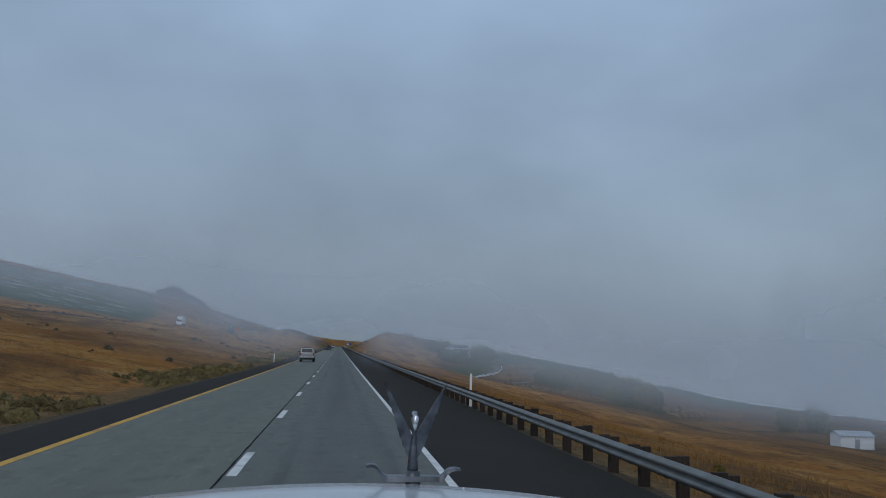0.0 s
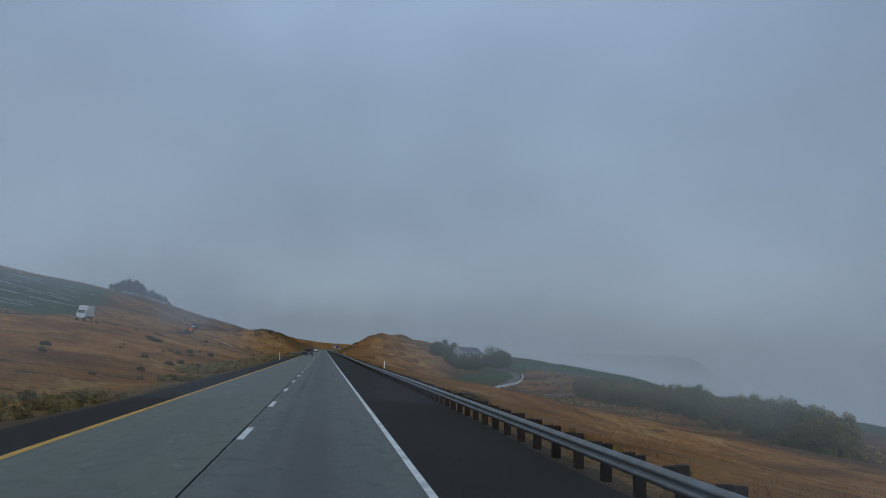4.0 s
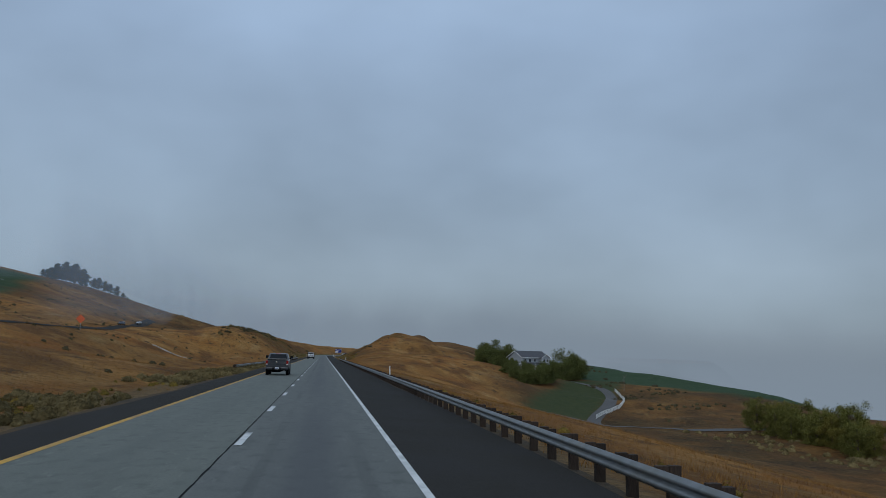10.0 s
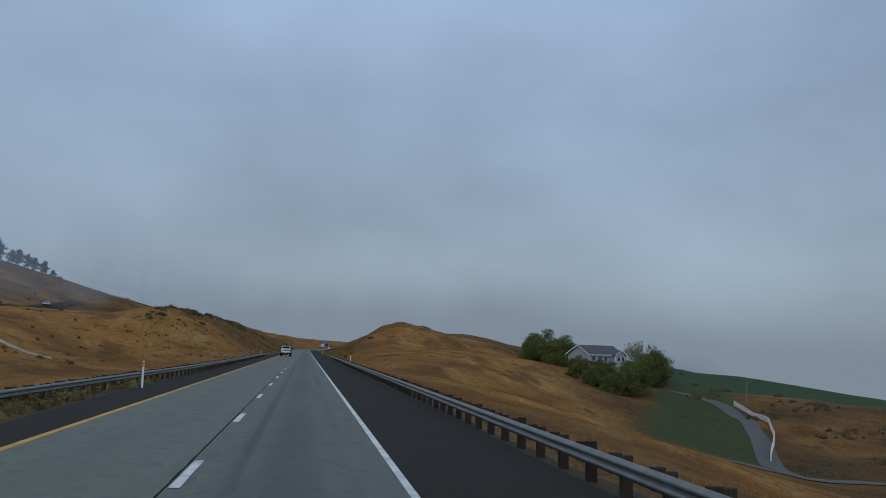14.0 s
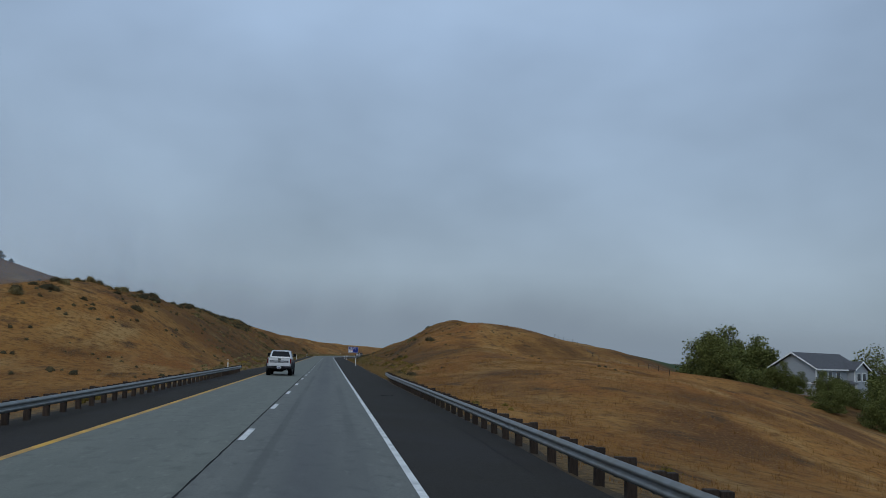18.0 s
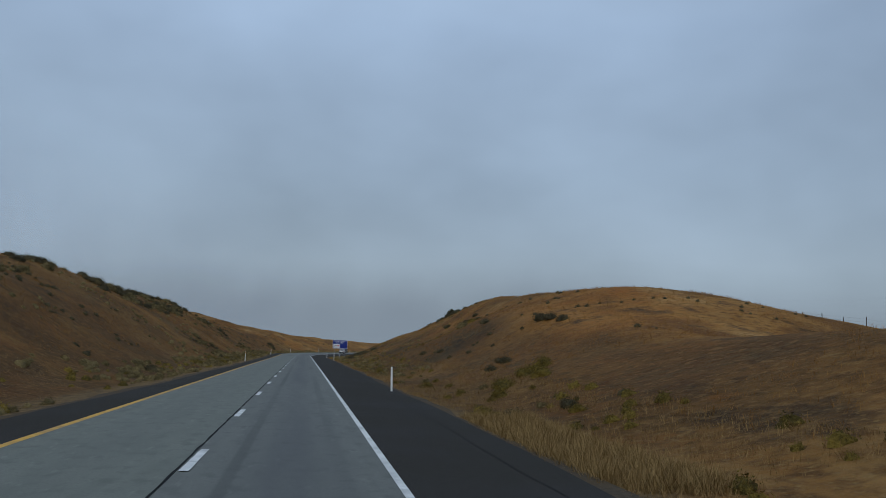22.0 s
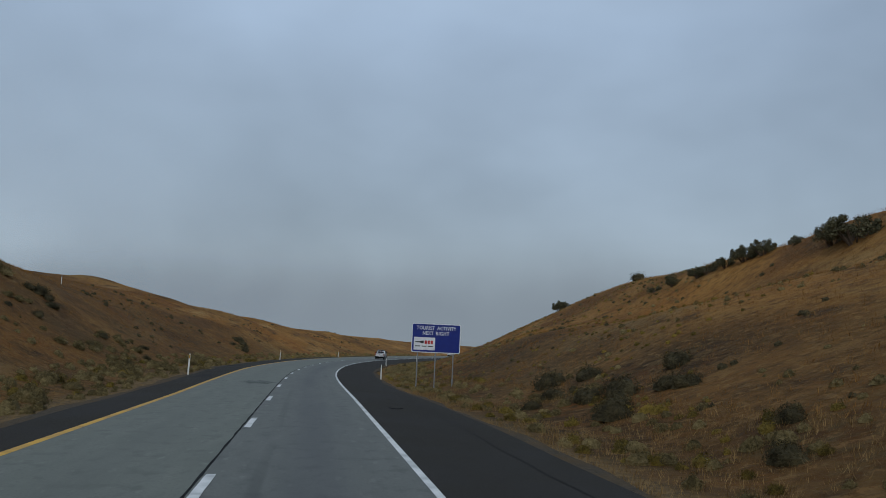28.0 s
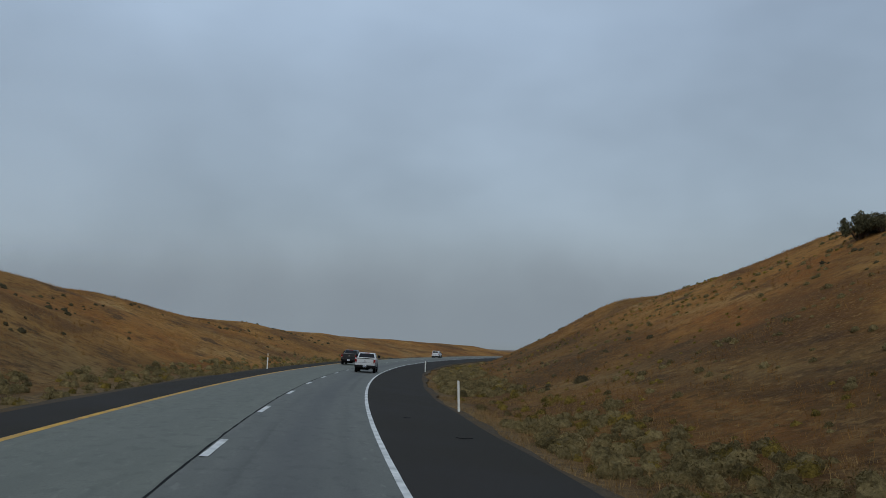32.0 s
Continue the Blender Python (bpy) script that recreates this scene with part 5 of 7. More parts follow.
def dead_tree(s, u, height, seed):
    """A leafless young tree with a few forked limbs."""
    rng = random.Random(seed)
    bm = tube([(0, 0, -0.3), (0.06, 0, height * 0.4), (-0.05, 0.05, height * 0.75), (0.1, 0, height)], [0.10, 0.08, 0.05, 0.015], 7)
    for k in range(9):
        z = height * rng.uniform(0.35, 0.9)
        a, r = rng.uniform(0, 6.28), height * rng.uniform(0.10, 0.22)
        end = Vector((r * math.cos(a), r * math.sin(a), z + height * rng.uniform(0.1, 0.2)))
        tube([(0, 0, z), end * 0.5 + Vector((0, 0, z * 0.5)), end], [0.035, 0.022, 0.008], 5, True, bm)
    ob = part("bare_tree", bm, M_BARE)
    ob.matrix_world = Matrix.Translation(ground(s, u))
    return tagged(ob, "leafless young tree standing beside the driveway", "tree")


M_BARE = material("bleached bare wood", (0.16, 0.14, 0.115), 0.95, colour2=(0.26, 0.235, 0.20), scale=6)
dead_tree(660, 122.5, 7.5, 3)

# ---- house and sheds ----
M_SIDING = material("grey lap siding", (0.30, 0.33, 0.36), 0.8, colour2=(0.35, 0.38, 0.41), scale=1.5, stretch=(0.3, 0.3, 8))
M_SHINGLE = material("dark shingles", (0.060, 0.062, 0.070), 0.9, colour2=(0.10, 0.10, 0.11), scale=3, bump=0.4)
M_TRIM = material("white trim", (0.72, 0.73, 0.73), 0.6, scale=2)
M_GLASS = material("dark window glass", (0.02, 0.025, 0.03), 0.08, spec=0.8)


def gable_roof(x0, x1, y0, y1, z, rise, over, thick, axis="x"):
    """Pitched roof slab with eaves; the ridge runs along the axis."""
    bm = bmesh.new()
    if axis == "x":
        a, b, c, d, m = x0 - over, x1 + over, y0 - over, y1 + over, (y0 + y1) / 2
        top = [(a, c, z), (a, m, z + rise), (a, d, z), (b, c, z), (b, m, z + rise), (b, d, z)]
    else:
        a, b, c, d, m = y0 - over, y1 + over, x0 - over, x1 + over, (x0 + x1) / 2
        top = [(c, a, z), (m, a, z + rise), (d, a, z), (c, b, z), (m, b, z + rise), (d, b, z)]
    v = [bm.verts.new(p) for p in top] + [bm.verts.new((p[0], p[1], p[2] + thick)) for p in top]
    for f in ((0, 1, 4, 3), (1, 2, 5, 4), (6, 7, 10, 9), (7, 8, 11, 10), (0, 1, 7, 6), (1, 2, 8, 7), (3, 4, 10, 9), (4, 5, 11, 10), (0, 3, 9, 6), (2, 5, 11, 8)):
        bm.faces.new([v[i] for i in f])
    return bm


def gable_walls(x0, x1, y0, y1, z0, z, rise, axis="x"):
    bm = bmesh.new()
    base = [bm.verts.new(p) for p in ((x0, y0, z0), (x1, y0, z0), (x1, y1, z0), (x0, y1, z0))]
    up = [bm.verts.new((v.co.x, v.co.y, z)) for v in base]
    for i in range(4):
        bm.faces.new((base[i], base[(i + 1) % 4], up[(i + 1) % 4], up[i]))
    if axis == "x":
        p, q = bm.verts.new((x0, (y0 + y1) / 2, z + rise)), bm.verts.new((x1, (y0 + y1) / 2, z + rise))
        bm.faces.new((up[3], up[0], p))
        bm.faces.new((up[1], up[2], q))
    else:
        p, q = bm.verts.new(((x0 + x1) / 2, y0, z + rise)), bm.verts.new(((x0 + x1) / 2, y1, z + rise))
        bm.faces.new((up[0], up[1], p))
        bm.faces.new((up[2], up[3], q))
    bm.faces.new(base[::-1])
    return bm


def window(parent, x, y, z, w, h):
    top = part("window", box(x - w / 2 - 0.08, x + w / 2 + 0.08, y - 0.06, y + 0.04, z - 0.08, z + h + 0.08, 0.01), M_TRIM, parent, "white-framed window")
    part("pane", box(x - w / 2, x + w / 2, y - 0.075, y - 0.05, z, z + h), M_GLASS, top)
    part("sill", box(x - w / 2 - 0.12, x + w / 2 + 0.12, y - 0.12, y - 0.06, z - 0.12, z - 0.07), M_TRIM, top)


def rake(parent, pts):
    """White trim boards along the sloping edges of a gable, through points apart from front to back."""
    bm = bmesh.new()
    for p, q, out in pts:
        v = [bm.verts.new((w[0] + o * out[0], w[1] + o * out[1], w[2] + dz)) for w in (p, q) for o in (0.0, 0.06) for dz in (-0.04, 0.24)]
        for f in ((0, 1, 5, 4), (2, 3, 7, 6), (0, 2, 6, 4), (1, 3, 7, 5), (0, 1, 3, 2), (4, 5, 7, 6)):
            bm.faces.new([v[i] for i in f])
    return part("fascia", bm, M_TRIM, parent, "white gable trim")


def house():
    top = empty("house", Matrix.Translation((93.7, 693.4, 0.3)) @ pose(0, 0, 0, 0, 0, 31) @ Matrix.Diagonal((1.08, 0.95, 0.95, 1)))
    part("wall", gable_walls(-7.2, 7.2, 0, 9, -4.0, 2.7, 3.0, "x"), M_SIDING, top)
    part("wall", gable_walls(2.6, 7.0, -1.6, 1, -4.0, 2.7, 1.6, "y"), M_SIDING, top)
    part("roof", gable_roof(-7.2, 7.2, 0, 9, 2.7, 3.0, 0.6, 0.2, "x"), M_SHINGLE, top)
    part("roof", gable_roof(2.6, 7.0, -1.6, 3.5, 2.7, 1.6, 0.45, 0.2, "y"), M_SHINGLE, top)
    part("porch_roof", gable_roof(-7.2, 2.4, -2.2, 0.6, 0.15, 0.5, 0.2, 0.14, "x"), M_SHINGLE, top)
    rake(top, (((-7.81, -0.6, 2.66), (-7.81, 4.5, 5.66), (-1, 0)), ((-7.81, 4.5, 5.66), (-7.81, 9.6, 2.66), (-1, 0))))
    rake(top, (((2.15, -2.06, 2.66), (4.8, -2.06, 4.26), (0, -1)), ((4.8, -2.06, 4.26), (7.45, -2.06, 2.66), (0, -1))))
    part("fascia", box(-7.8, 2.1, -0.72, -0.62, 2.62, 2.88), M_TRIM, top, "white eaves board")
    part("belly_band", box(-7.24, -7.2, 0.05, 8.95, 0.1, 0.32), M_TRIM, top, "white band between the storeys")
    part("corner_board", box(-7.25, -7.1, -0.05, 0.10, -1.0, 2.65), M_TRIM, top, "white corner board")
    part("corner_board", box(2.55, 2.70, -1.65, -1.5, -1.0, 2.65), M_TRIM, top, "white corner board")
    for x in (-5.4, -2.8, -0.2):
        window(top, x, 0, 0.9, 1.2, 1.4)
    for x in (3.9, 5.7):
        window(top, x, -1.6, 0.8, 1.1, 1.4)
    for x in (-6.3, -3.9, -1.5, 0.9, 2.2):
        part("porch_post", box(x - 0.08, x + 0.08, -2.2, -2.04, -4.5, 0.15), M_TRIM, top)
    part("foundation", box(-7.4, 7.3, -1.5, 9.1, -6.0, -0.85), M_CONCRETE, top)
    return tagged(top, "grey-sided house with dark gabled roof and white trim", "house")


house()


def shed(s, u, w, d, h, label, roofmat, turn):
    top = empty("shed", Matrix.Translation(ground(s, u)) @ pose(0, 0, 0, 0, 0, turn))
    part("wall", gable_walls(-w / 2, w / 2, 0, d, -0.8, h, h * 0.35), M_TRIM, top)
    part("roof", gable_roof(-w / 2, w / 2, 0, d, h, h * 0.35, 0.25, 0.1), roofmat, top)
    part("door", box(-0.5, 0.5, -0.05, 0.03, -0.2, min(2.0, h * 0.8), 0.01), M_SIDING, top)
    return tagged(top, label, "shed")


shed(392, 117, 3.2, 2.6, 2.0, "small white shed standing before the trees", M_SIGN_BACK, -20)
shed(330, 180, 12, 8, 3.2, "white farm building in the foggy valley", M_SIGN_BACK, 15)
shed(205, 112, 7, 6, 2.6, "small white house in the foggy valley", M_SIGN_BACK, -10)
shed(232, 168, 10, 7, 3.0, "pale farm building in the foggy valley", M_SIGN_BACK, 25)
M_ORANGE = material("orange sign sheeting", (0.55, 0.10, 0.03), 0.4)


def warning_sign():
    top = empty("warning_sign", Matrix.Translation(ground(526, -54.0)))
    bm = plate(1.5, 1.5, 0.08, -0.02, 0.0)
    bmesh.ops.rotate(bm, verts=bm.verts, matrix=Matrix.Rotation(radians(45), 3, "Y"))
    bmesh.ops.translate(bm, verts=bm.verts, vec=(0, 0, 2.5))
    part("panel", bm, M_ORANGE, top)
    part("post", box(-0.05, 0.05, 0.001, 0.09, -0.5, 3.2), M_STEEL_POST, top)
    return tagged(top, "orange diamond warning sign by the opposite carriageway", "road sign")


warning_sign()

M_MULCH = material("white row cover", (0.55, 0.57, 0.58), 0.7, colour2=(0.42, 0.45, 0.45), scale=0.3)
for k in range(15):
    s = 500 + 22.0 * k
    u0 = -116 - 0.18 * (s - 560)
    for a, b in ((0, 26), (30, 62), (66, 104), (110, 150)):
        land_strip("orchard_row", [(s + 0.05 * a, u0 - a - 5 * (k % 3)), (s + 0.05 * b, u0 - b - 4 * (k % 2))], 1.1, M_MULCH, "white cover along an orchard row", 0.5, 3.5)


# ---- scraps on the shoulder ----
M_SCRAP = material("torn tyre rubber", (0.010, 0.010, 0.010), 0.85, scale=9, spec=0.15)


def scrap(s, u, length, turn, seed):
    """A curled strip of torn rubber."""
    rng = random.Random(seed)
    bm = bmesh.new()
    rows = []
    for i in range(7):
        k = i / 6 - 0.5
        y, x, z = k * length, 0.12 * length * math.sin(3 * k + seed), 0.015 + 0.18 * length * abs(k) ** 2 * rng.uniform(0.6, 1.2)
        w = 0.05 * (1 - 1.4 * k * k) * rng.uniform(0.8, 1.2)
        rows.append([bm.verts.new((x + dx, y, z + dz)) for dx, dz in ((-w, 0), (w, 0), (w * 0.9, 0.018), (-w * 0.9, 0.018))])
    for r, q in zip(rows, rows[1:]):
        for j in range(4):
            bm.faces.new((r[j], r[(j + 1) % 4], q[(j + 1) % 4], q[j]))
    bm.faces.new(rows[0][::-1])
    bm.faces.new(rows[-1])
    ob = part("rubber_scrap", bm, M_SCRAP)
    ob.matrix_world = Matrix.Translation(spot(s, u, -0.006)) @ pose(0, 0, 0, 0, 0, heading(s) + turn)
    return tagged(ob, "curled scrap of black tyre rubber on the shoulder", "debris", "scraps on the shoulder")


for n, (s, u, length, turn) in enumerate(((590.9, 5.3, 0.75, 70), (507.0, 5.1, 0.35, 30), (512.5, 5.9, 0.30, 80), (518.0, 6.3, 0.32, 60), (503.5, 6.4, 0.28, 20), (867.0, 5.0, 0.55, 75), (916.9, -6.2, 0.6, 80), (975.0, 6.3, 0.5, 75), (981.0, 5.0, 0.3, 40), (648.0, 5.5, 0.3, 10), (401.7, -6.4, 0.9, 75))):
    scrap(s, u, length, turn, n)


# ---- vehicles ----
M_TYRE = material("tyre rubber", (0.008, 0.008, 0.0085), 0.9, spec=0.15, scale=12, bump=0.2, bump_scale=40)
M_RIM = material("alloy rim", (0.30, 0.31, 0.33), 0.35, 0.8, scale=5)
M_TRIM_BLACK = material("black plastic trim", (0.009, 0.009, 0.010), 0.7, colour2=(0.014, 0.014, 0.015), scale=8, spec=0.15)
M_CARGLASS = material("tinted glass", (0.010, 0.012, 0.015), 0.08, spec=0.25)
M_TAIL = material("red tail lamp", (0.22, 0.006, 0.008), 0.15, colour2=(0.30, 0.01, 0.01), scale=9, coat=0.6)
M_LAMP_WHITE = material("clear lamp", (0.55, 0.55, 0.55), 0.15, coat=0.6)
M_CHROME = material("chrome", (0.62, 0.63, 0.65), 0.12, 1.0, scale=6)
M_PLATE = material("plate white", (0.62, 0.66, 0.70), 0.5, scale=6)
M_PLATE_INK = material("plate ink", (0.02, 0.04, 0.14), 0.6)


def paint(name, c, metal=0.3):
    return material(name, c, 0.32, metal, colour2=[k * 1.08 for k in c], scale=1.2, colour3=[k * 0.9 for k in c], scale3=0.8, coat=0.7)


P_GREY = paint("dark grey paint", (0.050, 0.054, 0.062))
P_SILVER = paint("silver paint", (0.50, 0.52, 0.55), 0.45)
# body silver lightened: sky light on the tailgate put into its colour
P_SILVER_LIT = paint("silver paint lit by sky", (0.74, 0.76, 0.78), 0.2)
M_FLARE = material("grey flare plastic", (0.026, 0.027, 0.030), 0.65, scale=8, spec=0.2)
M_TAIL_DARK = material("smoked red tail lamp", (0.085, 0.004, 0.008), 0.12, colour2=(0.13, 0.006, 0.012), scale=9, coat=0.6)
P_BEIGE = paint("pale champagne paint", (0.36, 0.35, 0.34), 0.4)
P_WHITE = paint("white paint", (0.62, 0.64, 0.66), 0.0)
P_DARK = paint("near-black paint", (0.020, 0.022, 0.026), 0.2)
P_BLUE = paint("slate blue paint", (0.07, 0.09, 0.13), 0.3)


P_BAND = paint("grey band paint", (0.30, 0.32, 0.35), 0.4)


def loft(rings, bm=None, caps=True):
    bm = bm or bmesh.new()
    vs = [[bm.verts.new(p) for p in r] for r in rings]
    n = len(vs[0])
    for a, b in zip(vs, vs[1:]):
        for i in range(n):
            bm.faces.new((a[i], a[(i + 1) % n], b[(i + 1) % n], b[i]))
    if caps:
        bm.faces.new(vs[0][::-1])
        bm.faces.new(vs[-1])
    return bm


def body_ring(y, w, z0, z1, shoulder=0.06):
    right = [(w * 0.86, z0), (w * 0.97, z0 + 0.06), (w, z0 + 0.30 * (z1 - z0)), (w, z0 + 0.62 * (z1 - z0)), (w * 0.985, z1 - shoulder * 1.3), (w * 0.955, z1 - shoulder * 0.3), (w * 0.90, z1)]
    return [(x, y, z) for x, z in right] + [(-x, y, z) for x, z in right[::-1]]


def rect_ring(x, y0, y1, z, r=0.12, n=3):
    out = []
    for cx, cy, a0 in ((x - r, y1 - r, 0), (-x + r, y1 - r, 90), (-x + r, y0 + r, 180), (x - r, y0 + r, 270)):
        for i in range(n + 1):
            a = radians(a0 + 90 * i / n)
            out.append((cx + r * math.cos(a), cy + r * math.sin(a), z))
    return out


def lathe(profile, n=24, bm=None):
    """Turned about the x axis: profile of (x, radius)."""
    bm = bm or bmesh.new()
    rings = [[bm.verts.new((x, r * math.cos(2 * math.pi * k / n), r * math.sin(2 * math.pi * k / n))) for k in range(n)] for x, r in profile]
    for a, b in zip(rings, rings[1:]):
        for k in range(n):
            bm.faces.new((a[k], a[(k + 1) % n], b[(k + 1) % n], b[k]))
    bm.faces.new(rings[0][::-1])
    bm.faces.new(rings[-1])
    return bm


def wheel(parent, side, x, y, r, w):
    """x: outer face of the tyre; side: 1 right, -1 left."""
    t = part("wheel", lathe([(-0.5 * w, r * 0.55), (-0.5 * w, r * 0.93), (-0.36 * w, r), (0.36 * w, r), (0.5 * w, r * 0.93), (0.5 * w, r * 0.66), (0.40 * w, r * 0.62)], 28), M_TYRE, parent, smooth=False)
    t.location = (x - side * 0.5 * w, y, r)
    if side < 0:
        t.rotation_euler = (0, 0, math.pi)
    bm = lathe([(0.30 * w, r * 0.62), (0.43 * w, r * 0.62), (0.44 * w, r * 0.57), (0.34 * w, r * 0.54)], 24)
    for k in range(6):
        a = 2 * math.pi * k / 6
        g = box(0.34 * w, 0.45 * w, -0.05, 0.05, 0.0, r * 0.58, 0.0, bmesh.new())
        bmesh.ops.rotate(g, verts=g.verts, matrix=Matrix.Rotation(a, 3, "X"))
        me = bpy.data.meshes.new("spoke_tmp")
        g.to_mesh(me)
        g.free()
        bm.from_mesh(me)
        bpy.data.meshes.remove(me)
    lathe([(0.36 * w, r * 0.18), (0.48 * w, r * 0.15)], 12, bm)
    rim = part("rim", bm, M_RIM, t, "alloy rim")
    return t


def lerp3(a, b, t):
    return Vector(a).lerp(Vector(b), t)


def pane(parent, name, corners, inset, mat, proud=0.008, label=""):
    """A flat sheet inside four corners, proud of them."""
    c = [Vector(p) for p in corners]
    mid = sum(c, Vector()) / 4
    n = (c[1] - c[0]).cross(c[3] - c[0]).normalized()
    bm = bmesh.new()
    inner = [p.lerp(mid, inset) for p in c]
    a = [bm.verts.new(p + n * proud) for p in inner]
    b = [bm.verts.new(p - n * 0.02) for p in inner]
    bm.faces.new(a)
    for i in range(4):
        bm.faces.new((a[i], b[i], b[(i + 1) % 4], a[(i + 1) % 4]))
    return part(name, bm, mat, parent, label)


def number_plate(parent, x, y, z):
    p = part("number_plate", plate(0.32, 0.17, 0.015, y - 0.012, y), M_PLATE, parent, "white number plate")
    p.location = (x, 0, z)
    bm = bmesh.new()
    for i in range(3):
        box(-0.13 + 0.09 * i, -0.06 + 0.09 * i, y - 0.016, y - 0.0125, -0.045, 0.03, 0.0, bm)
    part("dark_bars", bm, M_PLATE_INK, p)


def pickup(name, label, m, body, length=5.85, w=1.0, belt=1.36, roof=1.93, r=0.41, flares=False, tail_red=M_TAIL, lift=0.0, bumper=None, emblem=True, light_gate=False):
    top = empty(name, m)
    z0 = 0.50 + lift
    b = belt + lift
    rings = [body_ring(0.10, w * 0.94, z0 + 0.14, b), body_ring(0.22, w * 0.985, z0 + 0.10, b), body_ring(1.0, w, z0 + 0.06, b), body_ring(2.1, w, z0, b),
             body_ring(4.2, w, z0, b - 0.01), body_ring(4.75, w * 0.995, z0, b - 0.05), body_ring(5.45, w * 0.97, z0, b - 0.12), body_ring(length - 0.1, w * 0.90, z0 + 0.05, b - 0.22), body_ring(length, w * 0.8, z0 + 0.12, b - 0.34)]
    part("body", loft(rings), body, top)
    rt = roof + lift
    part("cab", loft([rect_ring(w * 0.955, 2.02, 4.75, b - 0.03, 0.10), rect_ring(w * 0.93, 2.06, 4.55, b + 0.08, 0.10), rect_ring(w * 0.80, 2.28, 3.95, rt - 0.09, 0.12), rect_ring(w * 0.75, 2.36, 3.82, rt - 0.03, 0.12), rect_ring(w * 0.60, 2.55, 3.60, rt, 0.12)]), body, top, smooth=False)
    zb, zt, xb, xt = b + 0.08, rt - 0.09, w * 0.93, w * 0.80
    pane(top, "rear_window", ((-xb + 0.1, 2.06, zb), (xb - 0.1, 2.06, zb), (xt - 0.1, 2.28, zt), (-xt + 0.1, 2.28, zt)), 0.05, M_CARGLASS)
    pane(top, "windscreen", ((xb - 0.1, 4.55, zb), (-xb + 0.1, 4.55, zb), (-xt + 0.1, 3.95, zt), (xt - 0.1, 3.95, zt)), 0.06, M_CARGLASS)
    for sd in (1, -1):
        for k, (ya, yb, yc, yd) in enumerate(((2.22, 3.18, 3.18, 2.42), (3.26, 4.36, 3.84, 3.26))):
            c = ((sd * xb, ya, zb), (sd * xb, yb, zb), (sd * xt, yc, zt), (sd * xt, yd, zt))
            pane(top, "side_window", c if sd > 0 else c[::-1], 0.07, M_CARGLASS)
        for y in (2.45, 3.42):
            part("door_handle", box(sd * w - 0.015, sd * w + 0.022, y, y + 0.16, b - 0.20, b - 0.165, 0.006), M_TRIM_BLACK if flares else body, top)
        for y in (2.12, 3.20, 4.38):
            part("door_gap", box(sd * (w + 0.001) - 0.004, sd * (w + 0.001) + 0.004, y, y + 0.012, z0 + 0.16, b - 0.08), M_TRIM_BLACK, top)
        mir = part("mirror", box(sd * (w + 0.08) - 0.10 if sd > 0 else -(w + 0.08) - 0.16, sd * (w + 0.08) + 0.16 if sd > 0 else -(w + 0.08) + 0.10, 4.02, 4.14, b + 0.10, b + 0.36, 0.03), M_TRIM_BLACK, top)
        part("mirror_arm", box(min(sd * w * 0.9, sd * (w + 0.08)), max(sd * w * 0.9, sd * (w + 0.08)), 4.04, 4.12, b + 0.06, b + 0.12), M_TRIM_BLACK, mir)
        lin = 0.88 if light_gate else 0.80
        part("tail_lamp", box(min(sd * w * lin, sd * (w * 0.985 + 0.004)), max(sd * w * lin, sd * (w * 0.985 + 0.004)), 0.055, 0.25, b - 0.46, b - 0.07, 0.025), tail_red, top, "red tail lamp")
        if not light_gate:
            part("reversing_lamp", box(min(sd * w * 0.815, sd * w * 0.955), max(sd * w * 0.815, sd * w * 0.955), 0.045, 0.10, b - 0.44, b - 0.36, 0.006), M_LAMP_WHITE, top)
        for yw in (1.25, 4.85):
            # flat black disc on the body side stands in for the shaded wheel well
            well_shade = part("wheel_well_shade", lathe([(-0.003, r + 0.13), (0.003, r + 0.13)], 28), M_TRIM_BLACK, top)
            well_shade.location = (sd * (w + 0.002), yw, r + 0.02)
            wheel(top, sd, sd * (w + (0.09 if flares else 0.0)), yw, r, 0.36 if flares else 0.26)
            if flares:
                bm = bmesh.new()
                n = 14
                rr = []
                for k in range(n + 1):
                    a = radians(-12 + 204 * k / n)
                    c, s_ = math.cos(a), math.sin(a)
                    rr.append([bm.verts.new((sd * x, yw + q * c, r + 0.04 + q * s_)) for x, q in ((w - 0.03, r + 0.20), (w + 0.10, r + 0.16), (w + 0.10, r + 0.08), (w - 0.03, r + 0.06))])
                for p, q in zip(rr, rr[1:]):
                    for j in range(4):
                        bm.faces.new((p[j], p[(j + 1) % 4], q[(j + 1) % 4], q[j]))
                part("fender_flare", bm, M_FLARE, top, "grey plastic fender flare")
        part("running_board", box(min(sd * w * 0.93, sd * (w + 0.05)), max(sd * w * 0.93, sd * (w + 0.05)), 1.95, 4.1, z0 - 0.12, z0 - 0.05, 0.02), M_TRIM_BLACK, top)
    gate = part("tailgate", box(-w * (0.87 if light_gate else 0.79), w * (0.87 if light_gate else 0.79), 0.06, 0.14, z0 + 0.24, b - 0.02, 0.02), P_SILVER_LIT if light_gate else body, top)
    part("gate_spoiler", box(-w * 0.80, w * 0.80, 0.03, 0.30, b - 0.03, b + 0.035, 0.02), M_TRIM_BLACK if not light_gate else body, gate)
    # thin black strip drawn for the shade along the tailgate crease
    part("crease_shade", box(-w * 0.78, w * 0.78, 0.050, 0.062, b - 0.40, b - 0.375), M_TRIM_BLACK, gate)
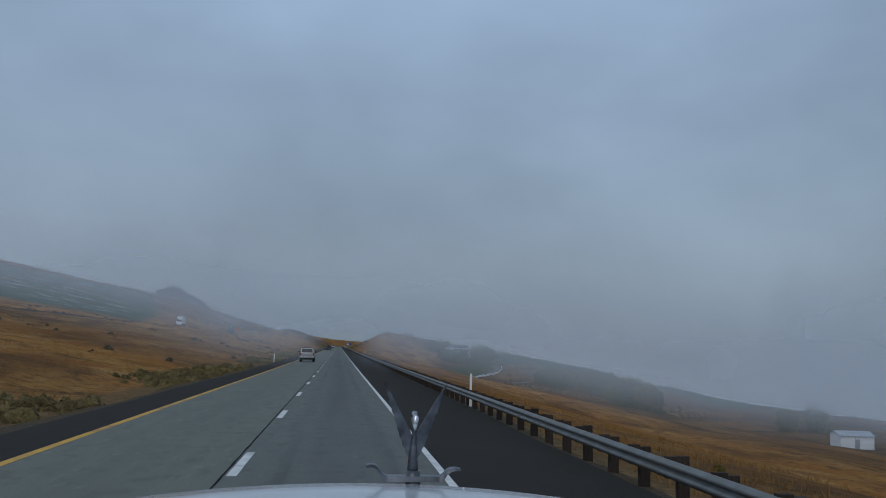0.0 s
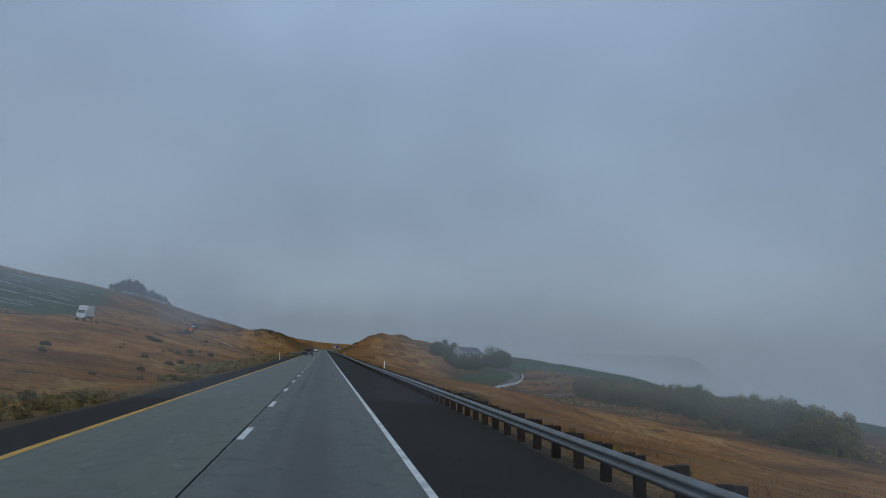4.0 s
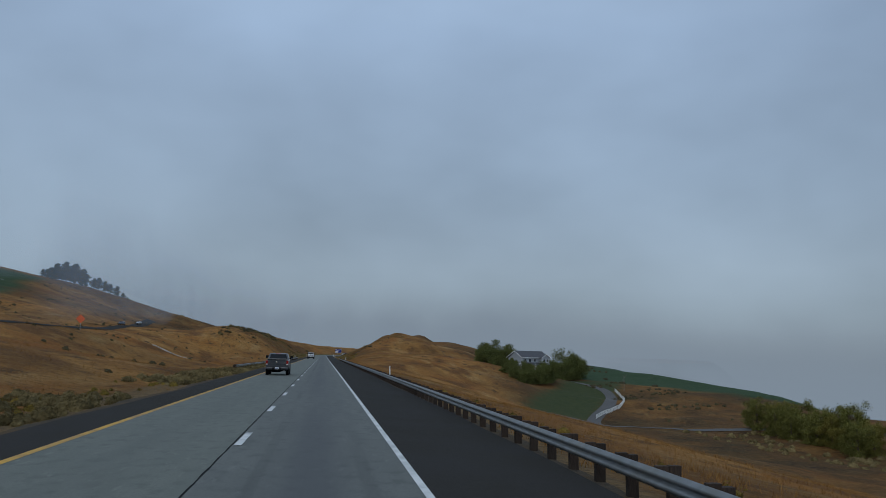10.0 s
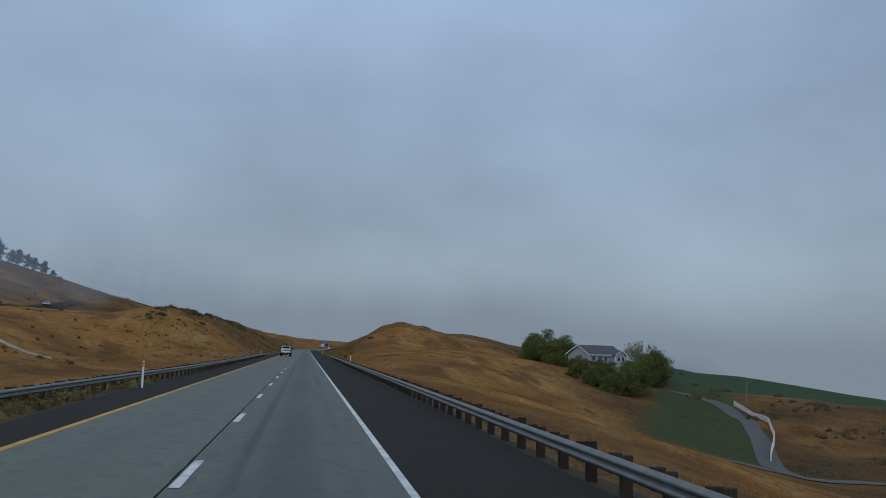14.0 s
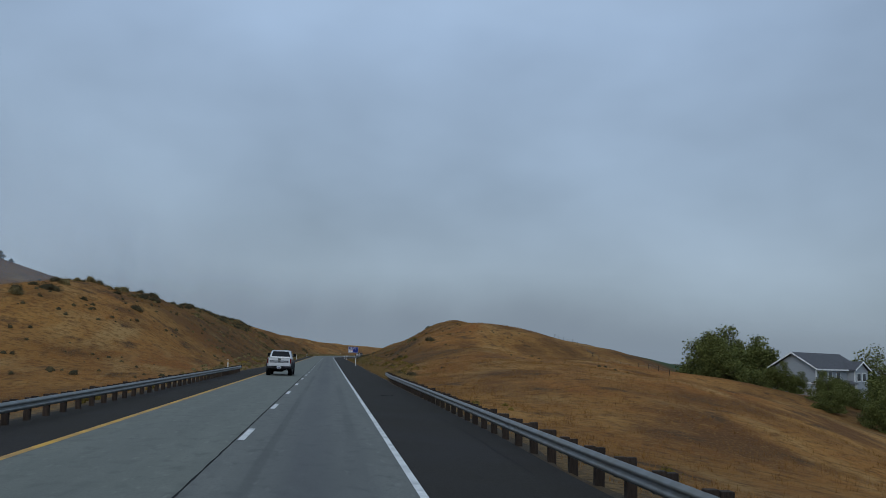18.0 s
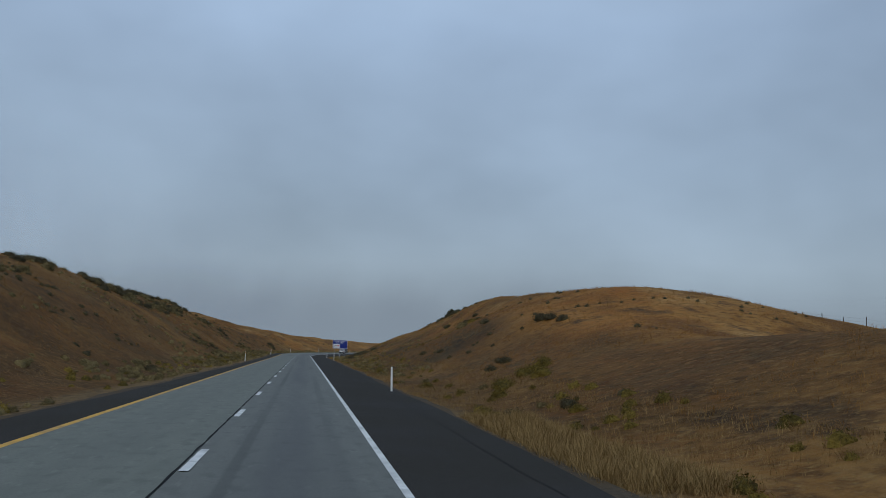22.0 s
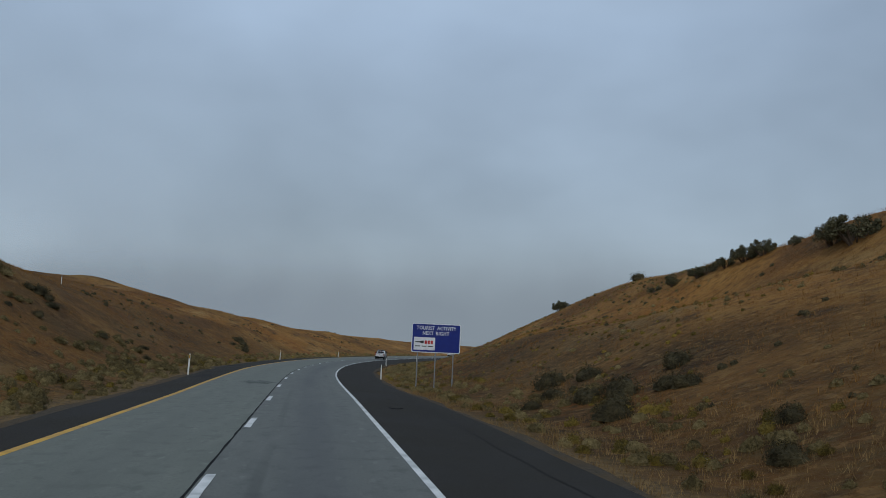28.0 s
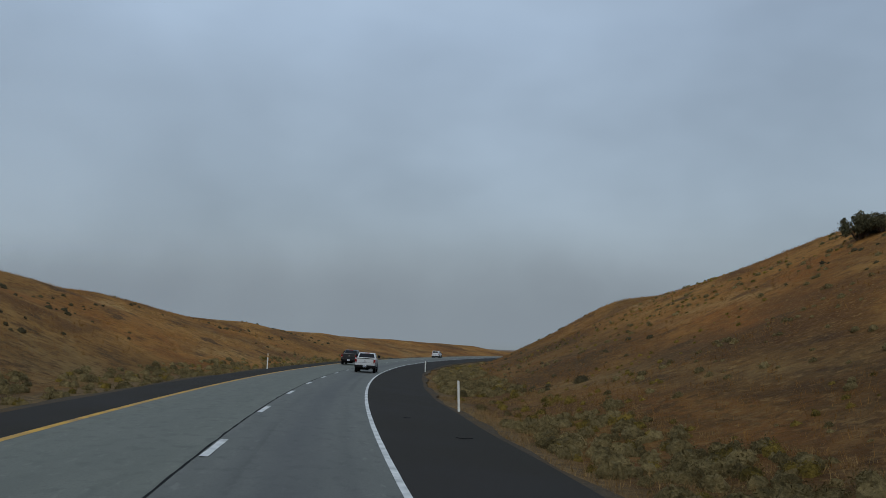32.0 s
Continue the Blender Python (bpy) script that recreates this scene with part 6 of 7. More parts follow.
    if light_gate:
        part("gate_band", box(-w * 0.78, w * 0.78, 0.052, 0.062, b - 0.375, b - 0.215), P_BAND, gate, "grey gate band")
        for x in (-0.24, 0.24):
            k = x * 0.93
            part("window_bar", loft([[(x - 0.014, 2.045, zb + 0.02), (x + 0.014, 2.045, zb + 0.02), (x + 0.014, 2.09, zb + 0.02), (x - 0.014, 2.09, zb + 0.02)], [(k - 0.014, 2.255, zt - 0.02), (k + 0.014, 2.255, zt - 0.02), (k + 0.014, 2.30, zt - 0.02), (k - 0.014, 2.30, zt - 0.02)]]), M_TRIM_BLACK, top)
        for x in (-w * 0.74, w * 0.74):
            part("bumper_end", box(x - 0.25, x + 0.25, -0.115, 0.1, z0 + 0.05, z0 + 0.21, 0.04), M_FLARE, top, "dark grey bumper end")
        part("gate_handle", box(-0.12, 0.12, 0.046, 0.062, b - 0.17, b - 0.06, 0.006), M_TRIM_BLACK, gate)
        for x in (-0.62, 0.55):
            part("dark_badge", box(x - 0.16, x + 0.18, 0.047, 0.062, b - 0.29, b - 0.25), M_TRIM_BLACK, gate)
        em = part("emblem", lathe([(-0.006, 0.055), (0.006, 0.055)], 18), M_TRIM_BLACK, gate)
        em.matrix_basis = pose(0, 0.05, b - 0.27, 0, 0, 90) @ Matrix.Diagonal((1, 2.2, 1, 1))
    elif emblem:
        part("emblem", box(-0.06, 0.06, 0.045, 0.062, b - 0.28, b - 0.16, 0.02), M_CHROME, gate, "small bright emblem")
        part("badge_bars", box(w * 0.55, w * 0.74, 0.047, 0.062, b - 0.29, b - 0.26), M_CHROME, gate)
    part("bed_cover", box(-w * 0.86, w * 0.86, 0.20, 2.02, b - 0.01, b + 0.03, 0.01), M_TRIM_BLACK, top, "black bed cover")
    bump_mat = bumper or M_TRIM_BLACK
    part("bumper", box(-w * 0.99, w * 0.99, -0.10, 0.16, z0 + 0.01, z0 + 0.22, 0.05), bump_mat, top)
    part("bumper_step", box(-w * 0.40, w * 0.40, -0.108, -0.06, z0 + 0.02, z0 + 0.20, 0.01), M_TRIM_BLACK, top)
    number_plate(top, 0.0, -0.105, z0 + 0.12)
    part("hitch", box(-0.06, 0.06, -0.16, 0.2, z0 - 0.10, z0 - 0.02, 0.01), M_TRIM_BLACK, top)
    part("axle", tube([(-w * 0.8, 1.25, r), (w * 0.8, 1.25, r)], [0.07, 0.07], 8), M_TRIM_BLACK, top)
    part("underbody", box(-w * 0.82, w * 0.82, 0.3, length - 0.3, z0 - 0.10, z0 + 0.2), M_TRIM_BLACK, top)
    part("fuel_tank", box(-w * 0.55, w * 0.25, 1.7, 3.6, z0 - 0.26, z0 - 0.09, 0.04), M_TRIM_BLACK, top)
    part("differential", tube([(0, 1.0, r), (0, 1.25, r), (0, 1.5, r)], [0.08, 0.17, 0.08], 10), M_TRIM_BLACK, top)
    part("exhaust", tube([(0.62, 0.05, z0 - 0.05), (0.62, 0.9, z0 - 0.05)], [0.04, 0.04], 8), M_CHROME, top)
    part("brake_lamp", box(-0.24, 0.24, 2.29, 2.40, rt - 0.085, rt - 0.025, 0.012), tail_red if not light_gate else M_LAMP_WHITE, top, "high brake lamp")
    return tagged(top, label, "pickup truck", "vehicles on the highway")


def suv(name, label, category, m, body, length=4.7, w=0.92, belt=1.12, roof=1.74, r=0.37, rack=True):
    top = empty(name, m)
    z0, b, rt = 0.42, belt, roof
    part("body", loft([body_ring(0.06, w * 0.93, z0 + 0.10, b), body_ring(0.18, w * 0.985, z0 + 0.04, b + 0.01), body_ring(1.6, w, z0, b), body_ring(3.3, w, z0, b - 0.02), body_ring(4.2, w * 0.97, z0, b - 0.12), body_ring(length, w * 0.82, z0 + 0.1, b - 0.30)]), body, top)
    part("cabin", loft([rect_ring(w * 0.95, 0.10, 3.55, b - 0.03, 0.1), rect_ring(w * 0.925, 0.14, 3.35, b + 0.06, 0.1), rect_ring(w * 0.80, 0.34, 2.7, rt - 0.08, 0.12), rect_ring(w * 0.74, 0.42, 2.55, rt - 0.02, 0.12), rect_ring(w * 0.6, 0.6, 2.3, rt, 0.12)]), body, top)
    zb, zt, xb, xt = b + 0.06, rt - 0.08, w * 0.925, w * 0.80
    pane(top, "rear_window", ((-xb + 0.08, 0.14, zb), (xb - 0.08, 0.14, zb), (xt - 0.08, 0.34, zt), (-xt + 0.08, 0.34, zt)), 0.07, M_CARGLASS)
    pane(top, "windscreen", ((xb - 0.1, 3.35, zb), (-xb + 0.1, 3.35, zb), (-xt + 0.1, 2.7, zt), (xt - 0.1, 2.7, zt)), 0.06, M_CARGLASS)
    for sd in (1, -1):
        for ya, yb, yc, yd in ((0.32, 1.05, 1.05, 0.48), (1.12, 2.05, 2.05, 1.12), (2.12, 3.15, 2.62, 2.12)):
            c = ((sd * xb, ya, zb), (sd * xb, yb, zb), (sd * xt, yc, zt), (sd * xt, yd, zt))
            pane(top, "side_window", c if sd > 0 else c[::-1], 0.07, M_CARGLASS)
        part("tail_lamp", box(min(sd * w * 0.78, sd * w * 0.99), max(sd * w * 0.78, sd * w * 0.99), 0.03, 0.24, b - 0.28, b + 0.02, 0.025), M_TAIL, top, "red tail lamp")
        part("mirror", box(min(sd * w * 0.95, sd * (w + 0.2)), max(sd * w * 0.95, sd * (w + 0.2)), 2.95, 3.05, b + 0.04, b + 0.22, 0.03), M_TRIM_BLACK, top)
        for yw in (0.95, 3.65):
            # no well is cut; a black disc gives its shade
            well_shade = part("wheel_well_shade", lathe([(-0.003, r + 0.09), (0.003, r + 0.09)], 28), M_TRIM_BLACK, top)
            well_shade.location = (sd * (w + 0.002), yw, r + 0.01)
            wheel(top, sd, sd * w, yw, r, 0.24)
        if rack:
            part("rack_rail", tube([(sd * w * 0.66, 0.5, rt + 0.05), (sd * w * 0.66, 2.3, rt + 0.06)], [0.022, 0.022], 6), M_TRIM_BLACK, top)
    if rack:
        for y in (0.6, 1.3, 2.1):
            part("rack_bar", box(-w * 0.68, w * 0.68, y, y + 0.06, rt + 0.04, rt + 0.075, 0.01), M_TRIM_BLACK, top)
    part("hatch_panel", box(-w * 0.44, w * 0.44, 0.03, 0.10, b - 0.30, b - 0.05, 0.02), body, top)
    number_plate(top, 0.0, 0.03, b - 0.18)
    part("hatch_trim", box(-w * 0.62, w * 0.62, 0.025, 0.09, b - 0.41, b - 0.34, 0.01), M_TRIM_BLACK, top)
    part("bumper", box(-w * 0.99, w * 0.99, -0.08, 0.2, z0 + 0.10, z0 + 0.30, 0.05), body, top)
    part("lower_bumper", box(-w * 0.9, w * 0.9, -0.03, 0.2, z0 - 0.06, z0 + 0.11, 0.03), M_TRIM_BLACK, top)
    part("underbody", box(-w * 0.8, w * 0.8, 0.3, length - 0.3, z0 - 0.12, z0 + 0.15), M_TRIM_BLACK, top)
    return tagged(top, label, category, "vehicles on the highway")


def on_road(s, u, size=1.0):
    return Matrix.Translation(spot(s, u)) @ pose(0, 0, 0, 0, math.degrees(float(bank(s))), heading(s)) @ Matrix.Diagonal((size, size, size, 1))


suv("suv", "champagne sport utility vehicle with roof rack in the passing lane", "suv", on_road(143.6, -2.41, 1.05), P_BEIGE)
pickup("pickup_truck", "dark grey crew-cab pickup in the passing lane", on_road(395.4, -2.33, 1.06), P_GREY, bumper=P_GREY)
pickup("pickup_truck", "silver crew-cab pickup with grey fender flares", on_road(622.5, -2.33, 1.09), P_SILVER, w=0.985, belt=1.40, roof=2.02, r=0.48, flares=True, lift=0.05, light_gate=True, tail_red=M_TAIL_DARK)
pickup("pickup_truck", "white crew-cab pickup far ahead in the travel lane", on_road(1035.5, 2.1), P_WHITE)
pickup("pickup_truck", "dark crew-cab pickup far ahead in the passing lane", on_road(1063, -2.3), P_DARK)
suv("suv", "pale sport utility vehicle far round the bend", "suv", on_road(1167, -1.9), P_WHITE)


def on_far(s, off=0.0):
    return Matrix.Translation(ground(s, float(far_road(s)) + off, 0.26)) @ pose(0, 0, 0, 0, -4, 180)


suv("car", "slate blue car on the opposite carriageway", "car", on_far(660), P_BLUE, 4.5, 0.88, 0.92, 1.45, 0.33, False)
suv("car", "silver car on the opposite carriageway", "car", on_far(738), P_SILVER, 4.5, 0.88, 0.92, 1.45, 0.33, False)


def box_truck():
    top = empty("box_truck", on_far(384, -0.6))
    part("cargo_box", box(-1.2, 1.2, 0.2, 6.6, 1.0, 3.7, 0.05), P_WHITE, top, "white cargo box")
    part("cab", loft([rect_ring(1.05, 6.7, 8.6, 0.55, 0.15), rect_ring(1.1, 6.7, 8.5, 1.6, 0.15), rect_ring(0.98, 6.75, 8.0, 2.6, 0.2)]), P_WHITE, top)
    pane(top, "windscreen", ((1.0, 8.47, 1.65), (-1.0, 8.47, 1.65), (-0.9, 8.05, 2.5), (0.9, 8.05, 2.5)), 0.06, M_CARGLASS, 0.03)
    part("chassis", box(-0.5, 0.5, 0.3, 8.2, 0.6, 1.0), M_TRIM_BLACK, top)
    for sd in (1, -1):
        for y in (1.6, 7.6):
            wheel(top, sd, sd * 1.15, y, 0.45, 0.28)
    return tagged(top, "white box truck on the opposite carriageway", "truck", "vehicles on the highway")


box_truck()


# ---- the truck front at the start of the way ----
M_HOOD = material("white hood paint", (0.60, 0.64, 0.68), 0.22, 0.0, colour2=(0.66, 0.70, 0.74), scale=1.0, colour3=(0.54, 0.58, 0.62), scale3=3.0, coat=0.6)
M_ORNAMENT = material("weathered chrome", (0.10, 0.108, 0.125), 0.38, 0.7, colour2=(0.19, 0.20, 0.225), scale=30, colour3=(0.05, 0.053, 0.06), scale3=14)
M_HEAD = material("bright chrome", (0.50, 0.52, 0.56), 0.25, 0.8, scale=30)


def truck_front():
    """Bonnet, wings and axle of a tall truck, the swan ornament on its nose. Origin on the road below the driver."""
    top = empty("truck_front", on_road(24.44, 1.785))

    def hood_z(x, y):
        return 1.814 + 0.02 * (2.8 - y) - 0.085 * x * x - 0.16 * max(0.0, y - 2.55) ** 2 / 0.09 - 0.30 * max(0.0, abs(x) - 0.80) ** 2
    bm = bmesh.new()
    xs, ys = np.linspace(-1.08, 1.08, 25), [0.95, 1.3, 1.7, 2.1, 2.4, 2.55, 2.66, 2.74, 2.80, 2.86]
    g = [[bm.verts.new((x * (1 - 0.16 * max(0, y - 1.0) / 1.9), y, hood_z(x, y))) for x in xs] for y in ys]
    low = [[bm.verts.new((v.co.x, v.co.y, v.co.z - 0.05)) for v in r] for r in g]
    for i in range(len(ys) - 1):
        for j in range(len(xs) - 1):
            bm.faces.new((g[i][j], g[i][j + 1], g[i + 1][j + 1], g[i + 1][j]))
            bm.faces.new((low[i][j], low[i + 1][j], low[i + 1][j + 1], low[i][j + 1]))
    for i in range(len(ys) - 1):
        bm.faces.new((g[i][0], g[i + 1][0], low[i + 1][0], low[i][0]))
        bm.faces.new((g[i][-1], low[i][-1], low[i + 1][-1], g[i + 1][-1]))
    for j in range(len(xs) - 1):
        bm.faces.new((g[0][j], low[0][j], low[0][j + 1], g[0][j + 1]))
        bm.faces.new((g[-1][j], g[-1][j + 1], low[-1][j + 1], low[-1][j]))
    part("hood", bm, M_HOOD, top, "white painted hood", smooth=True)
    for sd in (1, -1):
        part("hood_side", box(min(sd * 0.86, sd * 0.98), max(sd * 0.86, sd * 0.98), 0.98, 2.78, 0.95, 1.72, 0.04), M_HOOD, top)
        part("fender", loft([[(sd * x, y, z) for x, y, z in ((0.9, yy, 0.75 + h), (1.18, yy, 0.72 + h), (1.20, yy, 0.60 + h), (0.9, yy, 0.62 + h))] for yy, h in ((1.0, 0.0), (1.25, 0.35), (1.75, 0.52), (2.25, 0.45), (2.7, 0.15))]), M_HOOD, top)
        wheel(top, sd, sd * 1.16, 1.75, 0.5, 0.30)
        part("head_lamp", box(min(sd * 0.72, sd * 1.05), max(sd * 0.72, sd * 1.05), 2.74, 2.86, 0.85, 1.05, 0.03), M_LAMP_WHITE, top)
        part("frame_rail", box(min(sd * 0.35, sd * 0.45), max(sd * 0.35, sd * 0.45), -1.5, 2.7, 0.55, 0.80), M_TRIM_BLACK, top)
    part("grille", box(-0.66, 0.66, 2.72, 2.82, 0.70, 1.60, 0.03), M_CHROME, top)
    part("firewall", box(-0.86, 0.86, 0.93, 0.98, 0.70, 1.70, 0.02), M_HOOD, top)
    part("bumper", box(-1.15, 1.15, 2.8, 3.0, 0.35, 0.68, 0.05), M_CHROME, top)
    return tagged(top, "white truck front end standing in the travel lane", "truck")


truck_front()


def swan(s, u):
    """Hood ornament: a swan with raised wings on a winged bar."""
    top = empty("hood_ornament", on_road(s, u) @ Matrix.Translation((0.138, 2.58, 1.800)))
    part("base", lathe([(0.0, 0.024), (0.012, 0.023), (0.028, 0.019), (0.05, 0.020)], 16), M_ORNAMENT, top, smooth=True).matrix_basis = pose(0, 0, 0, 0, -90, 0)
    bar = [(-0.134, 0.060, 0.006), (-0.122, 0.062, 0.007), (-0.108, 0.058, 0.009), (-0.098, 0.046, 0.012), (-0.086, 0.028, 0.014), (-0.074, 0.022, 0.015),
           (0.074, 0.022, 0.015), (0.086, 0.028, 0.014), (0.096, 0.042, 0.012), (0.106, 0.050, 0.009), (0.120, 0.054, 0.007), (0.134, 0.054, 0.005)]
    bm = bmesh.new()
    rr = [[bm.verts.new((x, y, z + dz)) for y, dz in ((-0.026, 0.0), (0.026, 0.0), (0.020, h), (-0.020, h))] for x, z, h in bar]
    for a, b in zip(rr, rr[1:]):
        for j in range(4):
            bm.faces.new((a[j], a[(j + 1) % 4], b[(j + 1) % 4], b[j]))
    bm.faces.new(rr[0])
    bm.faces.new(rr[-1][::-1])
    part("winged_bar", bm, M_ORNAMENT, top)
    part("body", tube([(0, 0.02, 0.03), (0, 0.02, 0.06), (0, 0.02, 0.09), (0, 0.012, 0.12), (0, 0.0, 0.15), (0, 0.008, 0.18), (0, 0.004, 0.20)],
                      [0.017, 0.016, 0.013, 0.009, 0.006, 0.005, 0.005], 12), M_ORNAMENT, top, smooth=True)
    part("head", tube([(0, 0.006, 0.214), (0, -0.004, 0.212), (0, -0.012, 0.200), (0, -0.017, 0.184), (0, -0.020, 0.166)], [0.005, 0.010, 0.0115, 0.009, 0.003], 12), M_HEAD, top, "bright chrome head", smooth=True)
    for sd in (1, -1):
        bm = bmesh.new()
        n = 18
        inner, outer = [], []
        for k in range(n + 1):
            t = k / n
            xo = 0.012 + 0.077 * t ** 0.82 + (0.0028 if k % 2 else 0.0)
            zo = 0.085 + 0.215 * t
            q = t ** 0.8
            xi, zi = 0.003 + 0.085 * q ** 1.05, 0.145 + 0.153 * q
            inner.append((sd * min(xi, xo - 0.001), 0.012 - 0.03 * t, zi))
            outer.append((sd * xo, 0.02 - 0.03 * t, zo))
        f0 = [bm.verts.new(p) for p in inner]
        f1 = [bm.verts.new(p) for p in outer]
        b0 = [bm.verts.new((p[0], p[1] + 0.008, p[2])) for p in inner]
        b1 = [bm.verts.new((p[0], p[1] + 0.008, p[2])) for p in outer]
        for k in range(n):
            bm.faces.new((f0[k], f0[k + 1], f1[k + 1], f1[k]))
            bm.faces.new((b0[k], b1[k], b1[k + 1], b0[k + 1]))
            bm.faces.new((f1[k], f1[k + 1], b1[k + 1], b1[k]))
            bm.faces.new((f0[k], b0[k], b0[k + 1], f0[k + 1]))
        part("wing", bm, M_ORNAMENT, top)
    return tagged(top, "weathered chrome swan hood ornament with raised wings", "hood ornament")


swan(24.44, 1.785)


# ---- fog ----
def fog_material(name, tone, distant=False):
    m = bpy.data.materials.new(name)
    m.use_nodes = True
    nd, ln = m.node_tree.nodes, m.node_tree.links
    nd.remove(nd["Principled BSDF"])
    out = nd["Material Output"]
    clear_, dif, tra = nd.new("ShaderNodeBsdfTransparent"), nd.new("ShaderNodeBsdfDiffuse"), nd.new("ShaderNodeBsdfTranslucent")
    for n in (dif, tra):
        n.inputs["Color"].default_value = (*tone, 1)
    half, mx = nd.new("ShaderNodeMixShader"), nd.new("ShaderNodeMixShader")
    ln.new(dif.outputs[0], half.inputs[1])
    ln.new(tra.outputs[0], half.inputs[2])
    dens = nd.new("ShaderNodeVertexColor")
    dens.layer_name = "veil"
    tc, nz, mr, mu = nd.new("ShaderNodeTexCoord"), nd.new("ShaderNodeTexNoise"), nd.new("ShaderNodeMapRange"), nd.new("ShaderNodeMath")
    nz.inputs["Scale"].default_value, nz.inputs["Detail"].default_value = 0.012, 4.0
    ln.new(tc.outputs["Object"], nz.inputs["Vector"])
    for k, v in (("From Min", 0.3), ("From Max", 0.7), ("To Min", 0.65), ("To Max", 1.25)):
        mr.inputs[k].default_value = v
    ln.new(nz.outputs["Fac"], mr.inputs["Value"])
    mu.operation = "MULTIPLY"
    mu.use_clamp = True
    ln.new(dens.outputs["Color"], mu.inputs[0])
    ln.new(mr.outputs[0], mu.inputs[1])
    ln.new(mu.outputs[0], mx.inputs[0])
    ln.new(clear_.outputs[0], mx.inputs[1])
    # distant sheets emit a fixed haze colour instead of catching light
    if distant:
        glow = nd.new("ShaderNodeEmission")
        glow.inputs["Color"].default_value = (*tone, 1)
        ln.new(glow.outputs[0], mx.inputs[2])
    else:
        ln.new(half.outputs[0], mx.inputs[2])
    ln.new(mx.outputs[0], out.inputs["Surface"])
    return m


M_FOG = fog_material("thin fog", (0.80, 0.885, 1.0))
# painted haze: a flat blue-grey glow for the far fog
M_HAZE_GLOW = fog_material("self-lit distant haze", (0.215, 0.263, 0.322), True)


def fog_sheet(line, top_z, density, label, inner=None, fade_ends=True, mat=M_FOG):
    """One thin veil of the fog bank, hung along points s, u from the ground up; it thins out at its rim."""
    line = np.array(line, float)
    d = np.concatenate([[0], np.cumsum(np.hypot(*np.diff(line, axis=0).T))])
    t = np.linspace(0, d[-1], 40)
    s, u = np.interp(t, d, line[:, 0]), np.interp(t, d, line[:, 1])
    x, y = plan(s, u)
    g = land(s, u) - 1.0
    rows = np.linspace(0, 1, 12)
    V, A = [], []
    for k in rows:
        z = g + (top_z - g) * k
        a = density * smooth01((1 - k) / 0.75)
        if fade_ends:
            a = a * smooth01(t / (0.22 * d[-1])) * smooth01((d[-1] - t) / (0.22 * d[-1]))
        a = a * smooth01((z - g - 1.0) / 5.0)
        if inner:
            a = a * smooth01((np.abs(u) - inner) / 2.0 / inner)
        V.append(np.stack([x, y, z], -1))
        A.append(np.broadcast_to(a, t.shape))
    V, A = np.array(V).reshape(-1, 3), np.array(A).reshape(-1)
    idx = np.arange(len(V)).reshape(12, 40)
    F = np.stack([idx[:-1, :-1], idx[:-1, 1:], idx[1:, 1:], idx[1:, :-1]], -1).reshape(-1, 4)
    ob = new("fog", raw_mesh("fog", V, F, mat))
    la = ob.data.color_attributes.new("veil", "FLOAT_COLOR", "POINT")
    la.data.foreach_set("color", np.repeat(A, 4).astype(np.float32))
    return tagged(ob, label, "fog", kind="stuff")


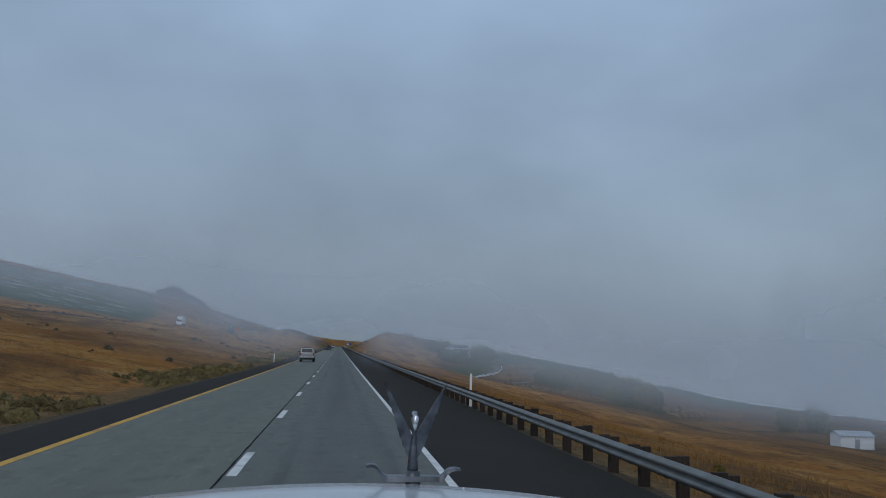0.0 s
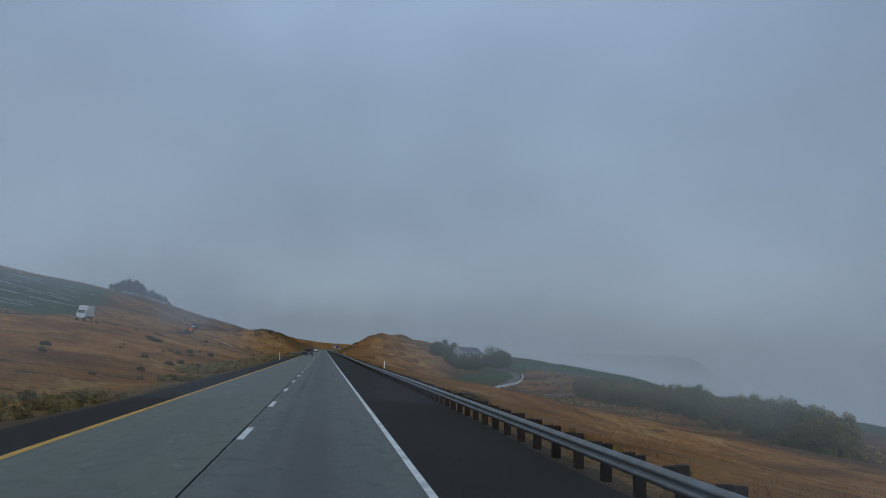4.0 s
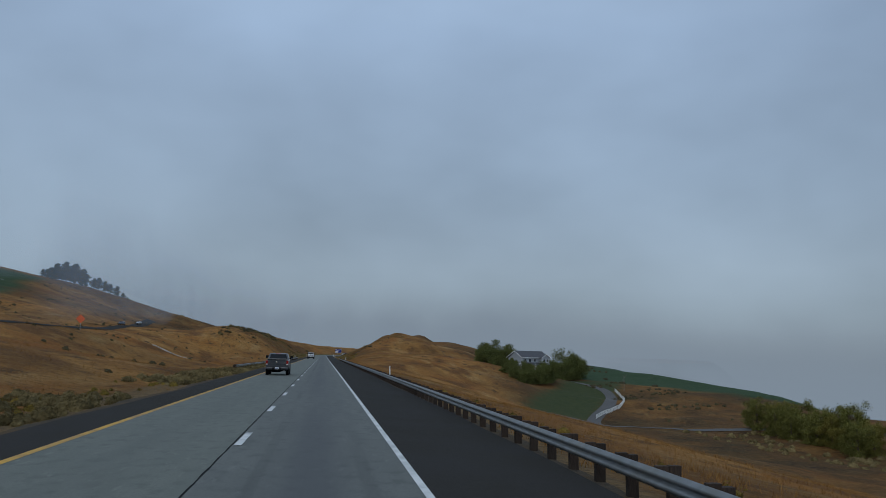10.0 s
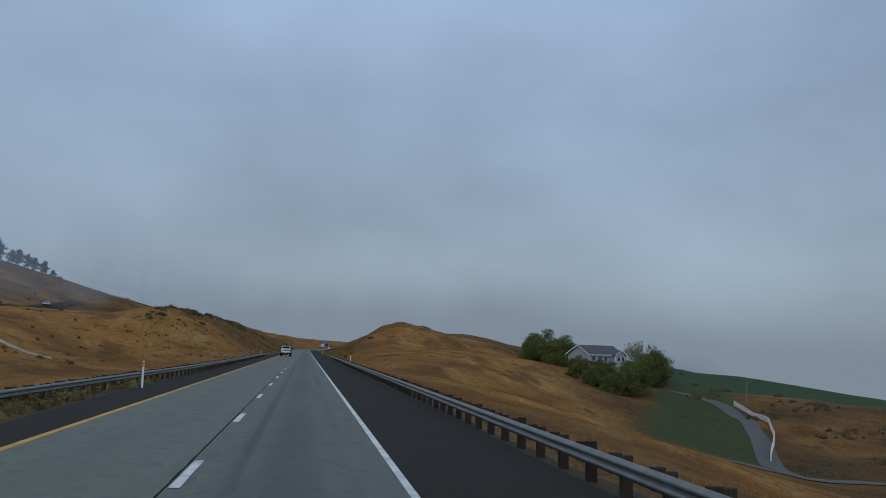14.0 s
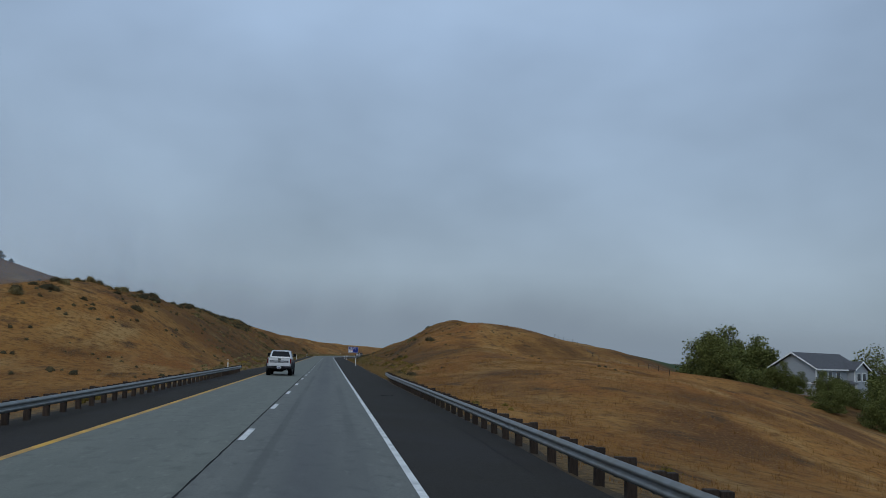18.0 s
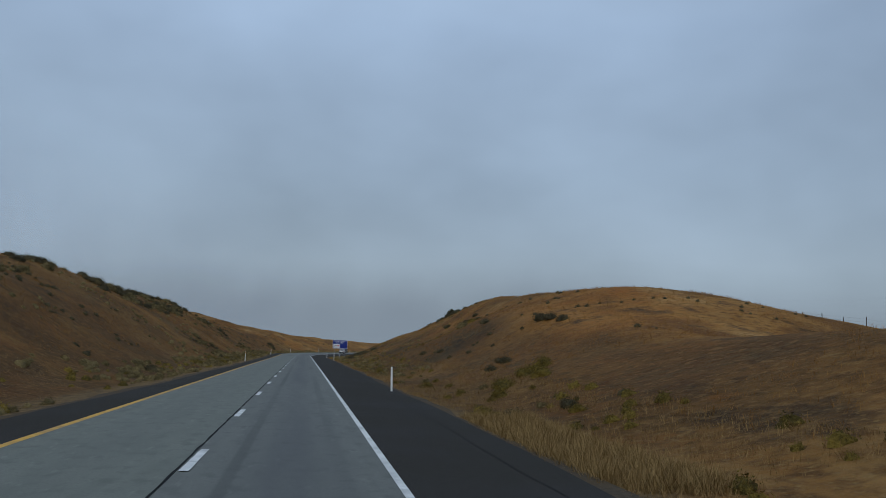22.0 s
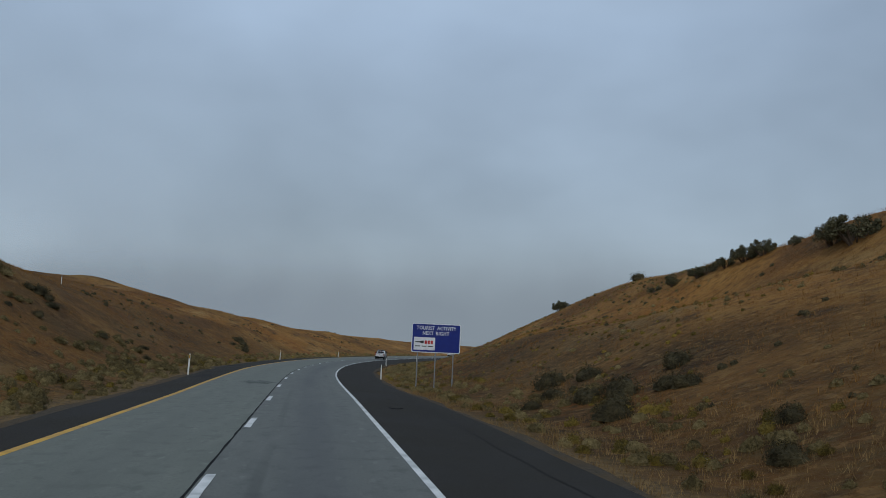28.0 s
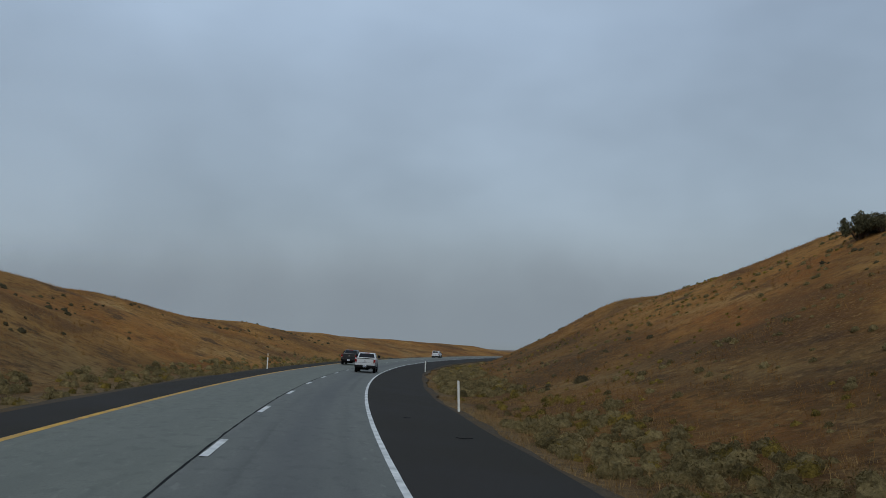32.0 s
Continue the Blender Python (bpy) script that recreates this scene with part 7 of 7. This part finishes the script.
def fog_veil(s0, density, label):
    """A thin veil of fog right across the valley, open over the carriageway below."""
    half = np.array([1.0, 1.8, 2.6, 3.6, 5, 7, 9.5, 13, 18, 26, 40, 70, 120, 200, 320, 480])
    u = np.concatenate([1.9 - half[::-1], [1.9], 1.9 + half])
    s = s0 + 0.05 * np.abs(u)
    x, y = plan(s, u)
    g = np.where((u > -9) & (u < 8.6), deck_z(s, u), land(s, u)) - 0.6
    top = road_z(s0) + np.interp(u, (-480, -60, 40, 480), (52, 28, 24, 26))
    rows = np.array([0, 0.025, 0.045, 0.065, 0.085, 0.105, 0.13, 0.16, 0.2, 0.27, 0.35, 0.45, 0.55, 0.65, 0.75, 0.85, 0.93, 1.0])
    Z = g + (top - g) * rows[:, None]
    U = np.broadcast_to(u, Z.shape)
    r = np.hypot((U - 1.9) * 0.8, Z - road_z(s0) - 2.1)
    A = density * smooth01((1 - rows[:, None]) / 0.65) * smooth01((r - 1.2) / 3.2) * smooth01((Z - g) / 9.0 + 0.18 * smooth01((22 - np.abs(U)) / 10))
    V = np.stack([np.broadcast_to(x, Z.shape), np.broadcast_to(y, Z.shape), Z], -1).reshape(-1, 3)
    idx = np.arange(Z.size).reshape(Z.shape)
    F = np.stack([idx[:-1, :-1], idx[:-1, 1:], idx[1:, 1:], idx[1:, :-1]], -1).reshape(-1, 4)
    F = F[(r.reshape(-1)[F] > 1.1).all(1)]
    ob = new("fog", raw_mesh("fog", V, F, M_FOG))
    la = ob.data.color_attributes.new("veil", "FLOAT_COLOR", "POINT")
    la.data.foreach_set("color", np.repeat(A.reshape(-1), 4).astype(np.float32))
    return tagged(ob, label, "fog", kind="stuff")


for s, dens in ((116, 0.25), (146, 0.31), (180, 0.31)):
    fog_veil(s, dens, "thin fog drifting across the valley")
fog_sheet([(310, 9), (314, 40), (320, 140), (330, 420)], 70, 0.14, "thin fog hanging over the valley", 9, False)
fog_sheet([(315, -9), (318, -40), (330, -160), (340, -500)], 110, 0.14, "thin fog drifting over the rise", 9, False)
fog_sheet([(-60, 150), (150, 150), (330, 165), (430, 200)], 50, 0.42, "dense fog lying in the valley")
fog_sheet([(540, -76), (640, -82), (760, -84), (900, -88), (1040, -96)], 90, 0.22, "thin fog behind the near hill")
fog_sheet([(600, -250), (760, -166), (850, -132), (960, -108), (1250, -70)], 100, 0.20, "fog on the high ridge", None)
# glowing haze sheet, added to cover the far ground beyond the field
fog_sheet([(930, 78), (850, 105), (800, 160), (770, 210), (730, 290), (620, 520)], 18, 0.85, "self-lit sheet of fog haze behind the green field", None, True, M_HAZE_GLOW)
# two more glowing haze sheets across the far end of the road
fog_sheet([(1330, -600), (1340, -60), (1345, 60), (1350, 420), (1350, 2600)], 60, 0.5, "self-lit sheet of fog haze closing the view ahead", None, False, M_HAZE_GLOW)
fog_sheet([(1560, -900), (1570, -60), (1575, 60), (1580, 520), (1580, 3000)], 112, 1.0, "self-lit sheet of fog haze closing the view ahead", None, False, M_HAZE_GLOW)
